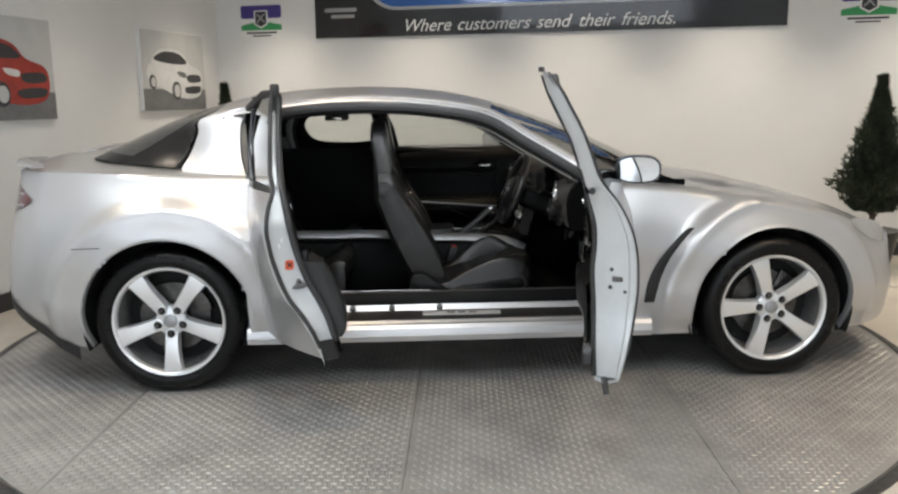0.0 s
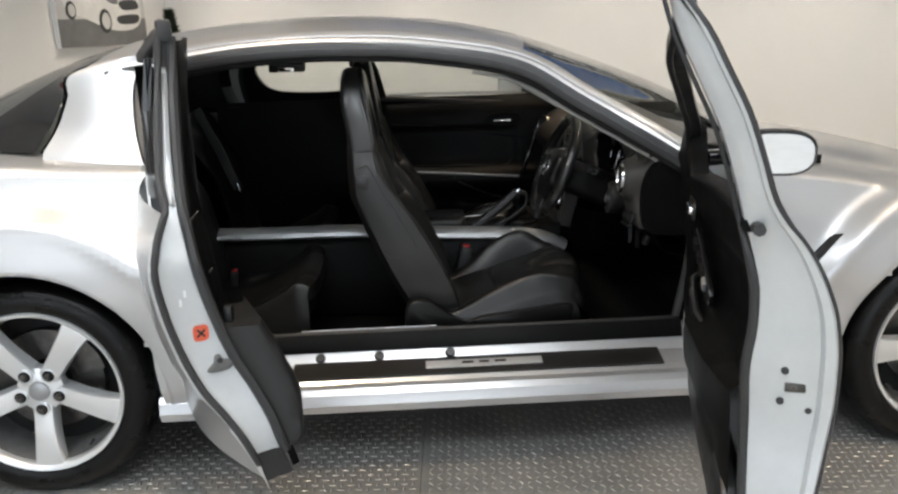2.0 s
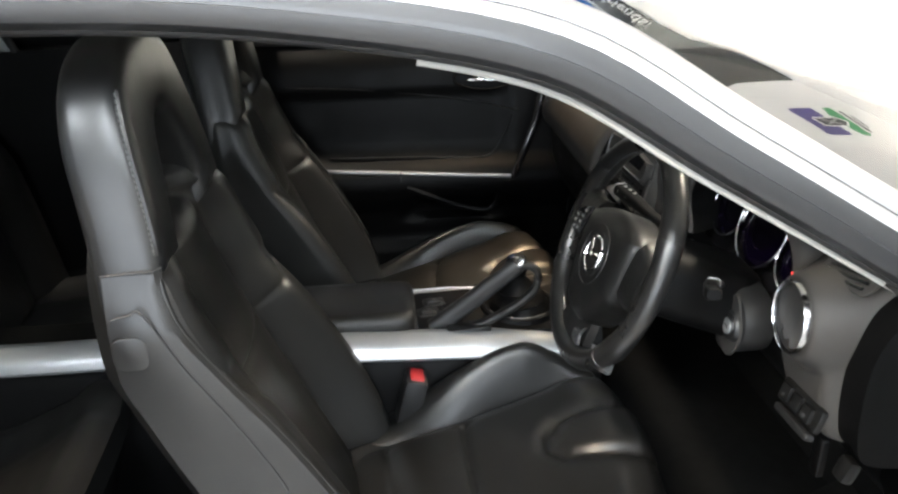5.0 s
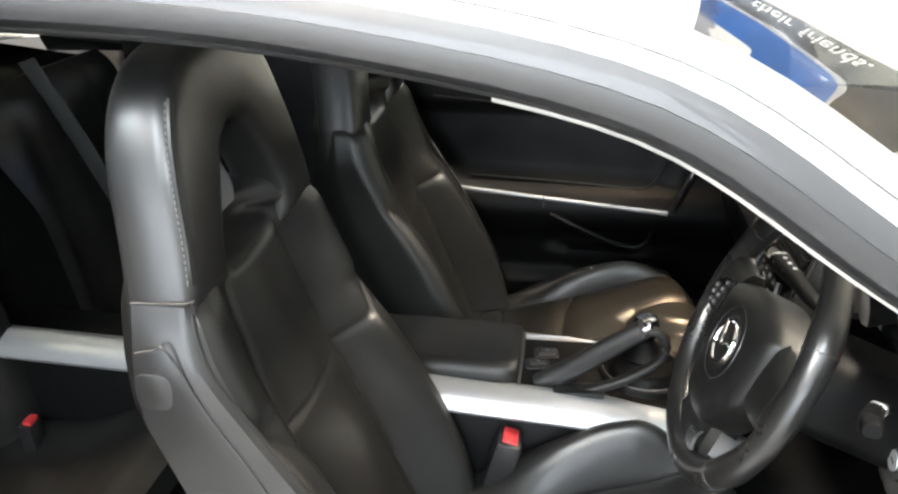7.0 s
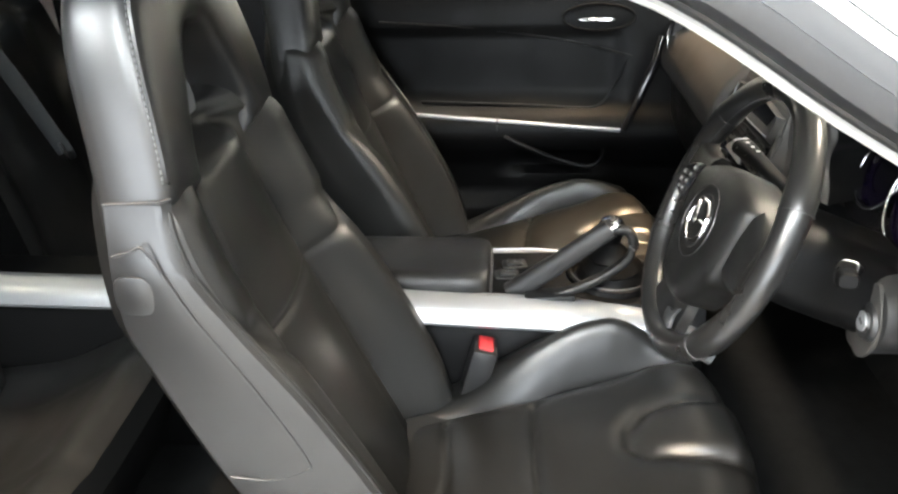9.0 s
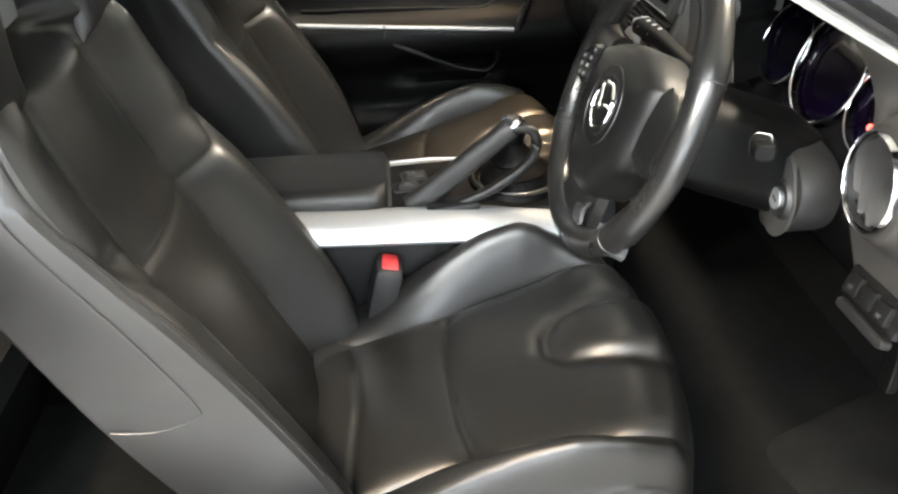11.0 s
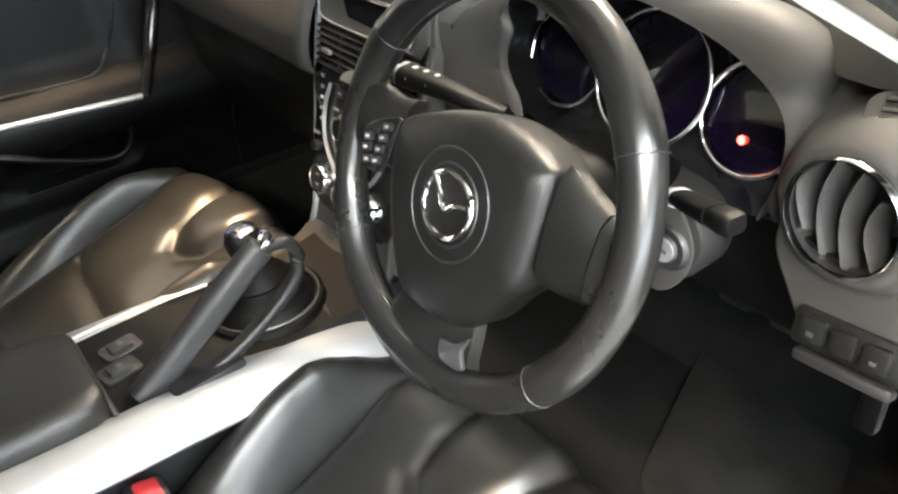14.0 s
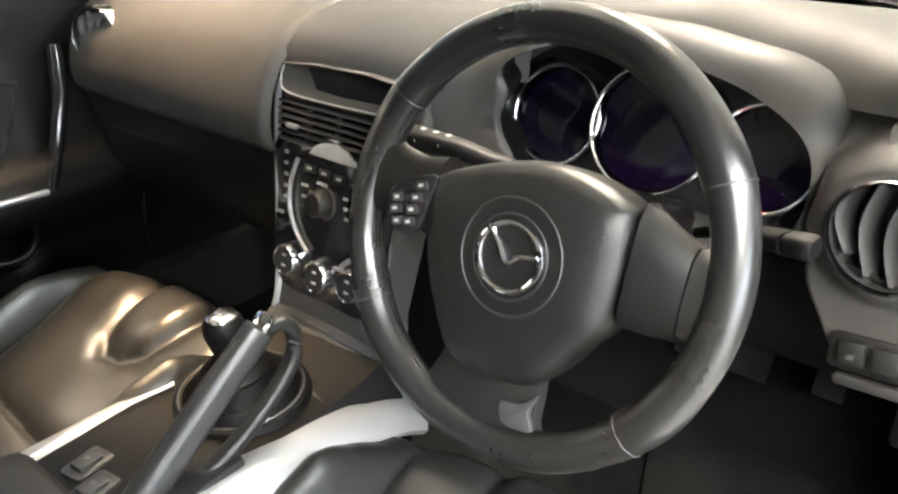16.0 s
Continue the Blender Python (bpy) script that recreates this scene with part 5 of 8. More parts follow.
part("frame_cap", box(0.032, 0.034, 0.05, 0.010, Matrix.Translation(re(1.312) + RN * 0.016) @ pose(0, 0, 0, 0, 0, -66)), M_SEAL, rdoor, "black rubber corner cap")
rows = [[rh(z).lerp(re(z), u) + RN * 0.012 for u in (0.12, 0.5, 0.93)] for z in (0.945, 1.1, 1.28)]
part("quarter_glass", grid(rows), M_DARK_GLASS, rdoor, "small tinted quarter glass").visible_shadow = False
part("glass_frame", tube([rh(0.94).lerp(re(0.94), 0.1) + RN * 0.012, rh(1.1).lerp(re(1.1), 0.08) + RN * 0.012, rh(1.29).lerp(re(1.29), 0.15) + RN * 0.012], 0.014, 8), M_GLOSS_BLACK, rdoor)
sm = facing(edge_point(0.661, 0.66, -0.007), RD)
part("warning_sticker", prism(rounded(0.034, 0.038, 0.010), 0.001, sm @ pose(0, 0, 0.003)), M_STICKER, rdoor, "small red warning sticker")
for a in (40, -50):
    part("sticker_mark", box(0.024, 0.005, 0.0006, 0, sm @ pose(0, 0, 0.0046 + 0.0004 * (a > 0), 0, 0, a)), M_GLOSS_BLACK, rdoor, smooth=False)
cm = facing(edge_point(0.585, 0.72, -0.006), RD)
catch = part("door_catch", prism(spline([(-0.030, -0.012), (-0.012, -0.018), (0.022, -0.014), (0.030, 0.004), (0.010, 0.010), (0.002, 0.022), (-0.010, 0.020), (-0.014, 0.004)], 3, closed=True), 0.006, cm, 0.002), M_BARREL, rdoor, "grey metal door catch")
part("catch_hole", lathe([(0.0, 0.0085), (0.006, 0.0085), (0.007, 0.006)], 12, cm @ pose(0.0, 0.010, 0.0)), M_SEAL, catch)
for k in range(2):
    part("edge_mark", box(0.006, 0.016, 0.001, 0, facing(edge_point(0.735 + 0.02 * k, 0.5 + 0.14 * k, -0.002), RD)), M_PRINT_WHITE, rdoor, smooth=False)
part("interior_handle", box(0.02, 0.03, 0.04, 0.006, Matrix.Translation(ri(0.685) - RD * 0.035 + RN * 0.04)), M_BLACK_TRIM, rdoor)

# body side behind the rear door and post in front of the front door
rows = [[Vector((-0.985, -side_y(-0.985, z) + 0.002, z)), Vector((-0.965, -0.80, z)), Vector((-0.93, -0.72, z)), Vector((-0.90, -0.66, z))] for z in np.linspace(0.21, 0.95, 10)]
part("rear_post", grid(rows), M_JAMB, car, "painted rear door post")
FRONT_EDGE = [(0.21, -0.74), (0.30, -0.78), (0.42, -0.84), (0.55, -0.90), (0.75, -0.962), (0.94, -0.985)]
rows = []
for z in np.linspace(0.21, 0.94, 22):
    x1 = lerp_table(FRONT_EDGE, z)
    rows.append([(x, -side_y(x, z) - 0.0005, z) for x in np.linspace(-1.0, x1, 8)] + [(x1 + 0.004, -side_y(x1, z) + 0.012, z), (x1, -side_y(x1, z) + 0.05, z)])
part("wing_front_edge", grid(rows), M_SILVER, car, "silver quarter panel edge ahead of the wheel", angle=60)
rows = [[Vector((0.665, -side_y(0.665, z) + 0.002, z)), Vector((0.645, -0.80, z)), Vector((0.60, -0.73, z)), Vector((0.585, -0.67, z))] for z in np.linspace(0.21, 0.90, 10)]
part("front_post", grid(rows), M_JAMB, car, "painted front door post")
part("post_seal", tube(spline([(-0.86, -0.66, 0.40), (-0.885, -0.655, 0.6), (-0.90, -0.64, 0.9), (-0.91, -0.60, 1.15), (-0.90, -0.57, 1.20)], 5), 0.013, 8, up=(1, 0, 0.1)), M_SEAL, car, "black door opening seal")
part("post_seal", tube(spline([(0.56, -0.665, 0.40), (0.585, -0.668, 0.55), (0.60, -0.675, 0.75), (0.60, -0.685, 0.85)], 5), 0.013, 8, up=(1, 0, 0.1)), M_SEAL, car, "black door opening seal")

# ---- front seats ----
BACK_R = [(0.40, -0.275), (0.47, -0.31), (0.56, -0.355), (0.65, -0.395), (0.74, -0.430), (0.81, -0.453), (0.88, -0.455), (0.95, -0.455), (1.03, -0.455)]
BACK_F = [(0.40, -0.105), (0.47, -0.125), (0.57, -0.168), (0.70, -0.240), (0.79, -0.300), (0.88, -0.352), (0.945, -0.366), (1.03, -0.372)]
BACK_C = [(0.40, -0.180), (0.50, -0.225), (0.60, -0.268), (0.70, -0.308), (0.80, -0.345), (0.90, -0.378), (0.96, -0.395), (1.03, -0.402)]
BACK_W = [(0.40, 0.200), (0.50, 0.210), (0.60, 0.214), (0.80, 0.214), (0.86, 0.2125), (0.89, 0.2085), (0.92, 0.2025), (0.945, 0.188), (0.96, 0.168)]
BACK_SEAM = [(0.940, 0.0), (0.938, 0.045), (0.918, 0.080), (0.870, 0.088), (0.819, 0.093), (0.722, 0.110), (0.637, 0.125), (0.489, 0.132), (0.40, 0.132)]
CROSS_SEAM = [(0.0, 0.716), (0.110, 0.712), (0.165, 0.738), (0.205, 0.782), (0.23, 0.790)]
LOBE = [(0.72, 0.0), (0.765, -0.002), (0.784, -0.002), (0.806, 0.007), (0.838, 0.015), (0.870, 0.019), (0.905, 0.018), (0.935, 0.012), (0.958, 0.004)]
CUSHION_TOP = [(-0.26, 0.375), (-0.12, 0.405), (0.0, 0.442), (0.16, 0.482), (0.25, 0.506), (0.285, 0.503), (0.305, 0.485), (0.318, 0.455), (0.328, 0.42)]
BOLSTER = [(-0.20, 0.0), (-0.129, 0.006), (-0.03, 0.046), (0.038, 0.073), (0.10, 0.086), (0.135, 0.085), (0.17, 0.070), (0.21, 0.038), (0.26, 0.008), (0.30, 0.0)]
CUSHION_SEAM = [(-0.26, 0.139), (-0.10, 0.141), (-0.018, 0.138), (0.10, 0.153), (0.223, 0.166), (0.33, 0.172)]


def seat(cy, label):
    """A bucket seat whose middle lies at cy; the outer side faces the nearer door."""
    s = -1 if cy < 0 else 1

    up_seam = [(q, z) for z, q in BACK_SEAM]

    def back_x(q, z):
        """Front face of the backrest at q metres from the middle."""
        w, c, f = lerp_table(BACK_W, z), lerp_table(BACK_C, z), lerp_table(BACK_F, z)
        a = abs(q)
        u = min(1.0, a / w)
        seam_q = lerp_table(BACK_SEAM[::-1], z)
        v = max(0.0, (a - seam_q) / (w - seam_q))         # 0 at the seam, 1 at the outer edge
        f += lerp_table(LOBE, z) * math.exp(-((v - 0.78) / 0.42) ** 2)
        x = c + (f - c) * smoothstep(0.0, 0.62, v) ** 0.85 - 0.010 * smoothstep(0.82, 1.0, v)
        x += 0.014 * math.cos(min(1, u / 0.5) * math.pi / 2) - 0.006
        d1, d2 = seg_dist(a, z, up_seam), seg_dist(a, z, CROSS_SEAM)
        keep = 1 - smoothstep(0.84, 1.0, v)
        x -= max(k * (0.0050 * math.exp(-(d / 0.0045) ** 2) + 0.0025 * math.exp(-(d / 0.018) ** 2)) for d, k in ((d1, 1 - smoothstep(0.895, 0.925, z)), (d2, 0.9 * keep)))
        return x
    rings = []
    for z in np.linspace(0.40, 0.958, 118):
        w, r, f = lerp_table(BACK_W, z), lerp_table(BACK_R, z), lerp_table(BACK_F, z)
        shrink = 0.012 * smoothstep(0.905, 0.958, z) ** 1.5
        ring = []
        for k in range(105):
            t = -1 + 2 * k / 104
            sq, wt = lerp_table(BACK_SEAM[::-1], min(z, 0.90)), abs(t)
            q = math.copysign(sq * wt / 0.5 if wt < 0.5 else sq + (w - 0.006 - sq) * math.sin((wt - 0.5) * math.pi), t)
            hollow = 0.036 * smoothstep(0.905, 0.955, z) * (1 - smoothstep(0.055, 0.108, abs(q)))
            ring.append((back_x(q, z) - shrink - hollow, cy + q, z))
        edge = w
        for k in range(1, 9):
            t = k / 9
            ring.append((f - 0.014 + (r + 0.03 - f + 0.014) * t - shrink * (1 - 2 * t), cy + edge + 0.002 * math.sin(math.pi * t) - 0.004 * (t > 0.8), z))
        for k in range(0, 9):
            t = k / 8
            ring.append((r - 0.006 * math.sin(math.pi * t), cy + (edge - 0.018) * (1 - 2 * t), z))
        for k in range(1, 9):
            t = 1 - k / 9
            ring.append((f - 0.014 + (r + 0.03 - f + 0.014) * t - shrink * (1 - 2 * t), cy - edge - 0.002 * math.sin(math.pi * t) + 0.004 * (t > 0.8), z))
        rings.append(ring)
    for k in range(1, 9):      # padded top edge rolling over to the back
        a = math.pi / 2 * k / 8
        m = 0.012 + 0.988 * math.cos(a)
        rings.append([(-0.432 + (x + 0.432) * m, cy + (y - cy) * (0.93 + 0.07 * m), z + (0.004 + 0.018 * smoothstep(0.06, 0.12, abs(y - cy))) * math.sin(a)) for x, y, z in rings[117]])
    sb = part("front_seat", loft(rings), M_LEATHER, car, label, angle=85)
    # hoop of the integral head restraint
    OUT = [(0.206, 0.86), (0.202, 0.92), (0.186, 0.99), (0.166, 1.065), (0.140, 1.125), (0.104, 1.160), (0.052, 1.176), (0.0, 1.179)]
    INN = [(0.085, 0.86), (0.098, 0.92), (0.096, 0.96), (0.066, 1.018), (0.042, 1.054), (0.024, 1.067), (0.010, 1.072), (0.0, 1.073)]
    WT = [(z, q) for q, z in OUT[:-1]]

    PANEL_W = BACK_W[:4] + [(0.86, 0.2130), (0.90, 0.2068), (0.92, 0.2030), (0.934, 0.2000)]

    def head_f(z):
        return -0.361 - 0.036 * smoothstep(0.90, 1.20, z)
    both = spline([o + i for o, i in zip(OUT, INN)], 5)
    rr = []
    for o1, o2, i1, i2 in [tuple(v) for v in both] + [(-v[0], v[1], -v[2], v[3]) for v in both[::-1]]:
        if rr and abs(o1) < 1e-6 and len(rr) > len(both):
            continue
        cq, cz, hq, hz = (o1 + i1) / 2, (o2 + i2) / 2, (o1 - i1) / 2, (o2 - i2) / 2
        ring = []
        for k in range(28):
            a = 2 * math.pi * k / 28
            c1, s1 = math.copysign(abs(math.cos(a)) ** 0.42, math.cos(a)), math.copysign(abs(math.sin(a)) ** 0.5, math.sin(a))
            z = cz + hz * c1
            hd = 0.043 - 0.008 * smoothstep(1.05, 1.20, z)
            x = head_f(z) - hd + hd * s1
            ring.append((min(x, head_f(z) - 0.045 * (1 - smoothstep(0.87, 0.94, z))), cy + cq + hq * c1, z))
        rr.append(ring)
    part("headrest_hoop", loft(rr), M_LEATHER_SIDE, sb, "black leather head restraint hoop")
    tri = [(0.060 * (1 + 0.10 * math.cos(3 * a)) * math.cos(a + math.pi / 2), 0.060 * (1 + 0.10 * math.cos(3 * a)) * math.sin(a + math.pi / 2)) for a in np.linspace(0, 2 * math.pi, 36, endpoint=False)]
    em = part("seat_emblem", prism(tri, 0.010, facing((-0.443, cy, 0.978), (1, s * 0.12, 0.10)), 0.006), M_SATIN, sb, "bright rounded triangle emblem in the head hole")
    part("emblem_hub", lathe([(0.0, 0.0125), (0.010, 0.0125), (0.013, 0.009)], 20, facing((-0.443, cy, 0.978), (1, s * 0.12, 0.10))), M_CHROME, em)
    # outer side: smooth panel in the lit leather tone, its shut line and cap
    o = cy + s * 0.2165

    def side_line(pts, r, mat, name, dy=0.0, lab=""):
        part(name, tube([(x, o + s * dy, z) for x, z in spline(pts, 5)], r, 6, up=(0, 1, 0.1)), mat, sb, lab)
    rows = []
    for z in np.linspace(0.43, 0.934, 32):
        w = lerp_table(PANEL_W, z)
        f, r = lerp_table(BACK_F, min(z, 0.93)) - 0.012, lerp_table(BACK_R, min(z, 1.03)) + 0.022
        f += (head_f(z) - 0.012 - f) * smoothstep(0.90, 0.945, z)
        rows.append([(f + 0.008, cy + s * (w - 0.006), z)] + [(f + (r - f) * t, cy + s * (w + (0.003 + 0.005 * math.sin(math.pi * t)) * (1 - smoothstep(0.86, 0.93, z)) + 0.0012), z) for t in np.linspace(0, 1, 8)])
    part("side_panel", grid(rows), M_LEATHER_SIDE, sb, "smooth black leather bolster side in a lighter, lit tone")
    side_line([(-0.424, 0.888), (-0.405, 0.893), (-0.389, 0.893), (-0.355, 0.82), (-0.30, 0.725), (-0.255, 0.635), (-0.258, 0.615), (-0.30, 0.600), (-0.345, 0.603)], 0.0016, M_SEAL, "panel_line", 0.0055)
    part("bolt_cap", prism(rounded(0.042, 0.045, 0.014), 0.003, facing((-0.411, o + s * 0.0035, 0.842), (0, s, 0)), 0.002), M_LEATHER_SIDE, sb, "plastic bolt cover")
    part("cross_seam", tube([Vector(p) + Vector((0, 0, 0.0005 + 0.06 * (p[0] + 0.43))) for p in rows[-1]], 0.0018, 6, up=(0, 1, 0.1)), M_SEAL, sb)
    st = [(lerp_table(BACK_F, z) - 0.010, cy + s * (lerp_table(BACK_W, z) - 0.001), z) for z in np.linspace(0.50, 0.945, 26)]
    st += [(head_f(z) - 0.0085, cy + s * (lerp_table(WT, z) - 0.0045), z) for z in np.linspace(0.955, 1.13, 10)]
    dashes = []
    for p, q in zip(st, st[1:]):
        p, q = Vector(p), Vector(q)
        for k in range(3):
            a, b = p.lerp(q, (k + 0.15) / 3), p.lerp(q, (k + 0.75) / 3)
            dashes.append(tube([a, b], 0.0007, 5, up=(0, 1, 0.1)))
    part("stitching", join(*dashes), M_STITCH, sb, "grey stitching", smooth=False)["kind"] = "stuff"
    part("piping", tube([Vector(p) + Vector((0.003, -s * 0.004, 0)) for p in st], 0.0035, 6, up=(0, 1, 0.1)), M_LEATHER, sb)

    # cushion
    pocket = [(0.33, -0.066), (0.287, -0.063), (0.221, -0.050), (0.172, -0.036), (0.149, -0.008), (0.151, 0.026), (0.174, 0.054), (0.217, 0.066), (0.258, 0.070), (0.33, 0.072)]
    cross = [(0.040, -0.17), (0.024, -0.10), (0.018, -0.03), (0.015, 0.05), (0.019, 0.138)]
    rear = [(-0.125, -0.16), (-0.115, 0.0), (-0.125, 0.14)]

    def cush(x, q):
        inner = q * s < 0
        qi = -q * s                                   # positive towards the middle of the car
        z = lerp_table(CUSHION_TOP, x)
        seam_q = lerp_table(CUSHION_SEAM, x) + (0.0 if inner else 0.022)
        a = abs(q)
        if a > seam_q:
            t = (a - seam_q) / (0.235 - seam_q)
            rise = math.sin(math.pi * min(t, 0.5)) ** 0.9 if t < 0.5 else 1 - 0.55 * ((t - 0.5) / 0.5) ** 2
            z += lerp_table(BOLSTER, x) * (1.0 if inner else 0.55) * rise
        else:
            z += 0.006 * math.cos(q / seam_q * math.pi / 2)
        d = abs(a - seam_q)
        z -= 0.005 * math.exp(-d / 0.004) + 0.005 * math.exp(-(d / 0.015) ** 2)
        d = seg_dist(x, qi, pocket)
        z -= 0.006 * math.exp(-(d / 0.008) ** 2) + 0.008 * math.exp(-(d / 0.020) ** 2)
        z += 0.007 * smoothstep(0.150, 0.200, x) * smoothstep(0.070, 0.035, abs(qi - 0.003))
        if a < seam_q:
            for line, k in ((cross, 1.0), (rear, 0.7)):
                d = seg_dist(x, qi, line)
                z -= k * (1 - smoothstep(0.86, 1.0, a / seam_q)) * (0.007 * math.exp(-(d / 0.0065) ** 2) + 0.008 * math.exp(-(d / 0.024) ** 2))
        return z
    rows = []
    xs = list(np.linspace(-0.26, 0.295, 126)) + [0.300, 0.305, 0.310, 0.314, 0.318, 0.322, 0.325]
    for x in xs:
        row = [(x, cy - 0.235, 0.36)]
        for k in range(131):
            t = -1 + 2 * k / 130
            sq, wt = lerp_table(CUSHION_SEAM, x) + (0.022 if t * s > 0 else 0.0), abs(t)
            q = math.copysign(sq * wt / 0.6 if wt < 0.6 else sq + (0.235 - sq) * (wt - 0.6) / 0.4, t)
            e = abs(q) / 0.235
            z = cush(x, q)
            z -= 0.05 * smoothstep(0.90, 1.0, e) ** 2
            bend = 0.05 * (e ** 2.2) * smoothstep(0.1, 0.33, x)
            row.append((x - bend, cy + q, z))
        row.append((x, cy + 0.235, 0.36))
        rows.append(row)
    rows.append([(0.325 - 0.05 * min(1, abs(p[1] - cy) / 0.235) ** 2.2, p[1], 0.36) for p in rows[-1]])
    rows.append([(0.30 - 0.05 * min(1, abs(p[1] - cy) / 0.235) ** 2.2, p[1], 0.31) for p in rows[-1]])
    part("cushion", grid(rows), M_LEATHER, sb, "black leather seat cushion with raised bolsters", angle=60)
    # base, reclining cover, rails
    bp = [(-0.29, 0.36), (-0.287, 0.445), (-0.232, 0.458), (-0.167, 0.414), (-0.10, 0.380), (-0.045, 0.396), (0.08, 0.411), (0.22, 0.427), (0.25, 0.405), (0.225, 0.345), (0.0935, 0.316), (-0.03, 0.322), (-0.10, 0.335), (-0.20, 0.345)]
    part("side_cover", prism([(x, z) for x, z in spline(bp, 4, closed=True)], 0.03, Matrix.Translation((0, cy + s * 0.222, 0)) @ Matrix(((1, 0, 0, 0), (0, 0, s, 0), (0, 1, 0, 0), (0, 0, 0, 1))), 0.010), M_DASH_DARK, sb, "black plastic recliner cover")
    part("seat_lever", box(0.05, 0.012, 0.018, 0.005, pose(0.03, cy + s * 0.258, 0.352)), M_BLACK_TRIM, sb)
    part("lever_mark", box(0.02, 0.002, 0.006, 0, pose(0.03, cy + s * 0.2655, 0.353)), M_WHITE_PRINT, sb, smooth=False)
    for q in (-0.17, 0.17):
        part("seat_rail", box(0.58, 0.035, 0.05, 0.006, pose(0.0, cy + q, 0.285)), M_STEEL, sb)
    part("seat_base", box(0.50, 0.38, 0.10, 0.02, pose(-0.01, cy, 0.345)), M_DARK, sb)
    return sb


seat(-0.345, "black leather bucket seat with looped head restraint")
seat(0.32, "black leather bucket seat with looped head restraint")

# ---- rear seats and cabin shell ----
part("cabin_floor", box(2.4, 1.36, 0.02, 0.004, pose(0.05, 0, 0.225)), M_CARPET, car, "black carpet")
part("floor_mat", prism(rounded(0.44, 0.25, 0.05), 0.010, pose(0.73, -0.378, 0.238, 0, -3, 20), 0.004), M_MAT, car, "dark grey floor mat")
rows = [[(0.74, y, 0.23), (0.90, y, 0.33), (1.0, y, 0.52), (0.98, y, 0.80), (0.93, y, 0.90)] for y in np.linspace(-0.70, 0.70, 12)]
part("bulkhead", grid(rows), M_CARPET, car, "black footwell bulkhead")
part("rear_bulkhead", grid([[(-1.02, y, 0.24), (-1.10, y, 0.55), (-1.20, y, 0.93), (-1.70, y, 0.985)] for y in np.linspace(-0.66, 0.66, 12)]), M_CARPET, car, "black parcel shelf and bulkhead")


def rear_seat(cy):
    s = -1 if cy < 0 else 1
    rows = []
    for x in np.linspace(-0.575, -1.04, 24):
        rows.append([(x + 0.03 * (abs(q) / 0.24) ** 4 * smoothstep(-0.7, -0.575, x) * -1, cy + q, lerp_table([(-1.04, 0.385), (-0.82, 0.415), (-0.70, 0.475), (-0.61, 0.528), (-0.575, 0.515)], x) + 0.018 * smoothstep(0.6, 0.9, abs(q) / 0.24) * smoothstep(-0.6, -0.8, x) - 0.03 * smoothstep(0.93, 1.0, abs(q) / 0.24) - 0.006 * math.exp(-((abs(q) - 0.13) / 0.008) ** 2)) for q in np.linspace(-0.24, 0.24, 34)])
    rows = [[(p[0], cy - 0.243, 0.30)] + r + [(p[0], cy + 0.243, 0.30)] for r in rows for p in [r[0]]]
    rows.insert(0, [(p[0] + 0.004, p[1], min(p[2], 0.47)) for p in rows[0]])
    front = rows[0]
    rs = part("rear_seat", grid(rows), M_LEATHER, car, "black leather rear seat")
    # shaded front of the cushion, darkened with the carpet's black
    part("shaded_seat_front", grid([front, [(-0.66, p[1], 0.26) for p in front]]), M_CARPET, rs, "seat front in carpet black for its shade")
    rows = []
    for z in np.linspace(0.40, 0.965, 28):
        base = lerp_table([(0.40, -0.985), (0.60, -1.02), (0.80, -1.065), (0.93, -1.10), (0.965, -1.14)], z)
        rows.append([(base + 0.05 * smoothstep(0.55, 0.9, abs(q) / 0.25) * (1 - smoothstep(0.72, 0.88, z)) + 0.012 * math.cos(q / 0.25 * math.pi / 2) - 0.005 * math.exp(-((abs(q) - 0.13) / 0.008) ** 2), cy + q, z) for q in np.linspace(-0.25, 0.25, 30)])
    rows.append([(p[0] - 0.08, p[1], 0.94) for p in rows[-1]])
    part("backrest", grid(rows), M_LEATHER, rs)
    if cy > 0:
        belt = [(-1.095, cy - s * 0.07, 1.0), (-1.070, cy - s * 0.055, 0.93), (-1.030, cy - s * 0.04, 0.83), (-0.995, cy - s * 0.02, 0.72), (-0.975, cy - s * 0.01, 0.66)]
        part("belt", sweep(spline(belt, 5), rounded(0.003, 0.040, 0.001, 2), up=(1, 0, 0.3)), M_BELT, rs, "grey seat belt")
        part("belt_tongue", box(0.012, 0.028, 0.045, 0.004, pose(-0.972, cy - s * 0.01, 0.665, 0, -15, 0)), M_CHROME, rs, "metal belt tongue")
    part("buckle", box(0.026, 0.036, 0.060, 0.008, pose(-0.915, cy - s * 0.17, 0.425)), M_BLACK_TRIM, rs)
    part("buckle_button", box(0.016, 0.026, 0.010, 0.003, pose(-0.911, cy - s * 0.17, 0.457)), M_RED, rs, "red buckle button")


rear_seat(-0.34)
rear_seat(0.34)


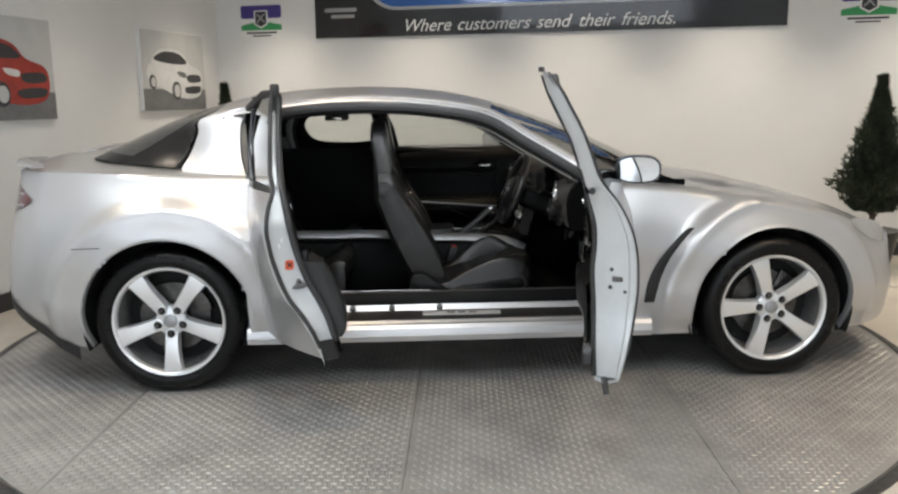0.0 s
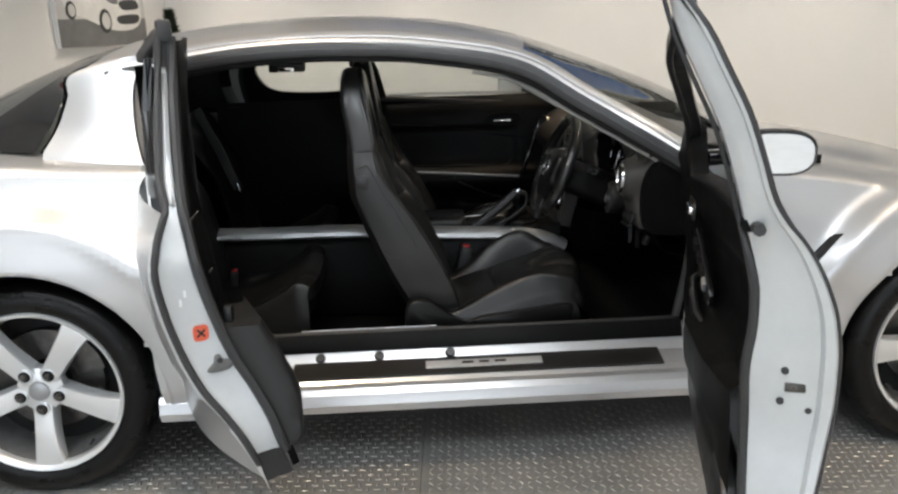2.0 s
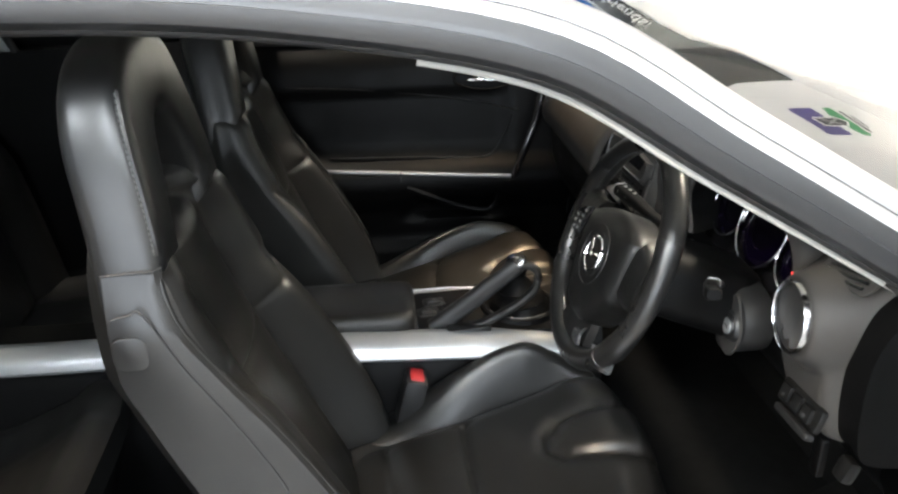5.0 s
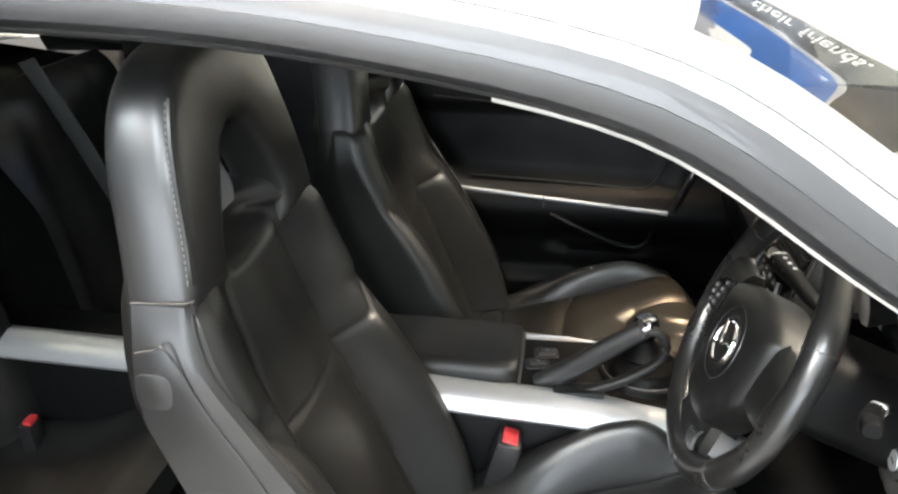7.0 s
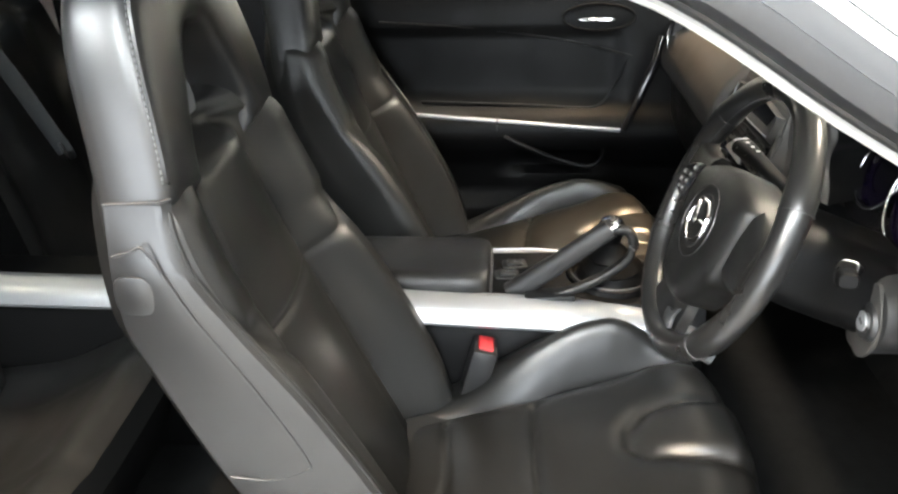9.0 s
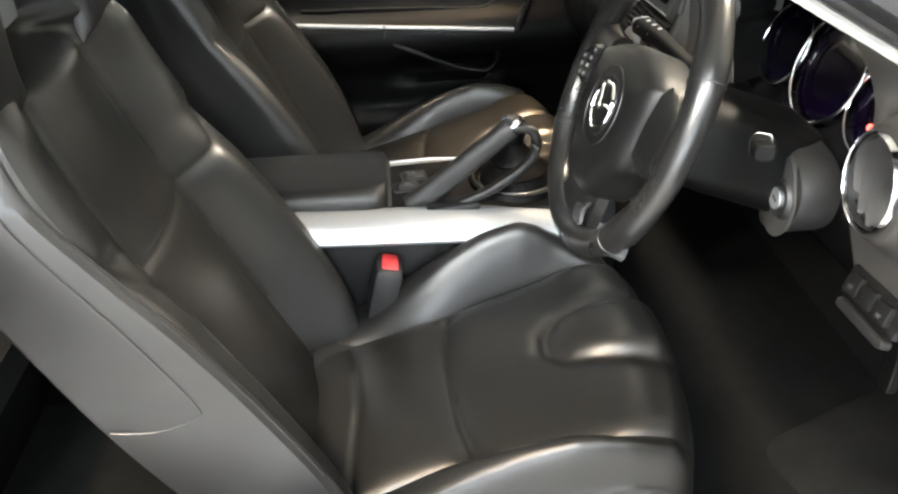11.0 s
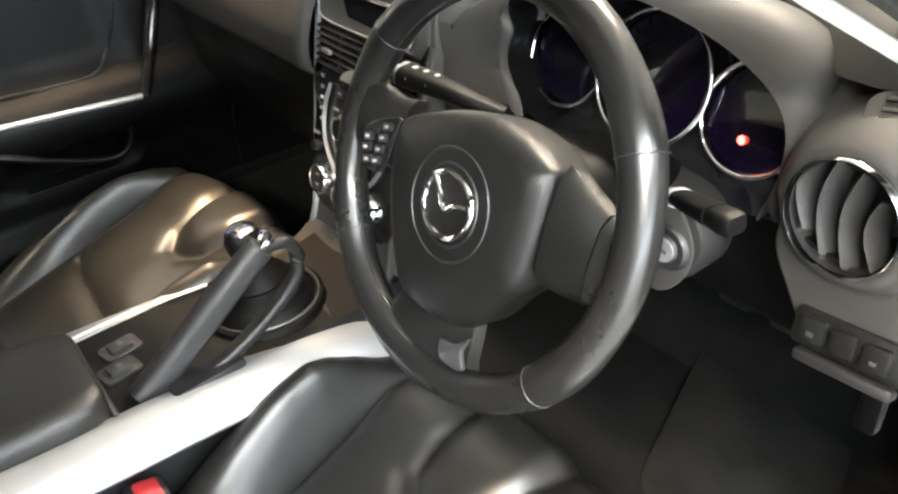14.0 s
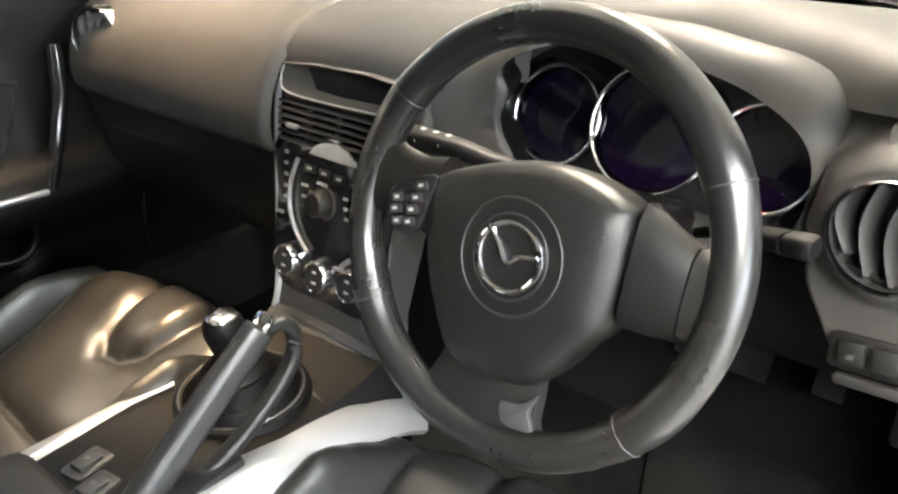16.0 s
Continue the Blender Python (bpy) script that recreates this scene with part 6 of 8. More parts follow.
# ---- passenger door seen from inside, and the left side of the cabin ----
def card_y(x, z):
    y = lerp_table([(0.24, 0.665), (0.40, 0.672), (0.50, 0.668), (0.555, 0.640), (0.60, 0.628), (0.635, 0.640), (0.66, 0.672), (0.80, 0.690), (0.90, 0.705), (0.95, 0.735), (0.975, 0.765)], z)
    inset = smoothstep(0.665, 0.685, z) * (1 - smoothstep(0.825, 0.845, z)) * smoothstep(-0.40, -0.36, x) * (1 - smoothstep(0.22, 0.27, x))
    pocket = smoothstep(0.475, 0.50, z) * (1 - smoothstep(0.535, 0.56, z)) * smoothstep(-0.06, 0.02, x) * (1 - smoothstep(0.19, 0.25, x))
    low = (1 - smoothstep(0.40, 0.43, z)) * smoothstep(-0.3, -0.2, x) * (1 - smoothstep(0.25, 0.32, x))
    return y + 0.014 * inset + 0.035 * pocket - 0.03 * low


rows = [[(x, card_y(x, z), z) for x in np.linspace(-0.47, 0.42, 60)] for z in np.linspace(0.24, 0.975, 50)]
card = part("passenger_door_lining", grid(rows), M_CARD, car, "black moulded door lining with armrest", angle=50)
# light on the armrest's top edge, put in as a satin strip
part("lit_armrest_edge", sweep([(x, card_y(x, 0.62) - 0.006, 0.648 - 0.075 * (x + 0.23)) for x in np.linspace(-0.30, 0.25, 16)], rounded(0.010, 0.010, 0.004)), M_SATIN, card, "lit top edge of the armrest as a satin strip")
part("strip_joint", box(0.003, 0.012, 0.03, 0, pose(-0.047, card_y(-0.047, 0.62) - 0.006, 0.626)), M_SEAL, card, smooth=False)
part("handle_bowl", prism(ellipse(0.085, 0.030, 40), 0.004, facing((0.19, 0.698, 0.868), (0, -1, 0.2)), 0.002), M_CARD, card)
part("door_handle", prism(ellipse(0.046, 0.006, 32), 0.008, facing((0.185, 0.694, 0.862), (0, -1, 0.25)), 0.006), M_CHROME, card, "chrome door handle")
part("handle_surround", tube([(0.19 + 0.085 * math.cos(a), 0.692 + 0.006 * math.sin(a), 0.868 + 0.030 * math.sin(a)) for a in np.linspace(0, 2 * math.pi, 41)], 0.0035, 6), M_CARD, card)
part("pull_handle", tube([(0.335, 0.66, 0.83), (0.315, 0.635, 0.76), (0.285, 0.63, 0.68), (0.262, 0.64, 0.61)], 0.012, 10), M_GLOSS_BLACK, card, "glossy black pull handle")
# edge highlights of the inset, put in as tubes lighter than the lining
part("inset_highlight", tube(spline([(-0.334, card_y(-0.3, 0.858) - 0.001, 0.858), (-0.177, card_y(-0.18, 0.849) - 0.001, 0.849), (-0.02, card_y(0, 0.83) - 0.001, 0.831), (0.136, card_y(0.13, 0.807) - 0.001, 0.807), (0.275, card_y(0.27, 0.778) - 0.001, 0.778)], 5), 0.0026, 6), M_DASH_DARK, card, "edge highlight of the padded inset as a lighter tube")
part("inset_edge", tube(spline([(-0.233, card_y(-0.2, 0.67) - 0.003, 0.668), (0.02, card_y(0.0, 0.665) - 0.003, 0.662), (0.147, card_y(0.14, 0.66) - 0.003, 0.656), (0.195, card_y(0.19, 0.66) - 0.003, 0.660), (0.224, card_y(0.22, 0.68) - 0.002, 0.682), (0.249, card_y(0.25, 0.72) - 0.001, 0.726), (0.262, card_y(0.26, 0.76) - 0.001, 0.765)], 5), 0.0026, 6), M_DASH_DARK, card)
part("door_lamp", box(0.035, 0.006, 0.005, 0.001, pose(0.385, 0.690, 0.545, 0, -4, 0)), M_SATIN, car, "small bright door lamp")
part("pocket_lip", tube(spline([(-0.03, 0.630, 0.592), (0.054, 0.630, 0.555), (0.125, 0.632, 0.526), (0.182, 0.634, 0.515), (0.21, 0.634, 0.535), (0.215, 0.632, 0.565)], 6), 0.007, 8), M_CARD, card)
# kick panel beyond the door
part("kick_panel", grid([[(0.42, card_y(0.42, z), z), (0.60, 0.665, z), (0.80, 0.66, z), (0.98, 0.655, z)] for z in np.linspace(0.24, 0.93, 10)]), M_CARD, car)
part("kick_panel", grid([[(0.60, -0.685, z), (0.80, -0.68, z), (0.98, -0.675, z)] for z in np.linspace(0.24, 0.90, 8)]), M_CARD, car)
part("rear_side_trim", grid([[(-1.10, 0.64, z), (-0.90, 0.655 + 0.02 * math.sin(3 * z), z), (-0.70, 0.665, z), (-0.47, card_y(-0.47, z), z)] for z in np.linspace(0.24, 0.985, 14)]), M_CARD, car, "black rear side trim")
part("rear_side_trim", grid([[(-1.20, -0.63, z), (-1.05, -0.645, z), (-0.90, -0.66, z)] for z in np.linspace(0.24, 0.98, 10)]), M_CARD, car, "black rear side trim")
# left outer skin, closed doors and windows
rows = [[(x, side_y(x, z), z) for x in stations(-1.0, 0.66, 0.04)] for z in np.linspace(0.21, 0.955, 20)]
part("closed_doors", grid(rows), M_SILVER, car, "closed silver doors of the far side", angle=60)
part("far_belt", sweep([(x, 0.768, 0.970 - 0.032 * smoothstep(-0.40, 0.32, x)) for x in stations(-1.02, 0.32, 0.1)], rounded(0.07, 0.022, 0.008)), M_DASH, car, "dark brown-grey window ledge")
part("far_belt_trim", sweep([(x, 0.805, 0.985 - 0.02 * smoothstep(0, 0.6, x)) for x in stations(-0.45, 0.55, 0.1)], rounded(0.014, 0.012, 0.004)), M_SILVER, car)


def far_rail(x):
    best = min(RS[:47], key=lambda p: abs(p[0] - x))
    return Vector((x, -best[1] - 0.008, best[2] - 0.085))


rows = []
for x in stations(-0.50, 0.52, 0.06):
    t = far_rail(x)
    b = Vector((x, 0.79, 0.965))
    rows.append([b.lerp(t, u) for u in np.linspace(0, 1, 5)])
part("passenger_window", grid(rows), M_CLEAR, car, "clear side window").visible_shadow = False
# pillar between the far windows and the quarter panel with its rounded pane
part("far_pillar", sweep([far_rail(-0.46) + Vector((0, -0.01, 0.03)), Vector((-0.40, 0.70, 1.10)), Vector((-0.37, 0.765, 0.97))], rounded(0.05, 0.03, 0.01), up=(0, 1, 0.3)), M_BLACK_TRIM, car, "black pillar between the side windows")


def quarter_point(x, z):
    r = far_rail(x)
    t = (z - 0.965) / max(0.05, r.z + 0.05 - 0.965)
    return Vector((x, 0.775 + (r.y - 0.005 - 0.775) * t, z))


outer = spline([(-0.44, 0.97), (-0.44, 1.10), (-0.46, 1.25), (-0.75, 1.27), (-1.0, 1.22), (-1.15, 1.10), (-1.15, 0.97), (-0.8, 0.965)], 6, closed=True)
inner = spline([(-0.50, 1.03), (-0.50, 1.12), (-0.53, 1.20), (-0.70, 1.205), (-0.86, 1.185), (-0.915, 1.12), (-0.86, 1.035), (-0.68, 1.015)], 6, closed=True)
rows = [[quarter_point(*p) - Vector((0, 0.02, 0)) for p in outer], [quarter_point(*p) - Vector((0, 0.02, 0)) for p in inner], [quarter_point(*p) + Vector((0, 0.02, 0)) for p in inner], [quarter_point(*p) + Vector((0, 0.02, 0)) for p in outer]]
part("far_quarter_panel", grid(rows, close_v=True), M_BLACK_TRIM, car, "black lined quarter panel round a small window")
bm = bmesh.new()
bm.faces.new([bm.verts.new(quarter_point(*p)) for p in inner])
part("quarter_window", bm, M_CLEAR, car, "small clear quarter window").visible_shadow = False
# far door mirror
FM = facing((0.262, 0.95, 1.003), (-0.78, -0.62, 0.0))
fm = part("far_mirror", loft([[FM @ Vector((0.088 * k * c, 0.062 * k * z, -0.10 * t)) for c, z in shape] for t, k in ((-0.06, 0.97), (0.0, 1.0), (0.3, 1.0), (0.7, 0.85), (1.0, 0.45))]), M_GLOSS_BLACK, car, "black-rimmed far door mirror")
part("mirror_glass", prism([(0.078 * c, 0.054 * z) for c, z in shape], 0.004, FM @ pose(0, 0, 0.0068)), M_MIRROR, fm, "mirror glass")
part("mirror_arm", sweep([(0.36, 0.80, 0.955), (0.35, 0.85, 0.965), (0.32, 0.92, 0.985)], rounded(0.05, 0.035, 0.012)), M_GLOSS_BLACK, fm)
sail = [(0.30, 0.945), (0.335, 1.00), (0.40, 1.07), (0.47, 1.085), (0.53, 1.03), (0.55, 0.945)]
part("far_sail", prism(spline(sail, 3, closed=True), 0.02, Matrix.Translation((0, 0.79, 0)) @ Matrix(((1, 0, 0, 0), (0, 0, -1, 0), (0, 1, 0, 0), (0, 0, 0, 1))), 0.004), M_CARD, car, "black mirror base cover")
# grab handle and belt guide over the door
gh = part("roof_grab_handle", box(0.11, 0.035, 0.028, 0.009, pose(-0.62, -0.50, 1.195, 20, 0, 0)), M_DASH_DARK, car, "dark grey roof grab handle")
part("coat_hook", box(0.05, 0.015, 0.014, 0.004, pose(-0.62, -0.525, 1.188, 20, 0, 0)), M_CHROME, gh)

# ---- dashboard ----
PAD = [(0.88, 0.900), (0.74, 0.925), (0.60, 0.938), (0.50, 0.936), (0.43, 0.924), (0.38, 0.898), (0.345, 0.862), (0.328, 0.82), (0.326, 0.79), (0.334, 0.770), (0.352, 0.760)]
GLOVE = [(0.352, 0.760), (0.362, 0.745), (0.366, 0.70), (0.376, 0.64), (0.405, 0.585), (0.50, 0.555), (0.62, 0.55)]
pad_s, glove_s = spline(PAD, 5), spline(GLOVE, 4)
rows = []
for y in list(np.linspace(0.118, 0.128, 3)) + list(np.linspace(0.14, 0.60, 20)) + [0.62, 0.635, 0.645]:
    k = 0.010 * (1 - smoothstep(0.118, 0.128, y)) + 0.03 * smoothstep(0.60, 0.645, y)
    rows.append([(p[0] + k, y, p[1] - 0.5 * k) for p in pad_s])
dash = part("dashboard", grid(rows), M_DASH, car, "grey-black moulded dashboard", angle=60)
part("glovebox", grid([[(p[0], y, p[1]) for p in glove_s] for y in np.linspace(0.10, 0.645, 10)]), M_DASH_DARK, dash, "black glovebox panel")
part("glovebox_line", tube([(0.3675, y, 0.705 - 0.03 * (y - 0.35)) for y in np.linspace(0.16, 0.60, 8)], 0.002, 6), M_SEAL, dash)


def round_vent(at, out, r, name, vanes, turned):
    m = facing(at, out)
    v = part(name, lathe([(r * 0.945, -0.012), (r * 0.950, 0.002), (r * 0.968, 0.0040), (r * 0.990, 0.002), (r * 1.002, -0.006), (r * 1.01, -0.022)], 48, m), M_VENT_RING, dash, "round air vent with chrome ring")
    part("vent_bowl", lathe([(r * 0.93, -0.001), (r * 0.89, -0.02), (r * 0.6, -0.045), (0.0, -0.05)], 36, m), M_BLACK_TRIM, v)
    for k in range(vanes):
        u = (k - (vanes - 1) / 2) * r * 0.42
        h = math.sqrt(max(0.0, (0.86 * r) ** 2 - u * u)) * 0.96
        turn_m = m @ pose(0, 0, 0, 0, 0, turned)
        rows = []
        for t in np.linspace(-1, 1, 15):
            bow = -0.20 * r * math.cos(t * math.pi / 2) - 0.16 * r * t + 0.08 * r
            rows.append([turn_m @ Vector((u + bow + a, h * t, b)) for a, b in ((0.0045, -0.018), (-0.0050, -0.004), (-0.0065, -0.0025), (-0.0075, -0.004), (-0.0070, -0.008), (0.0030, -0.022))])
        part("vane", grid(rows, close_v=True), M_KNEE, v, "dark grey curved vane")
    for t in (0.80, -0.80):
        part("vane_rail", box(r * 1.05, 0.004, 0.010, 0.001, m @ pose(0, 0, 0, 0, 0, turned) @ pose(0, t * r, -0.012)), M_DASH_DARK, v)
    return v


round_vent((0.346, 0.534, 0.858), (-1, -0.30, 0.15), 0.045, "passenger_vent", 3, 10)

# driver's side: pad with the vent pod
RV = 0.047
DRV = [(0.88, 0.90), (0.74, 0.925), (0.62, 0.932), (0.54, 0.922), (0.485, 0.899), (0.450, 0.870), (0.432, 0.84), (0.424, 0.80), (0.424, 0.755), (0.427, 0.720), (0.434, 0.690), (0.452, 0.672), (0.50, 0.664), (0.60, 0.660)]
POD_LEFT = [(0.660, -0.560), (0.672, -0.545), (0.690, -0.524), (0.726, -0.505), (0.770, -0.486), (0.80, -0.490), (0.84, -0.497)]
drv_s = spline(DRV, 10)
rows = []
for f in np.linspace(0, 1, 60):
    row = []
    for x, z in drv_s:
        y0 = lerp_table(POD_LEFT, z)
        y = y0 + (-0.640 - y0) * f
        d = math.hypot(y + 0.561, z - 0.829)
        xs = x + 0.06 * smoothstep(-0.600, -0.645, y) ** 2 + 0.05 * (1 - smoothstep(0.0, 0.10, f)) * smoothstep(0.82, 0.76, z)
        if x < 0.5:
            flat = 0.4005 + 0.10 * (y + 0.560) + 0.06 * (z - 0.829)      # collar in the plane of the vent
            xs = flat + (xs - flat) * smoothstep(0.0505, 0.076, d) + 0.055 * (1 - smoothstep(RV * 0.80, RV * 0.95, d))
        row.append((xs, y, z))
    rows.append(row)
part("driver_pad", grid(rows), M_DASH, dash, "grey-black vent pod", angle=60)
ends = [(x + 0.018, z) for x, z in drv_s] + [(0.70, 0.56), (0.90, 0.60), (0.90, 0.88)]
part("dash_end", prism([(x, z) for x, z in ends], 0.046, Matrix.Translation((0, -0.622, 0)) @ Matrix(((1, 0, 0, 0), (0, 0, -1, 0), (0, 1, 0, 0), (0, 0, 0, 1)))), M_CARD, dash, "black dashboard end panel", smooth=False)
part("under_panel", grid([[(0.505, y, 0.73), (0.492, y, 0.68), (0.494, y, 0.645), (0.506, y, 0.618), (0.535, y, 0.602), (0.66, y, 0.57)] for y in np.linspace(-0.66, -0.10, 12)]), M_CARD, dash, "black knee panel")
rows = []
for y in np.linspace(-0.66, 0.13, 36):      # main pad rising behind the joint of the instrument hood
    w = smoothstep(-0.08, -0.28, y)
    xj = lerp_table([(-0.66, 0.475), (-0.51, 0.475), (-0.455, 0.513), (-0.37, 0.550), (-0.29, 0.588), (-0.16, 0.560), (0.13, 0.560)], y)
    rows.append([(0.88, y, 0.90), (0.75, y, 0.925 + 0.004 * w), (xj + 0.09, y, 0.932 + 0.013 * w), (xj + 0.06, y, 0.932 + 0.0155 * w), (xj + 0.035, y, 0.931 + 0.012 * w), (xj + 0.015, y, 0.929 + 0.006 * w), (xj, y, 0.927 - 0.003 * w), (xj - 0.012, y, 0.925 - 0.022 * w)])
part("dash_mid", grid(rows), M_DASH, dash)
rows = []
for y in np.linspace(-0.165, 0.122, 30):
    k = 0.034 * smoothstep(-0.085, -0.180, y) + 0.075 * smoothstep(-0.118, -0.165, y)
    rows.append([(0.374 + k, y, 0.878 - 0.10 * k), (0.380 + k * 0.97, y, 0.892), (0.40 + k * 0.85, y, 0.908), (0.44 + k * 0.6, y, 0.924), (0.50 + k * 0.2, y, 0.932), (0.56, y, 0.934)])
part("dash_top", grid(rows), M_DASH, dash, angle=60)
rows = []
for y in np.linspace(-0.121, -0.090, 8):
    k = 0.034 * smoothstep(-0.085, -0.180, y)
    rows.append([(0.374 + k, y, 0.880 - 0.10 * k), (0.372 + k, y, 0.85), (0.378 + k, y, 0.80), (0.392 + k * 0.8, y, 0.74), (0.41 + k * 0.5, y, 0.68)])
part("dash_cheek", grid(rows), M_DASH, dash, "curved cheek beside the centre stack", angle=60)
round_vent((0.397, -0.560, 0.829), (-1, 0.10, 0.06), 0.0475, "driver_vent", 4, -8)
part("defroster_bezel", prism(rounded(0.085, 0.042, 0.014), 0.004, facing((0.455, -0.578, 0.892), (-0.62, -0.1, 0.78)) @ pose(0, 0, 0, 0, 0, 8), 0.002), M_DASH, dash)
for k in range(4):
    part("defroster_slot", box(0.064, 0.0045, 0.003, 0.001, facing((0.455, -0.578, 0.892), (-0.62, -0.1, 0.78)) @ pose(0, -0.0135 + 0.009 * k, 0.0045, 0, 0, 8)), M_GLOSS_BLACK, dash)
sw = facing((0.422, -0.581, 0.707), (-0.90, 0.05, 0.30)) @ pose(0, 0, 0, 0, 0, 9)
panel = part("switch_panel", prism(rounded(0.098, 0.034, 0.006), 0.008, sw @ pose(0, 0, -0.004, 0, 0, -4), 0.003), M_DASH_DARK, dash, "switch panel")
for k in range(3):
    b = part("switch", box(0.022, 0.022, 0.008, 0.003, sw @ pose(-0.029 + 0.027 * k, 0.002 - 0.002 * k, 0.006)), M_DASH_DARK, panel)
    if k != 1:
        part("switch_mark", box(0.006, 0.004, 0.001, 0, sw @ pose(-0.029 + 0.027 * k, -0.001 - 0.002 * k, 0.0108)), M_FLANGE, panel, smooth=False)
part("card_slot", prism(rounded(0.086, 0.010, 0.004), 0.012, sw @ pose(0.0, -0.025, -0.004, 0, 0, -4), 0.004), M_KNEE, dash)
part("bonnet_release", box(0.02, 0.026, 0.034, 0.008, pose(0.462, -0.64, 0.645, 0, 20, 0)), M_DASH_DARK, dash, "black bonnet release lever")

# instrument hood
HOOD_OPEN = [(-0.198, 0.785), (-0.192, 0.806), (-0.178, 0.828), (-0.174, 0.850), (-0.184, 0.8755), (-0.177, 0.894), (-0.182, 0.912), (-0.204, 0.924), (-0.241, 0.933), (-0.285, 0.939), (-0.338, 0.934), (-0.383, 0.924), (-0.440, 0.910), (-0.472, 0.892), (-0.493, 0.864), (-0.494, 0.838), (-0.482, 0.805), (-0.470, 0.765)]
HOOD_OUTER = [(-0.112, 0.755), (-0.110, 0.790), (-0.109, 0.820), (-0.112, 0.850), (-0.124, 0.880), (-0.146, 0.908), (-0.178, 0.930), (-0.215, 0.946), (-0.264, 0.956), (-0.307, 0.955), (-0.350, 0.953), (-0.402, 0.945), (-0.448, 0.937), (-0.483, 0.919), (-0.499, 0.895), (-0.502, 0.865), (-0.492, 0.815), (-0.485, 0.760)]
rows, deeps = [], []
lip_line, outer_line = spline(HOOD_OPEN, 5), spline(HOOD_OUTER, 5)
for i, ((y0, z0), (y1, z1)) in enumerate(zip(lip_line, outer_line)):
    near = lip_line[max(0, i - 9):i + 10]
    ys, zs = sum(p[0] for p in near) / len(near), sum(p[1] for p in near) / len(near)

    inner = smoothstep(-0.165, -0.125, y1) if z1 < 0.94 else 0.0      # blends into the cheek beside the centre stack
    lip = 0.434 - 0.027 * smoothstep(-0.245, -0.200, y0)

    def sc(k, x, dz=0.0):
        b = smoothstep(0.0, 0.10, k)
        ya, za = y0 + (ys - y0) * b, z0 + (zs - z0) * b
        y = ya + (y1 - ya) * k
        if 0.02 < k <= 1.0 and x < lip + 0.05:
            x += (0.376 + 0.034 * smoothstep(-0.085, -0.180, y) - x) * inner * smoothstep(0.0, 0.35, k)
        return (x, y, za + (z1 - za) * k + dz)
    deeps.append((0.505, -0.32 + (y0 + 0.32) * (0.965 + 0.30 * smoothstep(-0.30, -0.20, y0)), 0.835 + (z0 - 0.835) * 0.955))
    rows.append([sc(0.0, lip + 0.010), sc(0.03, lip + 0.002), sc(0.10, lip - 0.001), sc(0.35, lip + 0.002), sc(0.65, lip + 0.009), sc(0.90, lip + 0.022), sc(1.0, lip + 0.040), sc(1.01, lip + 0.066, -0.006), sc(0.99, lip + 0.095, -0.022), sc(0.96, lip + 0.16, -0.045)])
hood = part("instrument_hood", grid(rows), M_DASH, dash, "hooded instrument binnacle", angle=70)
part("hood_lining", grid([[q, Vector(r[0]) + Vector((-0.001, 0, 0))] for q, r in zip(deeps, rows)]), M_CARD, hood, "black hood lining")
GN = Vector((-0.94, 0, 0.34))
gp = facing((0.492, -0.315, 0.825), GN)
part("gauge_panel", prism(spline([(-0.20, -0.06), (-0.205, 0.03), (-0.15, 0.095), (0.0, 0.118), (0.15, 0.095), (0.205, 0.03), (0.195, -0.06), (0.0, -0.085)], 5, closed=True), 0.003, gp), M_GLOSS_BLACK, hood)
for gy, gz, r in ((-0.206, 0.840, 0.053), (-0.318, 0.846, 0.066), (-0.432, 0.840, 0.051)):
    gm = facing(Vector((0.474, gy, gz)), GN)
    g = part("gauge", lathe([(r + 0.0024 * math.cos(a), 0.0024 * math.sin(a)) for a in np.linspace(math.pi, -0.6, 10)], 56, gm), M_CHROME, hood, "round gauge in chrome ring")
    part("gauge_face", lathe([(0.0, -0.009), (r * 0.98, -0.009)], 48, gm), M_GAUGE, g, "dark gauge face")
    # violet reflection of the coating, put into a coloured ring
    part("gauge_tint", lathe([(r * 0.55, -0.0078), (r * 0.93, -0.0078)], 48, gm), M_VIOLET, g, "violet reflection of the coating painted on the dial")
    for k in range(15):
        a = radians(225 - 18 * k)
        part("tick", box(0.0016, 0.007 if k % 2 else 0.011, 0.0006, 0, gm @ pose(r * 0.82 * math.cos(a), r * 0.82 * math.sin(a), -0.0066, 0, 0, math.degrees(a) + 90)), M_VIOLET, g, smooth=False)
part("warning_lamp", lathe([(0, 0.001), (0.0036, 0.001), (0.0042, 0.0)], 12, facing((0.4725, -0.425, 0.818), GN)), M_LAMP_RED, hood, "lit red warning lamp")

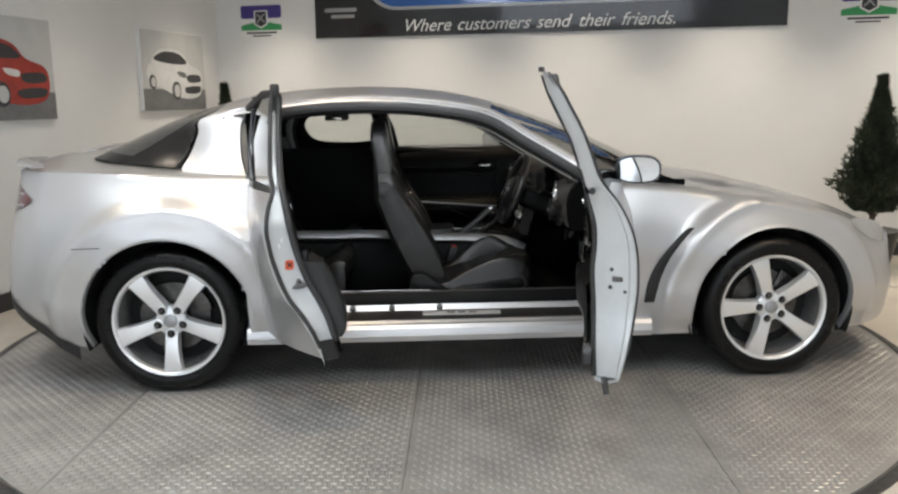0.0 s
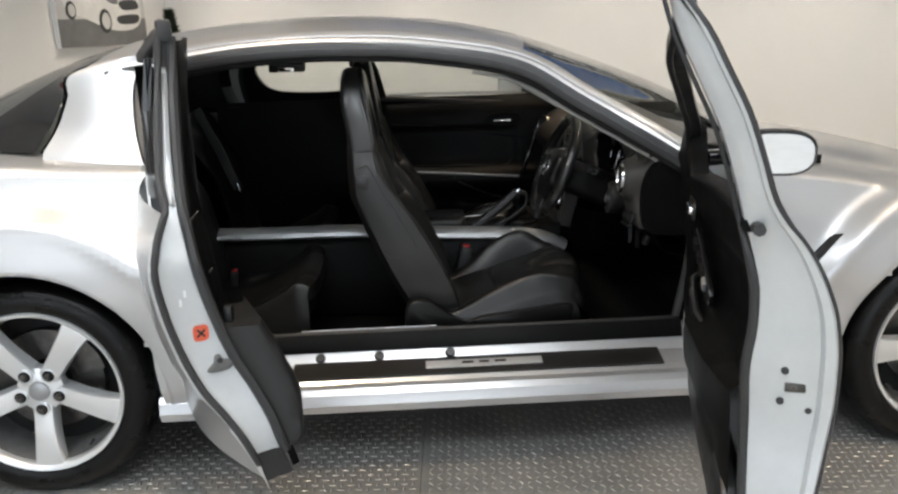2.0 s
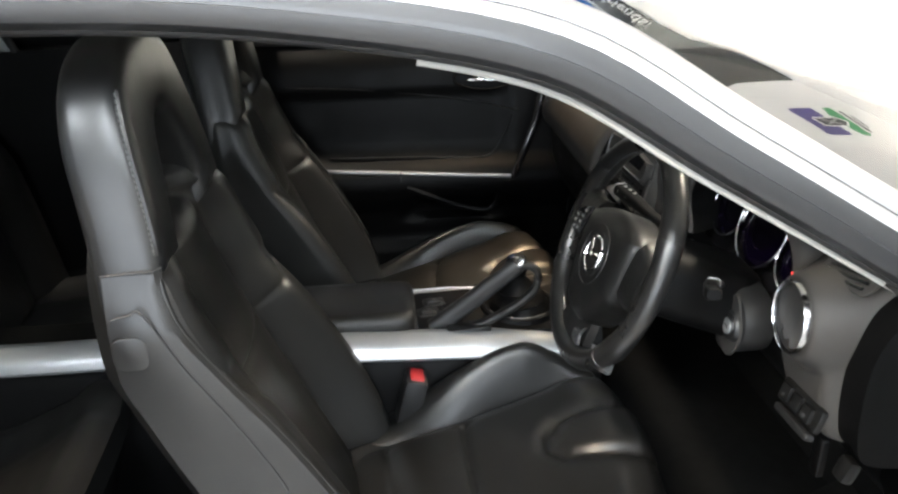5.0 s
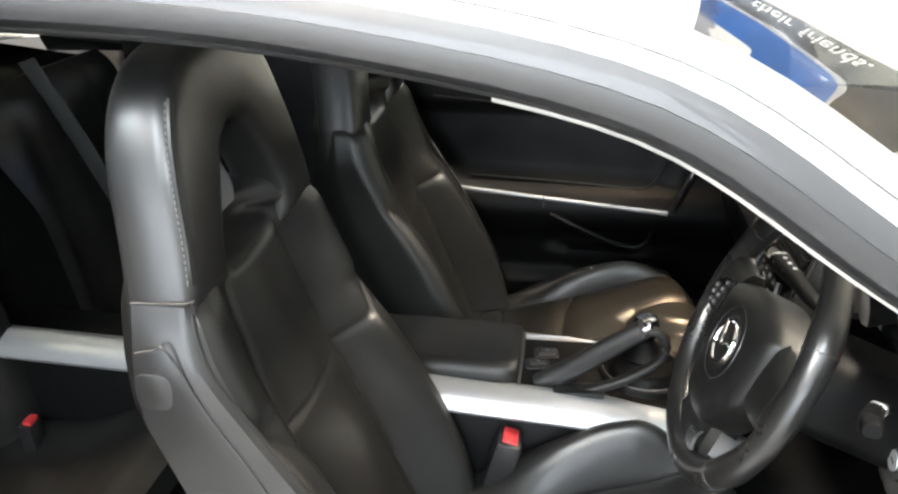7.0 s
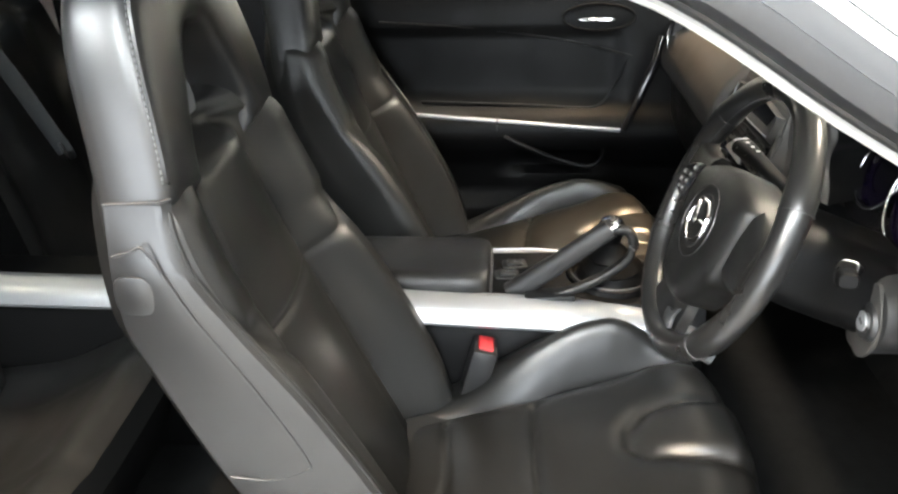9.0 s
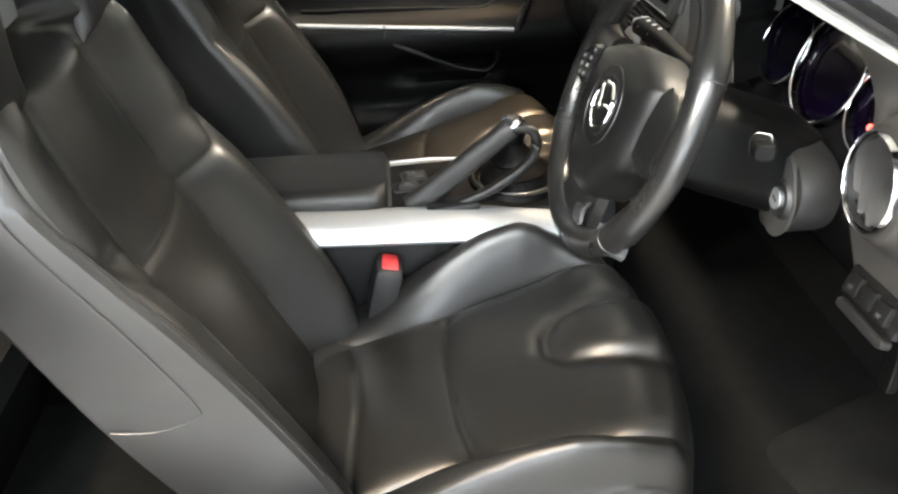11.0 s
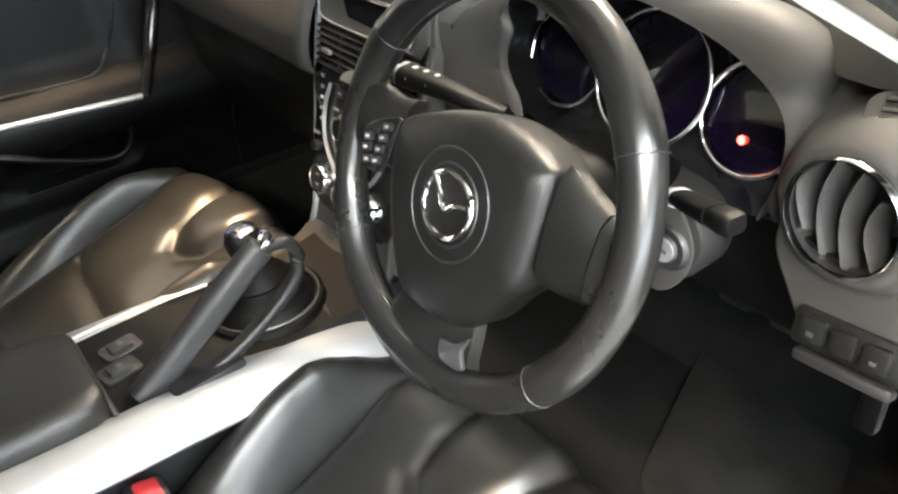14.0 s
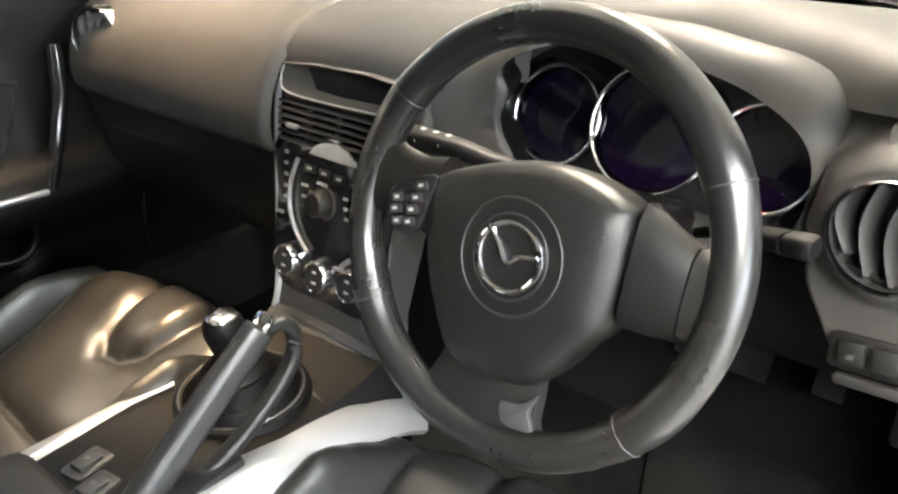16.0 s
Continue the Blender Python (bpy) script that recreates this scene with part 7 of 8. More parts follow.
# ---- centre stack ----
SN = Vector((-0.969, 0, 0.247))
SF = facing((0.325, 0, 0.69), SN)
stack = part("centre_dash_panel", prism([(-0.122, 0.205), (-0.130, 0.16), (-0.125, 0.095), (-0.104, -0.085), (-0.110, -0.135), (0.085, -0.135), (0.078, -0.085), (0.100, 0.095), (0.112, 0.16), (0.105, 0.205)], 0.05, SF @ pose(0, 0, -0.052), 0.003), M_DASH, dash, "centre stack with audio and climate controls")
for sgn, pts in ((-1, [(-0.1285, 0.17), (-0.124, 0.095), (-0.104, -0.08), (-0.112, -0.14)]), (1, [(0.110, 0.17), (0.100, 0.095), (0.078, -0.08), (0.086, -0.14)])):
    part("stack_edge", tube([SF @ Vector((u, v, 0.0)) for u, v in spline(pts, 5)], 0.0045, 8), M_SATIN if sgn < 0 else M_DASH, stack, "slim grey edge strip")
# display recess
outer = [(-0.123, 0.190), (-0.06, 0.196), (0.03, 0.198), (0.100, 0.194), (0.104, 0.17), (0.094, 0.151), (-0.02, 0.1475), (-0.112, 0.150), (-0.126, 0.17)]
rim_o = [(-0.112, 0.189), (-0.06, 0.1945), (0.03, 0.196), (0.090, 0.192), (0.094, 0.17), (0.086, 0.1555), (-0.02, 0.1525), (-0.104, 0.155), (-0.116, 0.17)]
recess = [(-0.076, 0.190), (-0.04, 0.1935), (0.03, 0.195), (0.066, 0.191), (0.062, 0.18), (0.051, 0.166), (-0.01, 0.164), (-0.058, 0.166), (-0.068, 0.18)]
rows = [[SF @ Vector((u, v, h)) for u, v in q] for q, h in ((outer, -0.004), (outer, 0.002), (rim_o, 0.009), ([(u * 0.97 - 0.0003, 0.1735 + (v - 0.1735) * 0.95) for u, v in rim_o], 0.008), (recess, 0.0008))]
part("display_surround", grid(rows, close_v=True), M_DASH, stack, "grey frame round the display recess", angle=30)
part("display_recess", prism(recess, 0.001, SF), M_GLOSS_BLACK, stack, "dark display recess")
part("display_line", tube([SF @ Vector(q) for q in spline([(-0.109, 0.187, 0.0095), (-0.1135, 0.172, 0.0095), (-0.102, 0.157, 0.0095), (-0.03, 0.1545, 0.0095), (0.084, 0.1575, 0.0095)], 5)], 0.0012, 6), M_SATIN, stack)
# air vents
part("vent_cavity", prism([(-0.118, 0.146), (0.096, 0.146), (0.092, 0.100), (-0.114, 0.100)], 0.001, SF @ pose(0, 0, 0.001)), M_GLOSS_BLACK, stack)
for k in range(6):
    v = 0.1455 - 0.009 * k
    part("vent_slat", box(0.212 - 0.001 * k, 0.0024, 0.010, 0.0008, SF @ pose(-0.011, v, 0.004, 18, 0, 0)), M_DASH, stack, "thin vent slat")
for u in (-0.062, -0.011, 0.045):
    part("vent_divider", box(0.010, 0.046, 0.004, 0.001, SF @ pose(u, 0.123, 0.003)), M_DASH_DARK, stack)
part("vent_tab", box(0.020, 0.006, 0.006, 0.002, SF @ pose(-0.085, 0.118, 0.011)), M_SATIN, stack, "bright vent tab")
# audio panel
audio = part("audio_panel", prism(spline([(-0.118, 0.097), (-0.05, 0.101), (-0.014, 0.122), (0.022, 0.101), (0.094, 0.097), (0.090, 0.03), (0.076, -0.078), (-0.014, -0.088), (-0.102, -0.078), (-0.112, 0.03)], 5, closed=True), 0.004, SF @ pose(0, 0, 0.0015), 0.002), M_GLOSS_BLACK, stack, "glossy black audio panel")
part("clock_oval", prism([(0.040 * math.cos(a), 0.022 * math.sin(a)) for a in np.linspace(0.12, math.pi - 0.12, 16)], 0.004, SF @ pose(-0.013, 0.088, 0.0056), 0.001), M_SATIN, audio, "bright half-oval clock window")
part("volume_knob", lathe([(0.0, 0.020), (0.013, 0.020), (0.0155, 0.017), (0.0165, 0.0)], 28, SF @ pose(-0.024, 0.036, 0.0055)), M_DASH_DARK, audio, "round volume knob")
part("knob_ring", lathe([(0.0165, 0.002), (0.0195, 0.003), (0.0205, 0.0)], 28, SF @ pose(-0.024, 0.036, 0.0055)), M_DASH, audio)
part("bright_arc", tube([SF @ Vector((u, v, 0.0085)) for u, v in spline([(-0.073, 0.080), (-0.083, 0.05), (-0.081, 0.015), (-0.066, -0.012), (-0.045, -0.031)], 5)], 0.0028, 8), M_SATIN, audio, "curved bright strip")
part("bright_arc", tube([SF @ Vector((u, v, 0.0085)) for u, v in spline([(0.045, 0.080), (0.055, 0.05), (0.053, 0.015), (0.038, -0.012), (0.017, -0.031)], 5)], 0.0028, 8), M_SATIN, audio, "curved bright strip")
for k in range(4):
    part("audio_key", box(0.022, 0.010, 0.003, 0.001, SF @ pose(-0.052 + 0.026 * k, 0.072 - 0.001 * k, 0.0065)), M_DASH_DARK, audio)
    part("key_mark", box(0.008, 0.003, 0.0008, 0, SF @ pose(-0.052 + 0.026 * k, 0.073 - 0.001 * k, 0.0086)), M_WHITE_PRINT, audio, smooth=False)
for k in range(5):
    part("key_mark", box(0.006, 0.004, 0.0008, 0, SF @ pose(-0.098 + 0.001 * k, 0.084 - 0.014 * k, 0.0062)), M_WHITE_PRINT, audio, smooth=False)
for k, (u, v, w) in enumerate(((-0.060, 0.050, 0.012), (-0.060, 0.036, 0.008), (-0.048, 0.044, 0.006), (-0.03, 0.058, 0.018), (0.012, 0.05, 0.008), (0.014, 0.038, 0.006), (0.016, 0.026, 0.006), (-0.104, 0.006, 0.014))):
    part("key_mark", box(w, 0.0035, 0.0008, 0, SF @ pose(u, v, 0.0062)), M_WHITE_PRINT, audio, smooth=False)
part("power_knob", lathe([(0, 0.008), (0.006, 0.008), (0.007, 0)], 16, SF @ pose(-0.098, -0.010, 0.0055)), M_DASH_DARK, audio)
for u, v in ((-0.077, -0.050), (-0.020, -0.056), (0.037, -0.050)):
    kn = part("climate_dial", lathe([(0.0165, 0.012), (0.019, 0.013), (0.0205, 0.010), (0.0215, 0.0)], 36, SF @ pose(u, v, 0.0055)), M_CHROME, audio, "climate dial with chrome ring")
    part("dial_face", lathe([(0, 0.011), (0.0165, 0.0115), (0.0168, 0.004)], 28, SF @ pose(u, v, 0.0055)), M_BLACK_TRIM, kn)
    for a in (-0.007, 0.007):
        part("dial_mark", box(0.007, 0.003, 0.0006, 0, SF @ pose(u, v + a, 0.0172)), M_WHITE_PRINT, kn, smooth=False)
part("dial_mark", box(0.018, 0.004, 0.001, 0, SF @ pose(0.010, -0.037, 0.0064, 0, 0, 10)), M_SATIN, audio, smooth=False)
# ramp from the stack to the console
rows = []
for v in np.linspace(0, 1, 10):
    c = Vector((0.296, 0, 0.572)).lerp(Vector((0.205, 0, 0.556)), v)
    c.z -= 0.012 * math.sin(math.pi * v)
    wl, wr = 0.112 - 0.010 * v, -0.088 - 0.004 * v
    rows.append([(c.x, wl + (wr - wl) * t, c.z + 0.006 * math.sin(math.pi * t)) for t in np.linspace(0, 1, 12)])
part("console_ramp", grid(rows), M_DASH, dash)
part("lighter_flap_line", tube([(0.285, y, 0.574 + 0.004 * math.sin(20 * y)) for y in np.linspace(-0.08, 0.05, 12)], 0.0016, 6), M_SEAL, dash)

# ---- centre console ----
rows = []
for x in stations(-0.42, 0.30, 0.04):
    zt = lerp_table([(-0.42, 0.54), (-0.10, 0.556), (0.10, 0.560), (0.22, 0.556), (0.30, 0.57)], x)
    rows.append([(x, -0.135, 0.25), (x, -0.125, 0.45), (x, -0.108, zt - 0.02), (x, -0.095, zt), (x, 0.0, zt + 0.003), (x, 0.082, zt), (x, 0.095, zt - 0.02), (x, 0.118, 0.45), (x, 0.13, 0.25)])
console = part("centre_console", grid(rows), M_CARD, car, "dark centre console with silver side bars", angle=35)
part("rear_tunnel", grid([[(x, -0.12, 0.25), (x, -0.105, 0.50), (x, -0.09, 0.535), (x, 0.09, 0.535), (x, 0.105, 0.50), (x, 0.12, 0.25)] for x in stations(-1.05, -0.40, 0.1)]), M_CARD, console)
BAR = [(-1.03, 0.577), (-0.75, 0.572), (-0.48, 0.570), (-0.14, 0.551), (0.08, 0.541), (0.20, 0.528), (0.27, 0.508), (0.315, 0.482)]
barp = spline(BAR, 5)
prof = [(0.036, 0.010), (0.030, 0.020), (0.010, 0.024), (-0.012, 0.018), (-0.025, 0.004), (-0.030, -0.008), (-0.026, -0.015), (0.0, -0.017), (0.03, -0.012)]
for s in (-1, 1):
    dz = 0.0 if s < 0 else -0.018
    bm = sweep([(x, -0.112, z + dz) for x, z in barp if s < 0 or x > -0.12], [(-a, b) for a, b in prof][::-1])
    part("silver_bar", mirrored(bm) if s > 0 else bm, M_SATIN, console, "long satin silver console bar", angle=50)
part("edge_strip", tube([(-0.075, 0.088, 0.561), (0.02, 0.086, 0.565), (0.115, 0.070, 0.566)], 0.0022, 8), M_SATIN, console, "thin bright edge strip")
# armrest lid
rings = []
for x, k in ((-0.36, 0.80), (-0.35, 0.93), (-0.32, 1.0), (-0.10, 1.0), (-0.075, 0.97), (-0.060, 0.88), (-0.055, 0.70)):
    rings.append([(x, -0.005 + a * k, 0.566 + (b if b > 0 else b) * (0.6 + 0.4 * k)) for a, b in rounded(0.170, 0.070, 0.026, 5)])
part("armrest", loft(rings), M_DASH_DARK, console, "padded black armrest", angle=60)
part("armrest_gap", tube([(-0.054, y, 0.568) for y in np.linspace(-0.085, 0.08, 6)], 0.003, 6), M_SEAL, console)
for k in range(2):
    at = pose(-0.026 + 0.014 * (1 - k), 0.030 - 0.038 * k, 0.5605, 0, 0, 8)
    rec = part("switch_recess", prism(rounded(0.044, 0.032, 0.006), 0.003, at, 0.001), M_BLACK_TRIM, console, "black switch surround")
    part("window_switch", box(0.028, 0.019, 0.008, 0.003, at @ pose(0, 0, 0.004, 0, 6, 0)), M_KNEE, rec, "dark window switch")
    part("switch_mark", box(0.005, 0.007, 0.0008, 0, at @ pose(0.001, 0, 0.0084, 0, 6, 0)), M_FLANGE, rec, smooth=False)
# gear lever
GC = Vector((0.156, -0.004, 0.566))
part("gear_ring", lathe([(0.062, -0.004), (0.066, 0.004), (0.070, 0.005), (0.076, 0.002), (0.078, -0.008)], 56, Matrix.Translation(GC)), M_CARD, console, "dark ring round the gear lever")
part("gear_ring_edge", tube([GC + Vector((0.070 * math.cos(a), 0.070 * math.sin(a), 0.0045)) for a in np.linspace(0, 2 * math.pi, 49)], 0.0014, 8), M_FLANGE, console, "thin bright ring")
part("gear_boot", lathe([(0.064, -0.004), (0.050, 0.012), (0.054, 0.016), (0.036, 0.030), (0.039, 0.035), (0.024, 0.050), (0.014, 0.062)], 28, Matrix.Translation(GC) @ pose(0, 0, 0, 0, -4, 0)), M_CARD, console, "black gear boot")
KM = Matrix.Translation((0.152, 0.002, 0.640))
knob = part("gear_knob", lathe([(0.009, -0.055), (0.011, -0.035), (0.0175, -0.014), (0.0225, 0.004), (0.0225, 0.014), (0.0205, 0.021), (0.0175, 0.0255)], 32, KM), M_CARD, console, "round black gear knob with metal cap")
part("knob_cap", lathe([(0.0185, 0.0235), (0.0165, 0.0275), (0.013, 0.0290), (0.0, 0.0305)], 28, KM), M_VENT_RING, knob, "bright metal cap")
part("shift_pattern", box(0.002, 0.012, 0.0006, 0, KM @ pose(0.0, 0, 0.0304)), M_SEAL, knob, smooth=False)
for y in (-0.006, 0.0, 0.006):
    part("shift_pattern", box(0.012, 0.0016, 0.0006, 0, KM @ pose(0.0, y, 0.0302)), M_SEAL, knob, smooth=False)
# handbrake with its open loop
hb = part("handbrake", sweep(spline([(-0.02, -0.062, 0.556), (0.035, -0.068, 0.600), (0.09, -0.078, 0.650), (0.138, -0.088, 0.694)], 5), [(-a, b) for a, b in rounded(0.026, 0.032, 0.010)], scales=[1.15 - 0.2 * i / 15 for i in range(16)]), M_LEATHER_SIDE, console, "dark handbrake lever with open loop")
part("handbrake_button", box(0.020, 0.021, 0.011, 0.005, pose(0.1425, -0.0885, 0.699, 0, -38, 0)), M_CHROME, hb, "chrome handbrake button")
part("loop_arm", sweep(spline([(0.140, -0.089, 0.692), (0.163, -0.091, 0.690), (0.174, -0.092, 0.672), (0.168, -0.090, 0.640), (0.13, -0.088, 0.605), (0.075, -0.086, 0.575), (0.03, -0.08, 0.560)], 5), rounded(0.018, 0.014, 0.005)), M_DASH_DARK, hb, "slim lower loop")
part("handbrake_base", box(0.085, 0.036, 0.022, 0.007, pose(0.045, -0.085, 0.562, 0, -4, 0)), M_DASH_DARK, hb)
# seat belt buckle beside the driver
bk = part("belt_buckle", box(0.044, 0.058, 0.12, 0.012, pose(-0.074, -0.147, 0.450, 0, 14, 0)), M_BLACK_TRIM, car, "black seat belt buckle with red button")
part("buckle_button", box(0.026, 0.040, 0.010, 0.004, pose(-0.060, -0.147, 0.506, 0, 14, 0)), M_RED, bk, "red release button")
bk = part("belt_buckle", box(0.03, 0.045, 0.10, 0.010, pose(-0.15, 0.145, 0.455, 0, 14, 0)), M_BLACK_TRIM, car, "black seat belt buckle")
part("buckle_tongue", box(0.02, 0.03, 0.03, 0.004, pose(-0.14, 0.145, 0.505)), M_CHROME, bk)

# ---- steering ----
WN = Vector((-math.cos(radians(21.5)), 0, math.sin(radians(21.5))))
WC = Vector((0.232, -0.333, 0.829))
WF = facing(WC, WN)
ring = [WF @ Vector((0.1695 * math.cos(a), 0.1695 * math.sin(a), 0)) for a in np.linspace(0, 2 * math.pi, 96, endpoint=False)]
rp = []
for i, p in enumerate(ring):
    a = math.degrees(2 * math.pi * i / 96) % 180
    grip = 1.0 + 0.10 * math.exp(-((a - 32) / 9) ** 2) + 0.10 * math.exp(-((a - 148) / 9) ** 2)
    rp.append(grip)
wheel_rim = part("steering_wheel", sweep(ring, circle(0.0165, 16), up=tuple(WN), closed=True, scales=rp), M_WHEEL, car, "three-spoke black leather steering wheel")
for a in (28, 147, 215, 318):
    t = radians(a)
    c = Vector((0.1695 * math.cos(t), 0.1695 * math.sin(t), 0))
    e = Vector((math.cos(t), math.sin(t), 0))
    part("rim_seam", tube([WF @ (c + e * (0.0172 * rp[int(a / 360 * 96)] * math.cos(q)) + Vector((0, 0, 0.0172 * rp[int(a / 360 * 96)] * math.sin(q)))) for q in np.linspace(0, 2 * math.pi, 19)], 0.0007, 5, up=(0.3, 0.5, 0.8)), M_SEAL, wheel_rim)
stitch = []
for i in range(150):
    t = radians(95 + 175 * i / 150)
    stitch.append(box(0.0012, 0.004, 0.0012, 0, WF @ pose(0.1535 * math.cos(t), 0.1535 * math.sin(t), 0.0035, 0, 0, math.degrees(t) + 70)))
part("rim_stitching", join(*stitch), M_SEAL, wheel_rim, "stitching inside the rim", smooth=False)["kind"] = "stuff"
BOSS = [(-0.090, 0.024), (-0.077, 0.038), (-0.028, 0.057), (0.018, 0.066), (0.060, 0.061), (0.086, 0.051), (0.095, 0.040), (0.0965, 0.002), (0.0945, -0.027), (0.090, -0.049), (0.074, -0.070), (0.058, -0.094), (0.040, -0.110), (0.0, -0.117), (-0.036, -0.112), (-0.052, -0.094), (-0.075, -0.053), (-0.087, -0.014)]
bo = spline(BOSS, 4, closed=True)


def boss_ring(k, h):
    return [WF @ Vector((0.0 + (u - 0.0) * k, (v + 0.01) * k - 0.01, h)) for u, v in bo]


part("airbag_boss", loft([boss_ring(0.97, -0.035), boss_ring(1.0, 0.0), boss_ring(0.985, 0.010), boss_ring(0.93, 0.018), boss_ring(0.80, 0.0235), boss_ring(0.55, 0.027), boss_ring(0.25, 0.028), boss_ring(0.05, 0.0282)]), M_DASH_DARK, wheel_rim, "domed black airbag cover", angle=60)
for r in (0.046, 0.0335):
    part("boss_circle", tube([WF @ Vector((0.010 + r * math.cos(a), -0.011 + r * math.sin(a), 0.0268 + 0.001)) for a in np.linspace(0, 2 * math.pi, 49)], 0.0012, 6, up=tuple(WN)), M_BLACK_TRIM, wheel_rim)
part("emblem_ring", tube([WF @ Vector((0.010 + 0.0285 * math.cos(a), -0.011 + 0.0265 * math.sin(a), 0.0290)) for a in np.linspace(0, 2 * math.pi, 49)], 0.0026, 8, up=tuple(WN)), M_CHROME, wheel_rim, "chrome emblem ring")
part("emblem_bar", tube([WF @ Vector(p) for p in spline([(-0.012, 0.009, 0.0295), (0.000, -0.003, 0.030), (0.010, -0.015, 0.0305), (0.020, -0.008, 0.030), (0.034, -0.005, 0.0295)], 4)], 0.0024, 8, up=tuple(WN)), M_CHROME, wheel_rim)


def spoke(secs, mat, name, lab=""):
    rr = []
    for (u, v), (du, dv), half, h, th in secs:
        n = Vector((-dv, du)).normalized()
        rr.append([WF @ Vector((u + n.x * half * a, v + n.y * half * a, h + b * th)) for a, b in ((-1, -1), (-1, 0.2), (-0.75, 0.85), (-0.2, 1), (0.2, 1), (0.75, 0.85), (1, 0.2), (1, -1))])
    return part(name, loft(rr), mat, wheel_rim, lab, angle=50)


for s in (-1,):
    spoke([((s * 0.085, 0.012), (s, 0), 0.036, 0.000, 0.012), ((s * 0.115, 0.012), (s, 0.0), 0.030, 0.000, 0.011), ((s * 0.145, 0.016), (s, 0.05), 0.030, 0.0, 0.011), ((s * 0.168, 0.020), (s, 0.1), 0.042, 0.0, 0.010)], M_DASH_DARK, "spoke", "black side spoke")
spoke([((-0.002, -0.095), (0, -1), 0.046, -0.004, 0.012), ((-0.004, -0.118), (0, -1), 0.050, -0.005, 0.012), ((-0.010, -0.142), (0, -1), 0.056, -0.006, 0.012), ((-0.016, -0.163), (0, -1), 0.074, -0.006, 0.010)], M_WHEEL, "lower_spoke", "black lower spoke")
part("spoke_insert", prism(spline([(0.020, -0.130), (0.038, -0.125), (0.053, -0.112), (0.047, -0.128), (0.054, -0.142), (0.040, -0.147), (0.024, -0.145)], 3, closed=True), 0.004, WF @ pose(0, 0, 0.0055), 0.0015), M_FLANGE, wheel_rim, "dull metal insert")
spoke([((0.1425, -0.0015), (1, 0), 0.0345, -0.003, 0.012), ((0.152, -0.005), (1, 0), 0.034, -0.004, 0.012), ((0.164, -0.008), (1, 0), 0.040, -0.006, 0.012)], M_WHEEL, "spoke", "black side spoke")
# right hand spoke cover and the keys on the left one
spoke([((0.0990, 0.0085), (1, 0), 0.0465, 0.0015, 0.012), ((0.108, 0.0062), (1, 0), 0.0440, 0.0012, 0.012), ((0.120, 0.0025), (1, 0), 0.0405, 0.0, 0.012), ((0.131, 0.0005), (1, 0), 0.0372, -0.0012, 0.012), ((0.1408, -0.0015), (1, 0), 0.0345, -0.003, 0.012)], M_DASH_DARK, "spoke_cover", "satin black spoke cover")
kp = part("key_panel", prism(spline([(-0.079, 0.031), (-0.100, 0.027), (-0.122, 0.013), (-0.124, -0.006), (-0.113, -0.022), (-0.092, -0.020), (-0.084, 0.002)], 4, closed=True), 0.003, WF @ pose(0, 0, 0.0115, 0, 5, 0), 0.0012), M_GLOSS_BLACK, wheel_rim, "glossy black key panel")
for u, v in ((-0.114, 0.006), (-0.114, -0.004), (-0.110, -0.014), (-0.092, 0.021), (-0.095, 0.010), (-0.097, -0.001), (-0.098, -0.012)):
    part("wheel_key", box(0.011, 0.0075, 0.003, 0.001, WF @ pose(u, v, 0.0150 - 0.0875 * u, 0, 5, 18)), M_KNEE, kp)
    part("key_mark", box(0.0046, 0.0026, 0.0006, 0, WF @ pose(u, v, 0.0168 - 0.0875 * u, 0, 5, 18)), M_WHITE_PRINT, kp, smooth=False)
# column, stalks, lock
part("steering_column", loft([[WF @ Vector((a * k, b * k - 0.012, h)) for a, b in rounded(0.15, 0.115, 0.04, 6)] for h, k in ((-0.045, 0.80), (-0.06, 0.92), (-0.12, 0.96), (-0.22, 0.95))]), M_CARD, car, "black steering column shroud")
lo = [(-0.365, 0.775), (-0.395, 0.785), (-0.430, 0.775), (-0.447, 0.748), (-0.442, 0.715), (-0.42, 0.690), (-0.385, 0.67), (-0.355, 0.68)]
part("lock_cover", prism([(-p[0], p[1]) for p in spline(lo, 4, closed=True)], 0.046, facing((0.446, 0, 0), (-1, 0, 0)), 0.012), M_KNEE, car, "black lower column cover")
lp = [(-0.005, 0.050), (0.014, 0.036), (0.026, 0.008), (0.021, -0.022), (0.008, -0.044), (-0.010, -0.056), (-0.032, -0.050), (-0.042, -0.020), (-0.030, 0.020)]
part("lock_plate", prism(spline([(0.413 + a, 0.731 + b) for a, b in lp], 4, closed=True), 0.005, facing((0.4035, 0, 0), (-1, 0, 0)), 0.002), M_DASH, car, "grey plate round the lock")
lock = part("ignition_lock", lathe([(0.006, 0.006), (0.012, 0.007), (0.014, 0.003), (0.021, 0.004), (0.024, 0.0), (0.025, -0.006)], 28, facing((0.397, -0.413, 0.731), (-1, 0.0, 0.08))), M_BLACK_TRIM, car, "round ignition lock")
part("key_slot_face", lathe([(0, 0.0078), (0.012, 0.0078), (0.013, 0.004)], 20, facing((0.397, -0.413, 0.731), (-1, 0.0, 0.08))), M_SATIN, lock, "bright lock face")
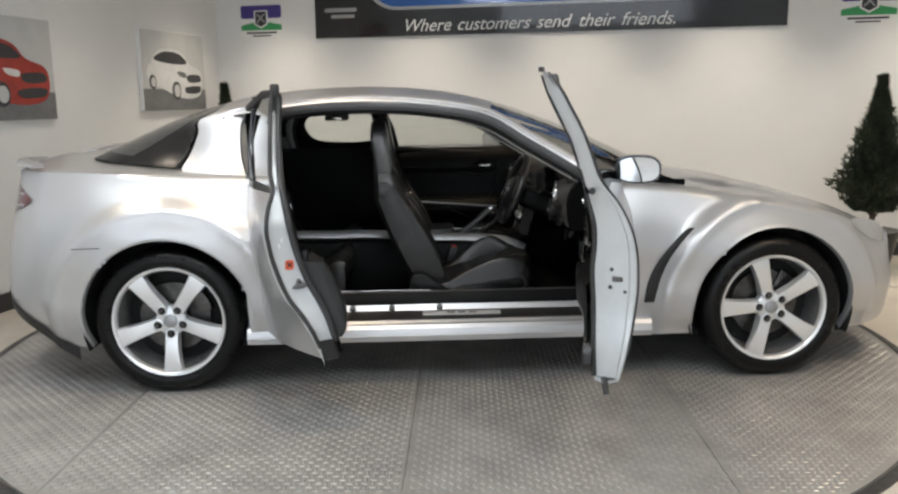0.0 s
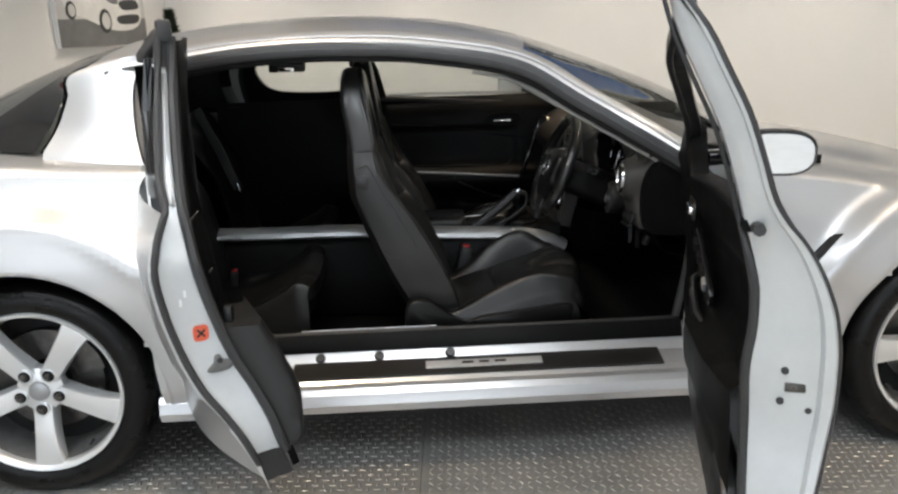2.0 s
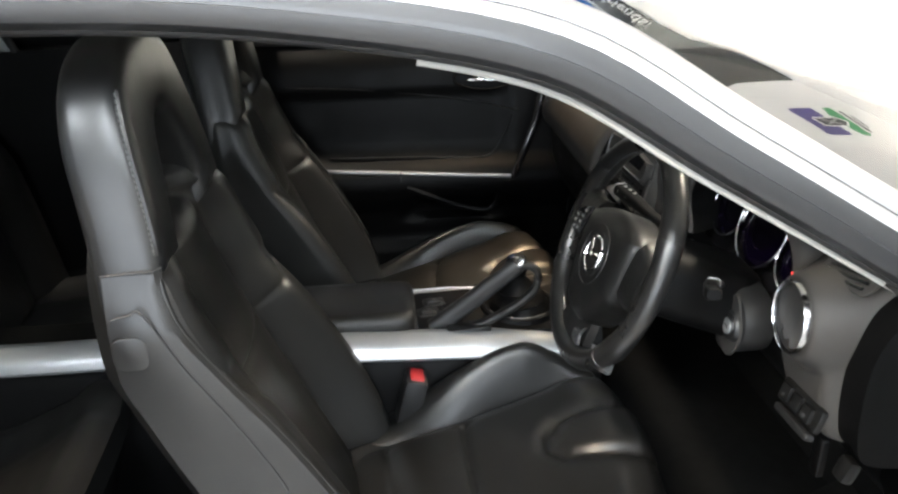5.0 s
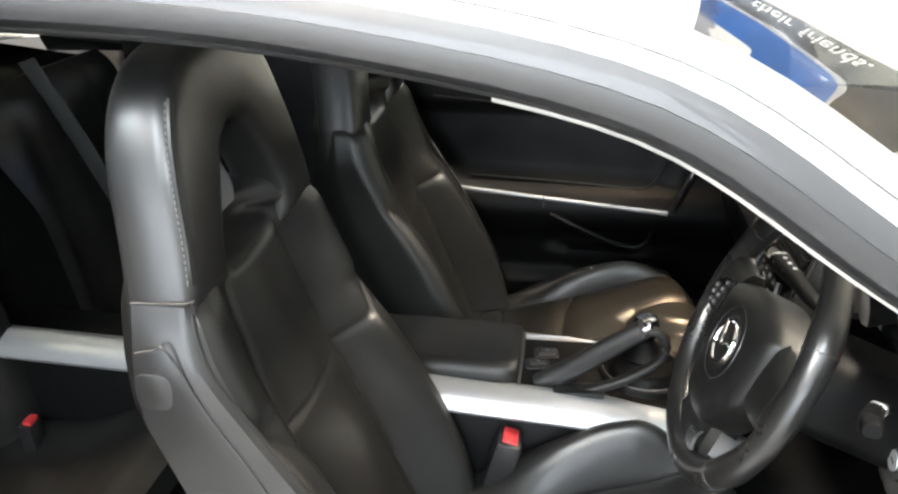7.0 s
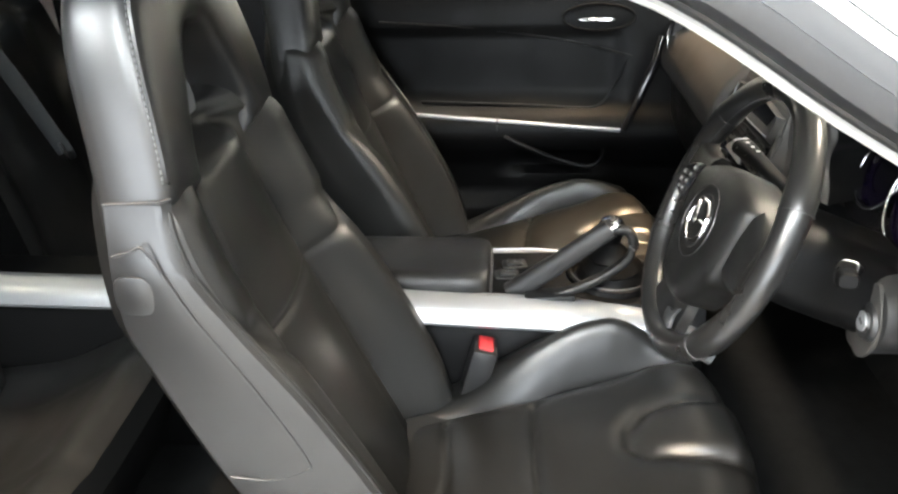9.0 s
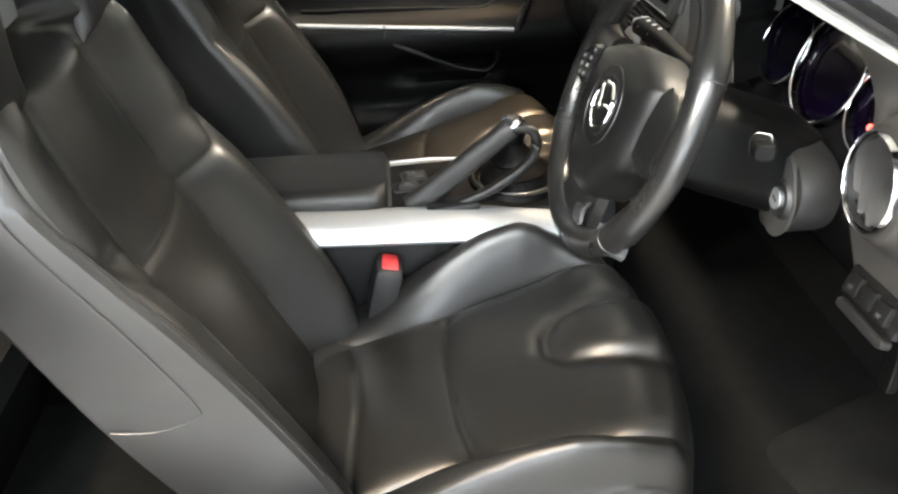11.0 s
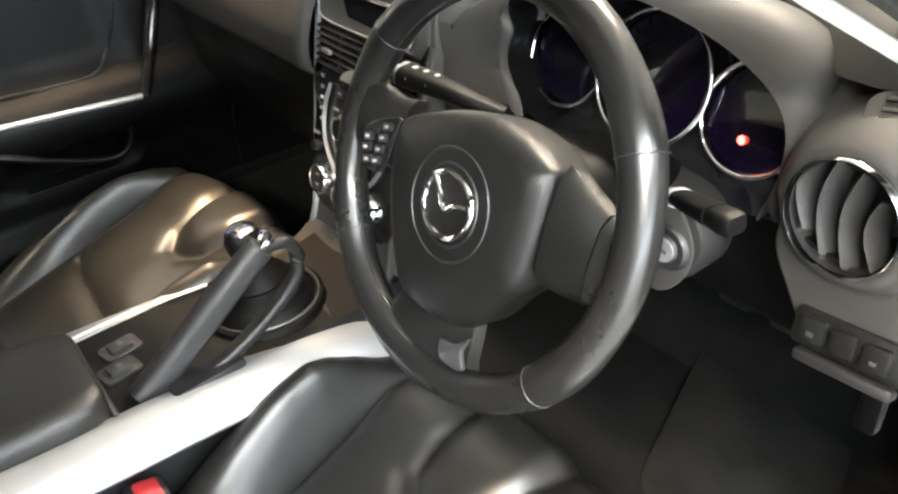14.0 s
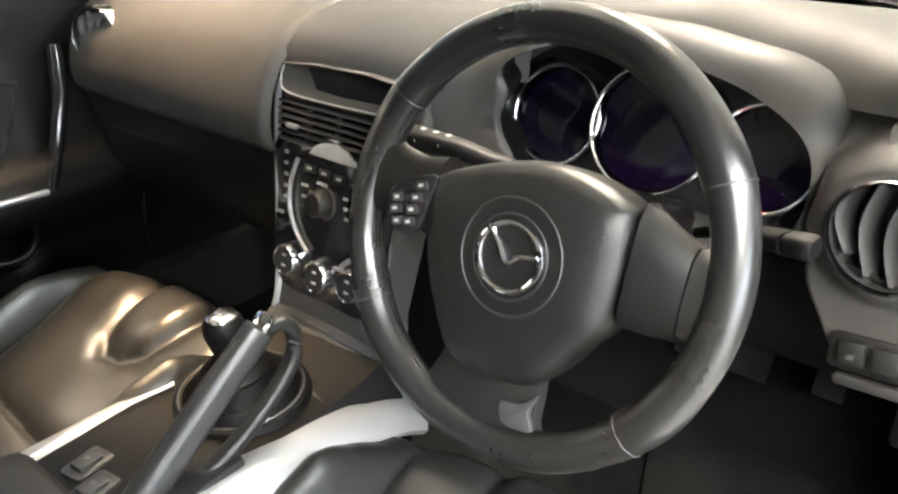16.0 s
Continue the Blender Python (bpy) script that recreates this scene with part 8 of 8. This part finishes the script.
part("key_slot", box(0.003, 0.010, 0.001, 0, facing((0.397, -0.413, 0.731), (-1, 0.0, 0.08)) @ pose(0, 0, 0.0078, 0, 0, 70)), M_SEAL, lock, smooth=False)


def stalk(pts, r, name, lab):
    return part(name, sweep(spline(pts, 4), rounded(r * 2.4, r * 1.7, r * 0.7), scales=[0.7 + 0.5 * i / (4 * (len(pts) - 1)) for i in range(4 * (len(pts) - 1) + 1)]), M_CARD, car, lab)


ls = stalk([(0.338, -0.258, 0.834), (0.324, -0.235, 0.842), (0.312, -0.205, 0.851), (0.305, -0.180, 0.8545), (0.301, -0.153, 0.8555)], 0.0105, "lamp_stalk", "black lamp stalk with white symbols")
part("stalk_tip", sweep([(0.302, -0.156, 0.8555), (0.300, -0.146, 0.856), (0.2995, -0.143, 0.856)], rounded(0.026, 0.020, 0.006), scales=[1.0, 0.97, 0.8]), M_SATIN, ls, "bright stalk end")
for k in range(3):
    part("stalk_mark", box(0.0008, 0.0055, 0.0040, 0, pose(0.2895 + 0.003 * k, -0.166 - 0.012 * k, 0.858 - 0.001 * k, 0, 0, -8)), M_WHITE_PRINT, ls, smooth=False)
    part("stalk_mark", box(0.0050, 0.0050, 0.0008, 0, pose(0.303 + 0.004 * k, -0.168 - 0.012 * k, 0.8668 - 0.002 * k, 0, 0, -8)), M_WHITE_PRINT, ls, smooth=False)
for k in range(4):
    part("stalk_mark", box(0.0008, 0.0030, 0.0030, 0, pose(0.3035 + 0.004 * k, -0.209 - 0.006 * k, 0.853 - 0.0018 * k, 0, 0, -18)), M_WHITE_PRINT, ls, smooth=False)
ws = stalk([(0.365, -0.425, 0.808), (0.348, -0.446, 0.822), (0.328, -0.476, 0.837), (0.311, -0.512, 0.848)], 0.0078, "wiper_stalk", "black wiper stalk")
part("stalk_collar", sweep([(0.340, -0.457, 0.828), (0.335, -0.465, 0.832)], rounded(0.0185, 0.0145, 0.005)), M_SATIN, ws, "dull metal collar")
part("stalk_tip", sweep([(0.3105, -0.513, 0.8485), (0.307, -0.524, 0.8505), (0.306, -0.530, 0.8513), (0.3055, -0.533, 0.8517)], rounded(0.022, 0.0170, 0.006), scales=[0.9, 1.0, 0.98, 0.8]), M_CARD, ws, "black stalk end")
# pedals
for y, x, w in ((-0.27, 0.80, 0.055), (-0.36, 0.80, 0.06), (-0.47, 0.82, 0.045)):
    pd = part("pedal", box(0.014, w, 0.07, 0.005, pose(x, y, 0.40, 0, 30, 0)), M_DARK, car, "black pedal")
    part("pedal_arm", tube([(x + 0.005, y, 0.42), (x + 0.06, y, 0.55), (x + 0.07, y, 0.70)], 0.009, 8, up=(0, 1, 0)), M_DARK, pd)
part("bonnet_lever", prism(rounded(0.020, 0.062, 0.006), 0.010, facing((0.45, -0.604, 0.640), (-1, 0, 0)), 0.003), M_CARD, car, "black bonnet release lever")
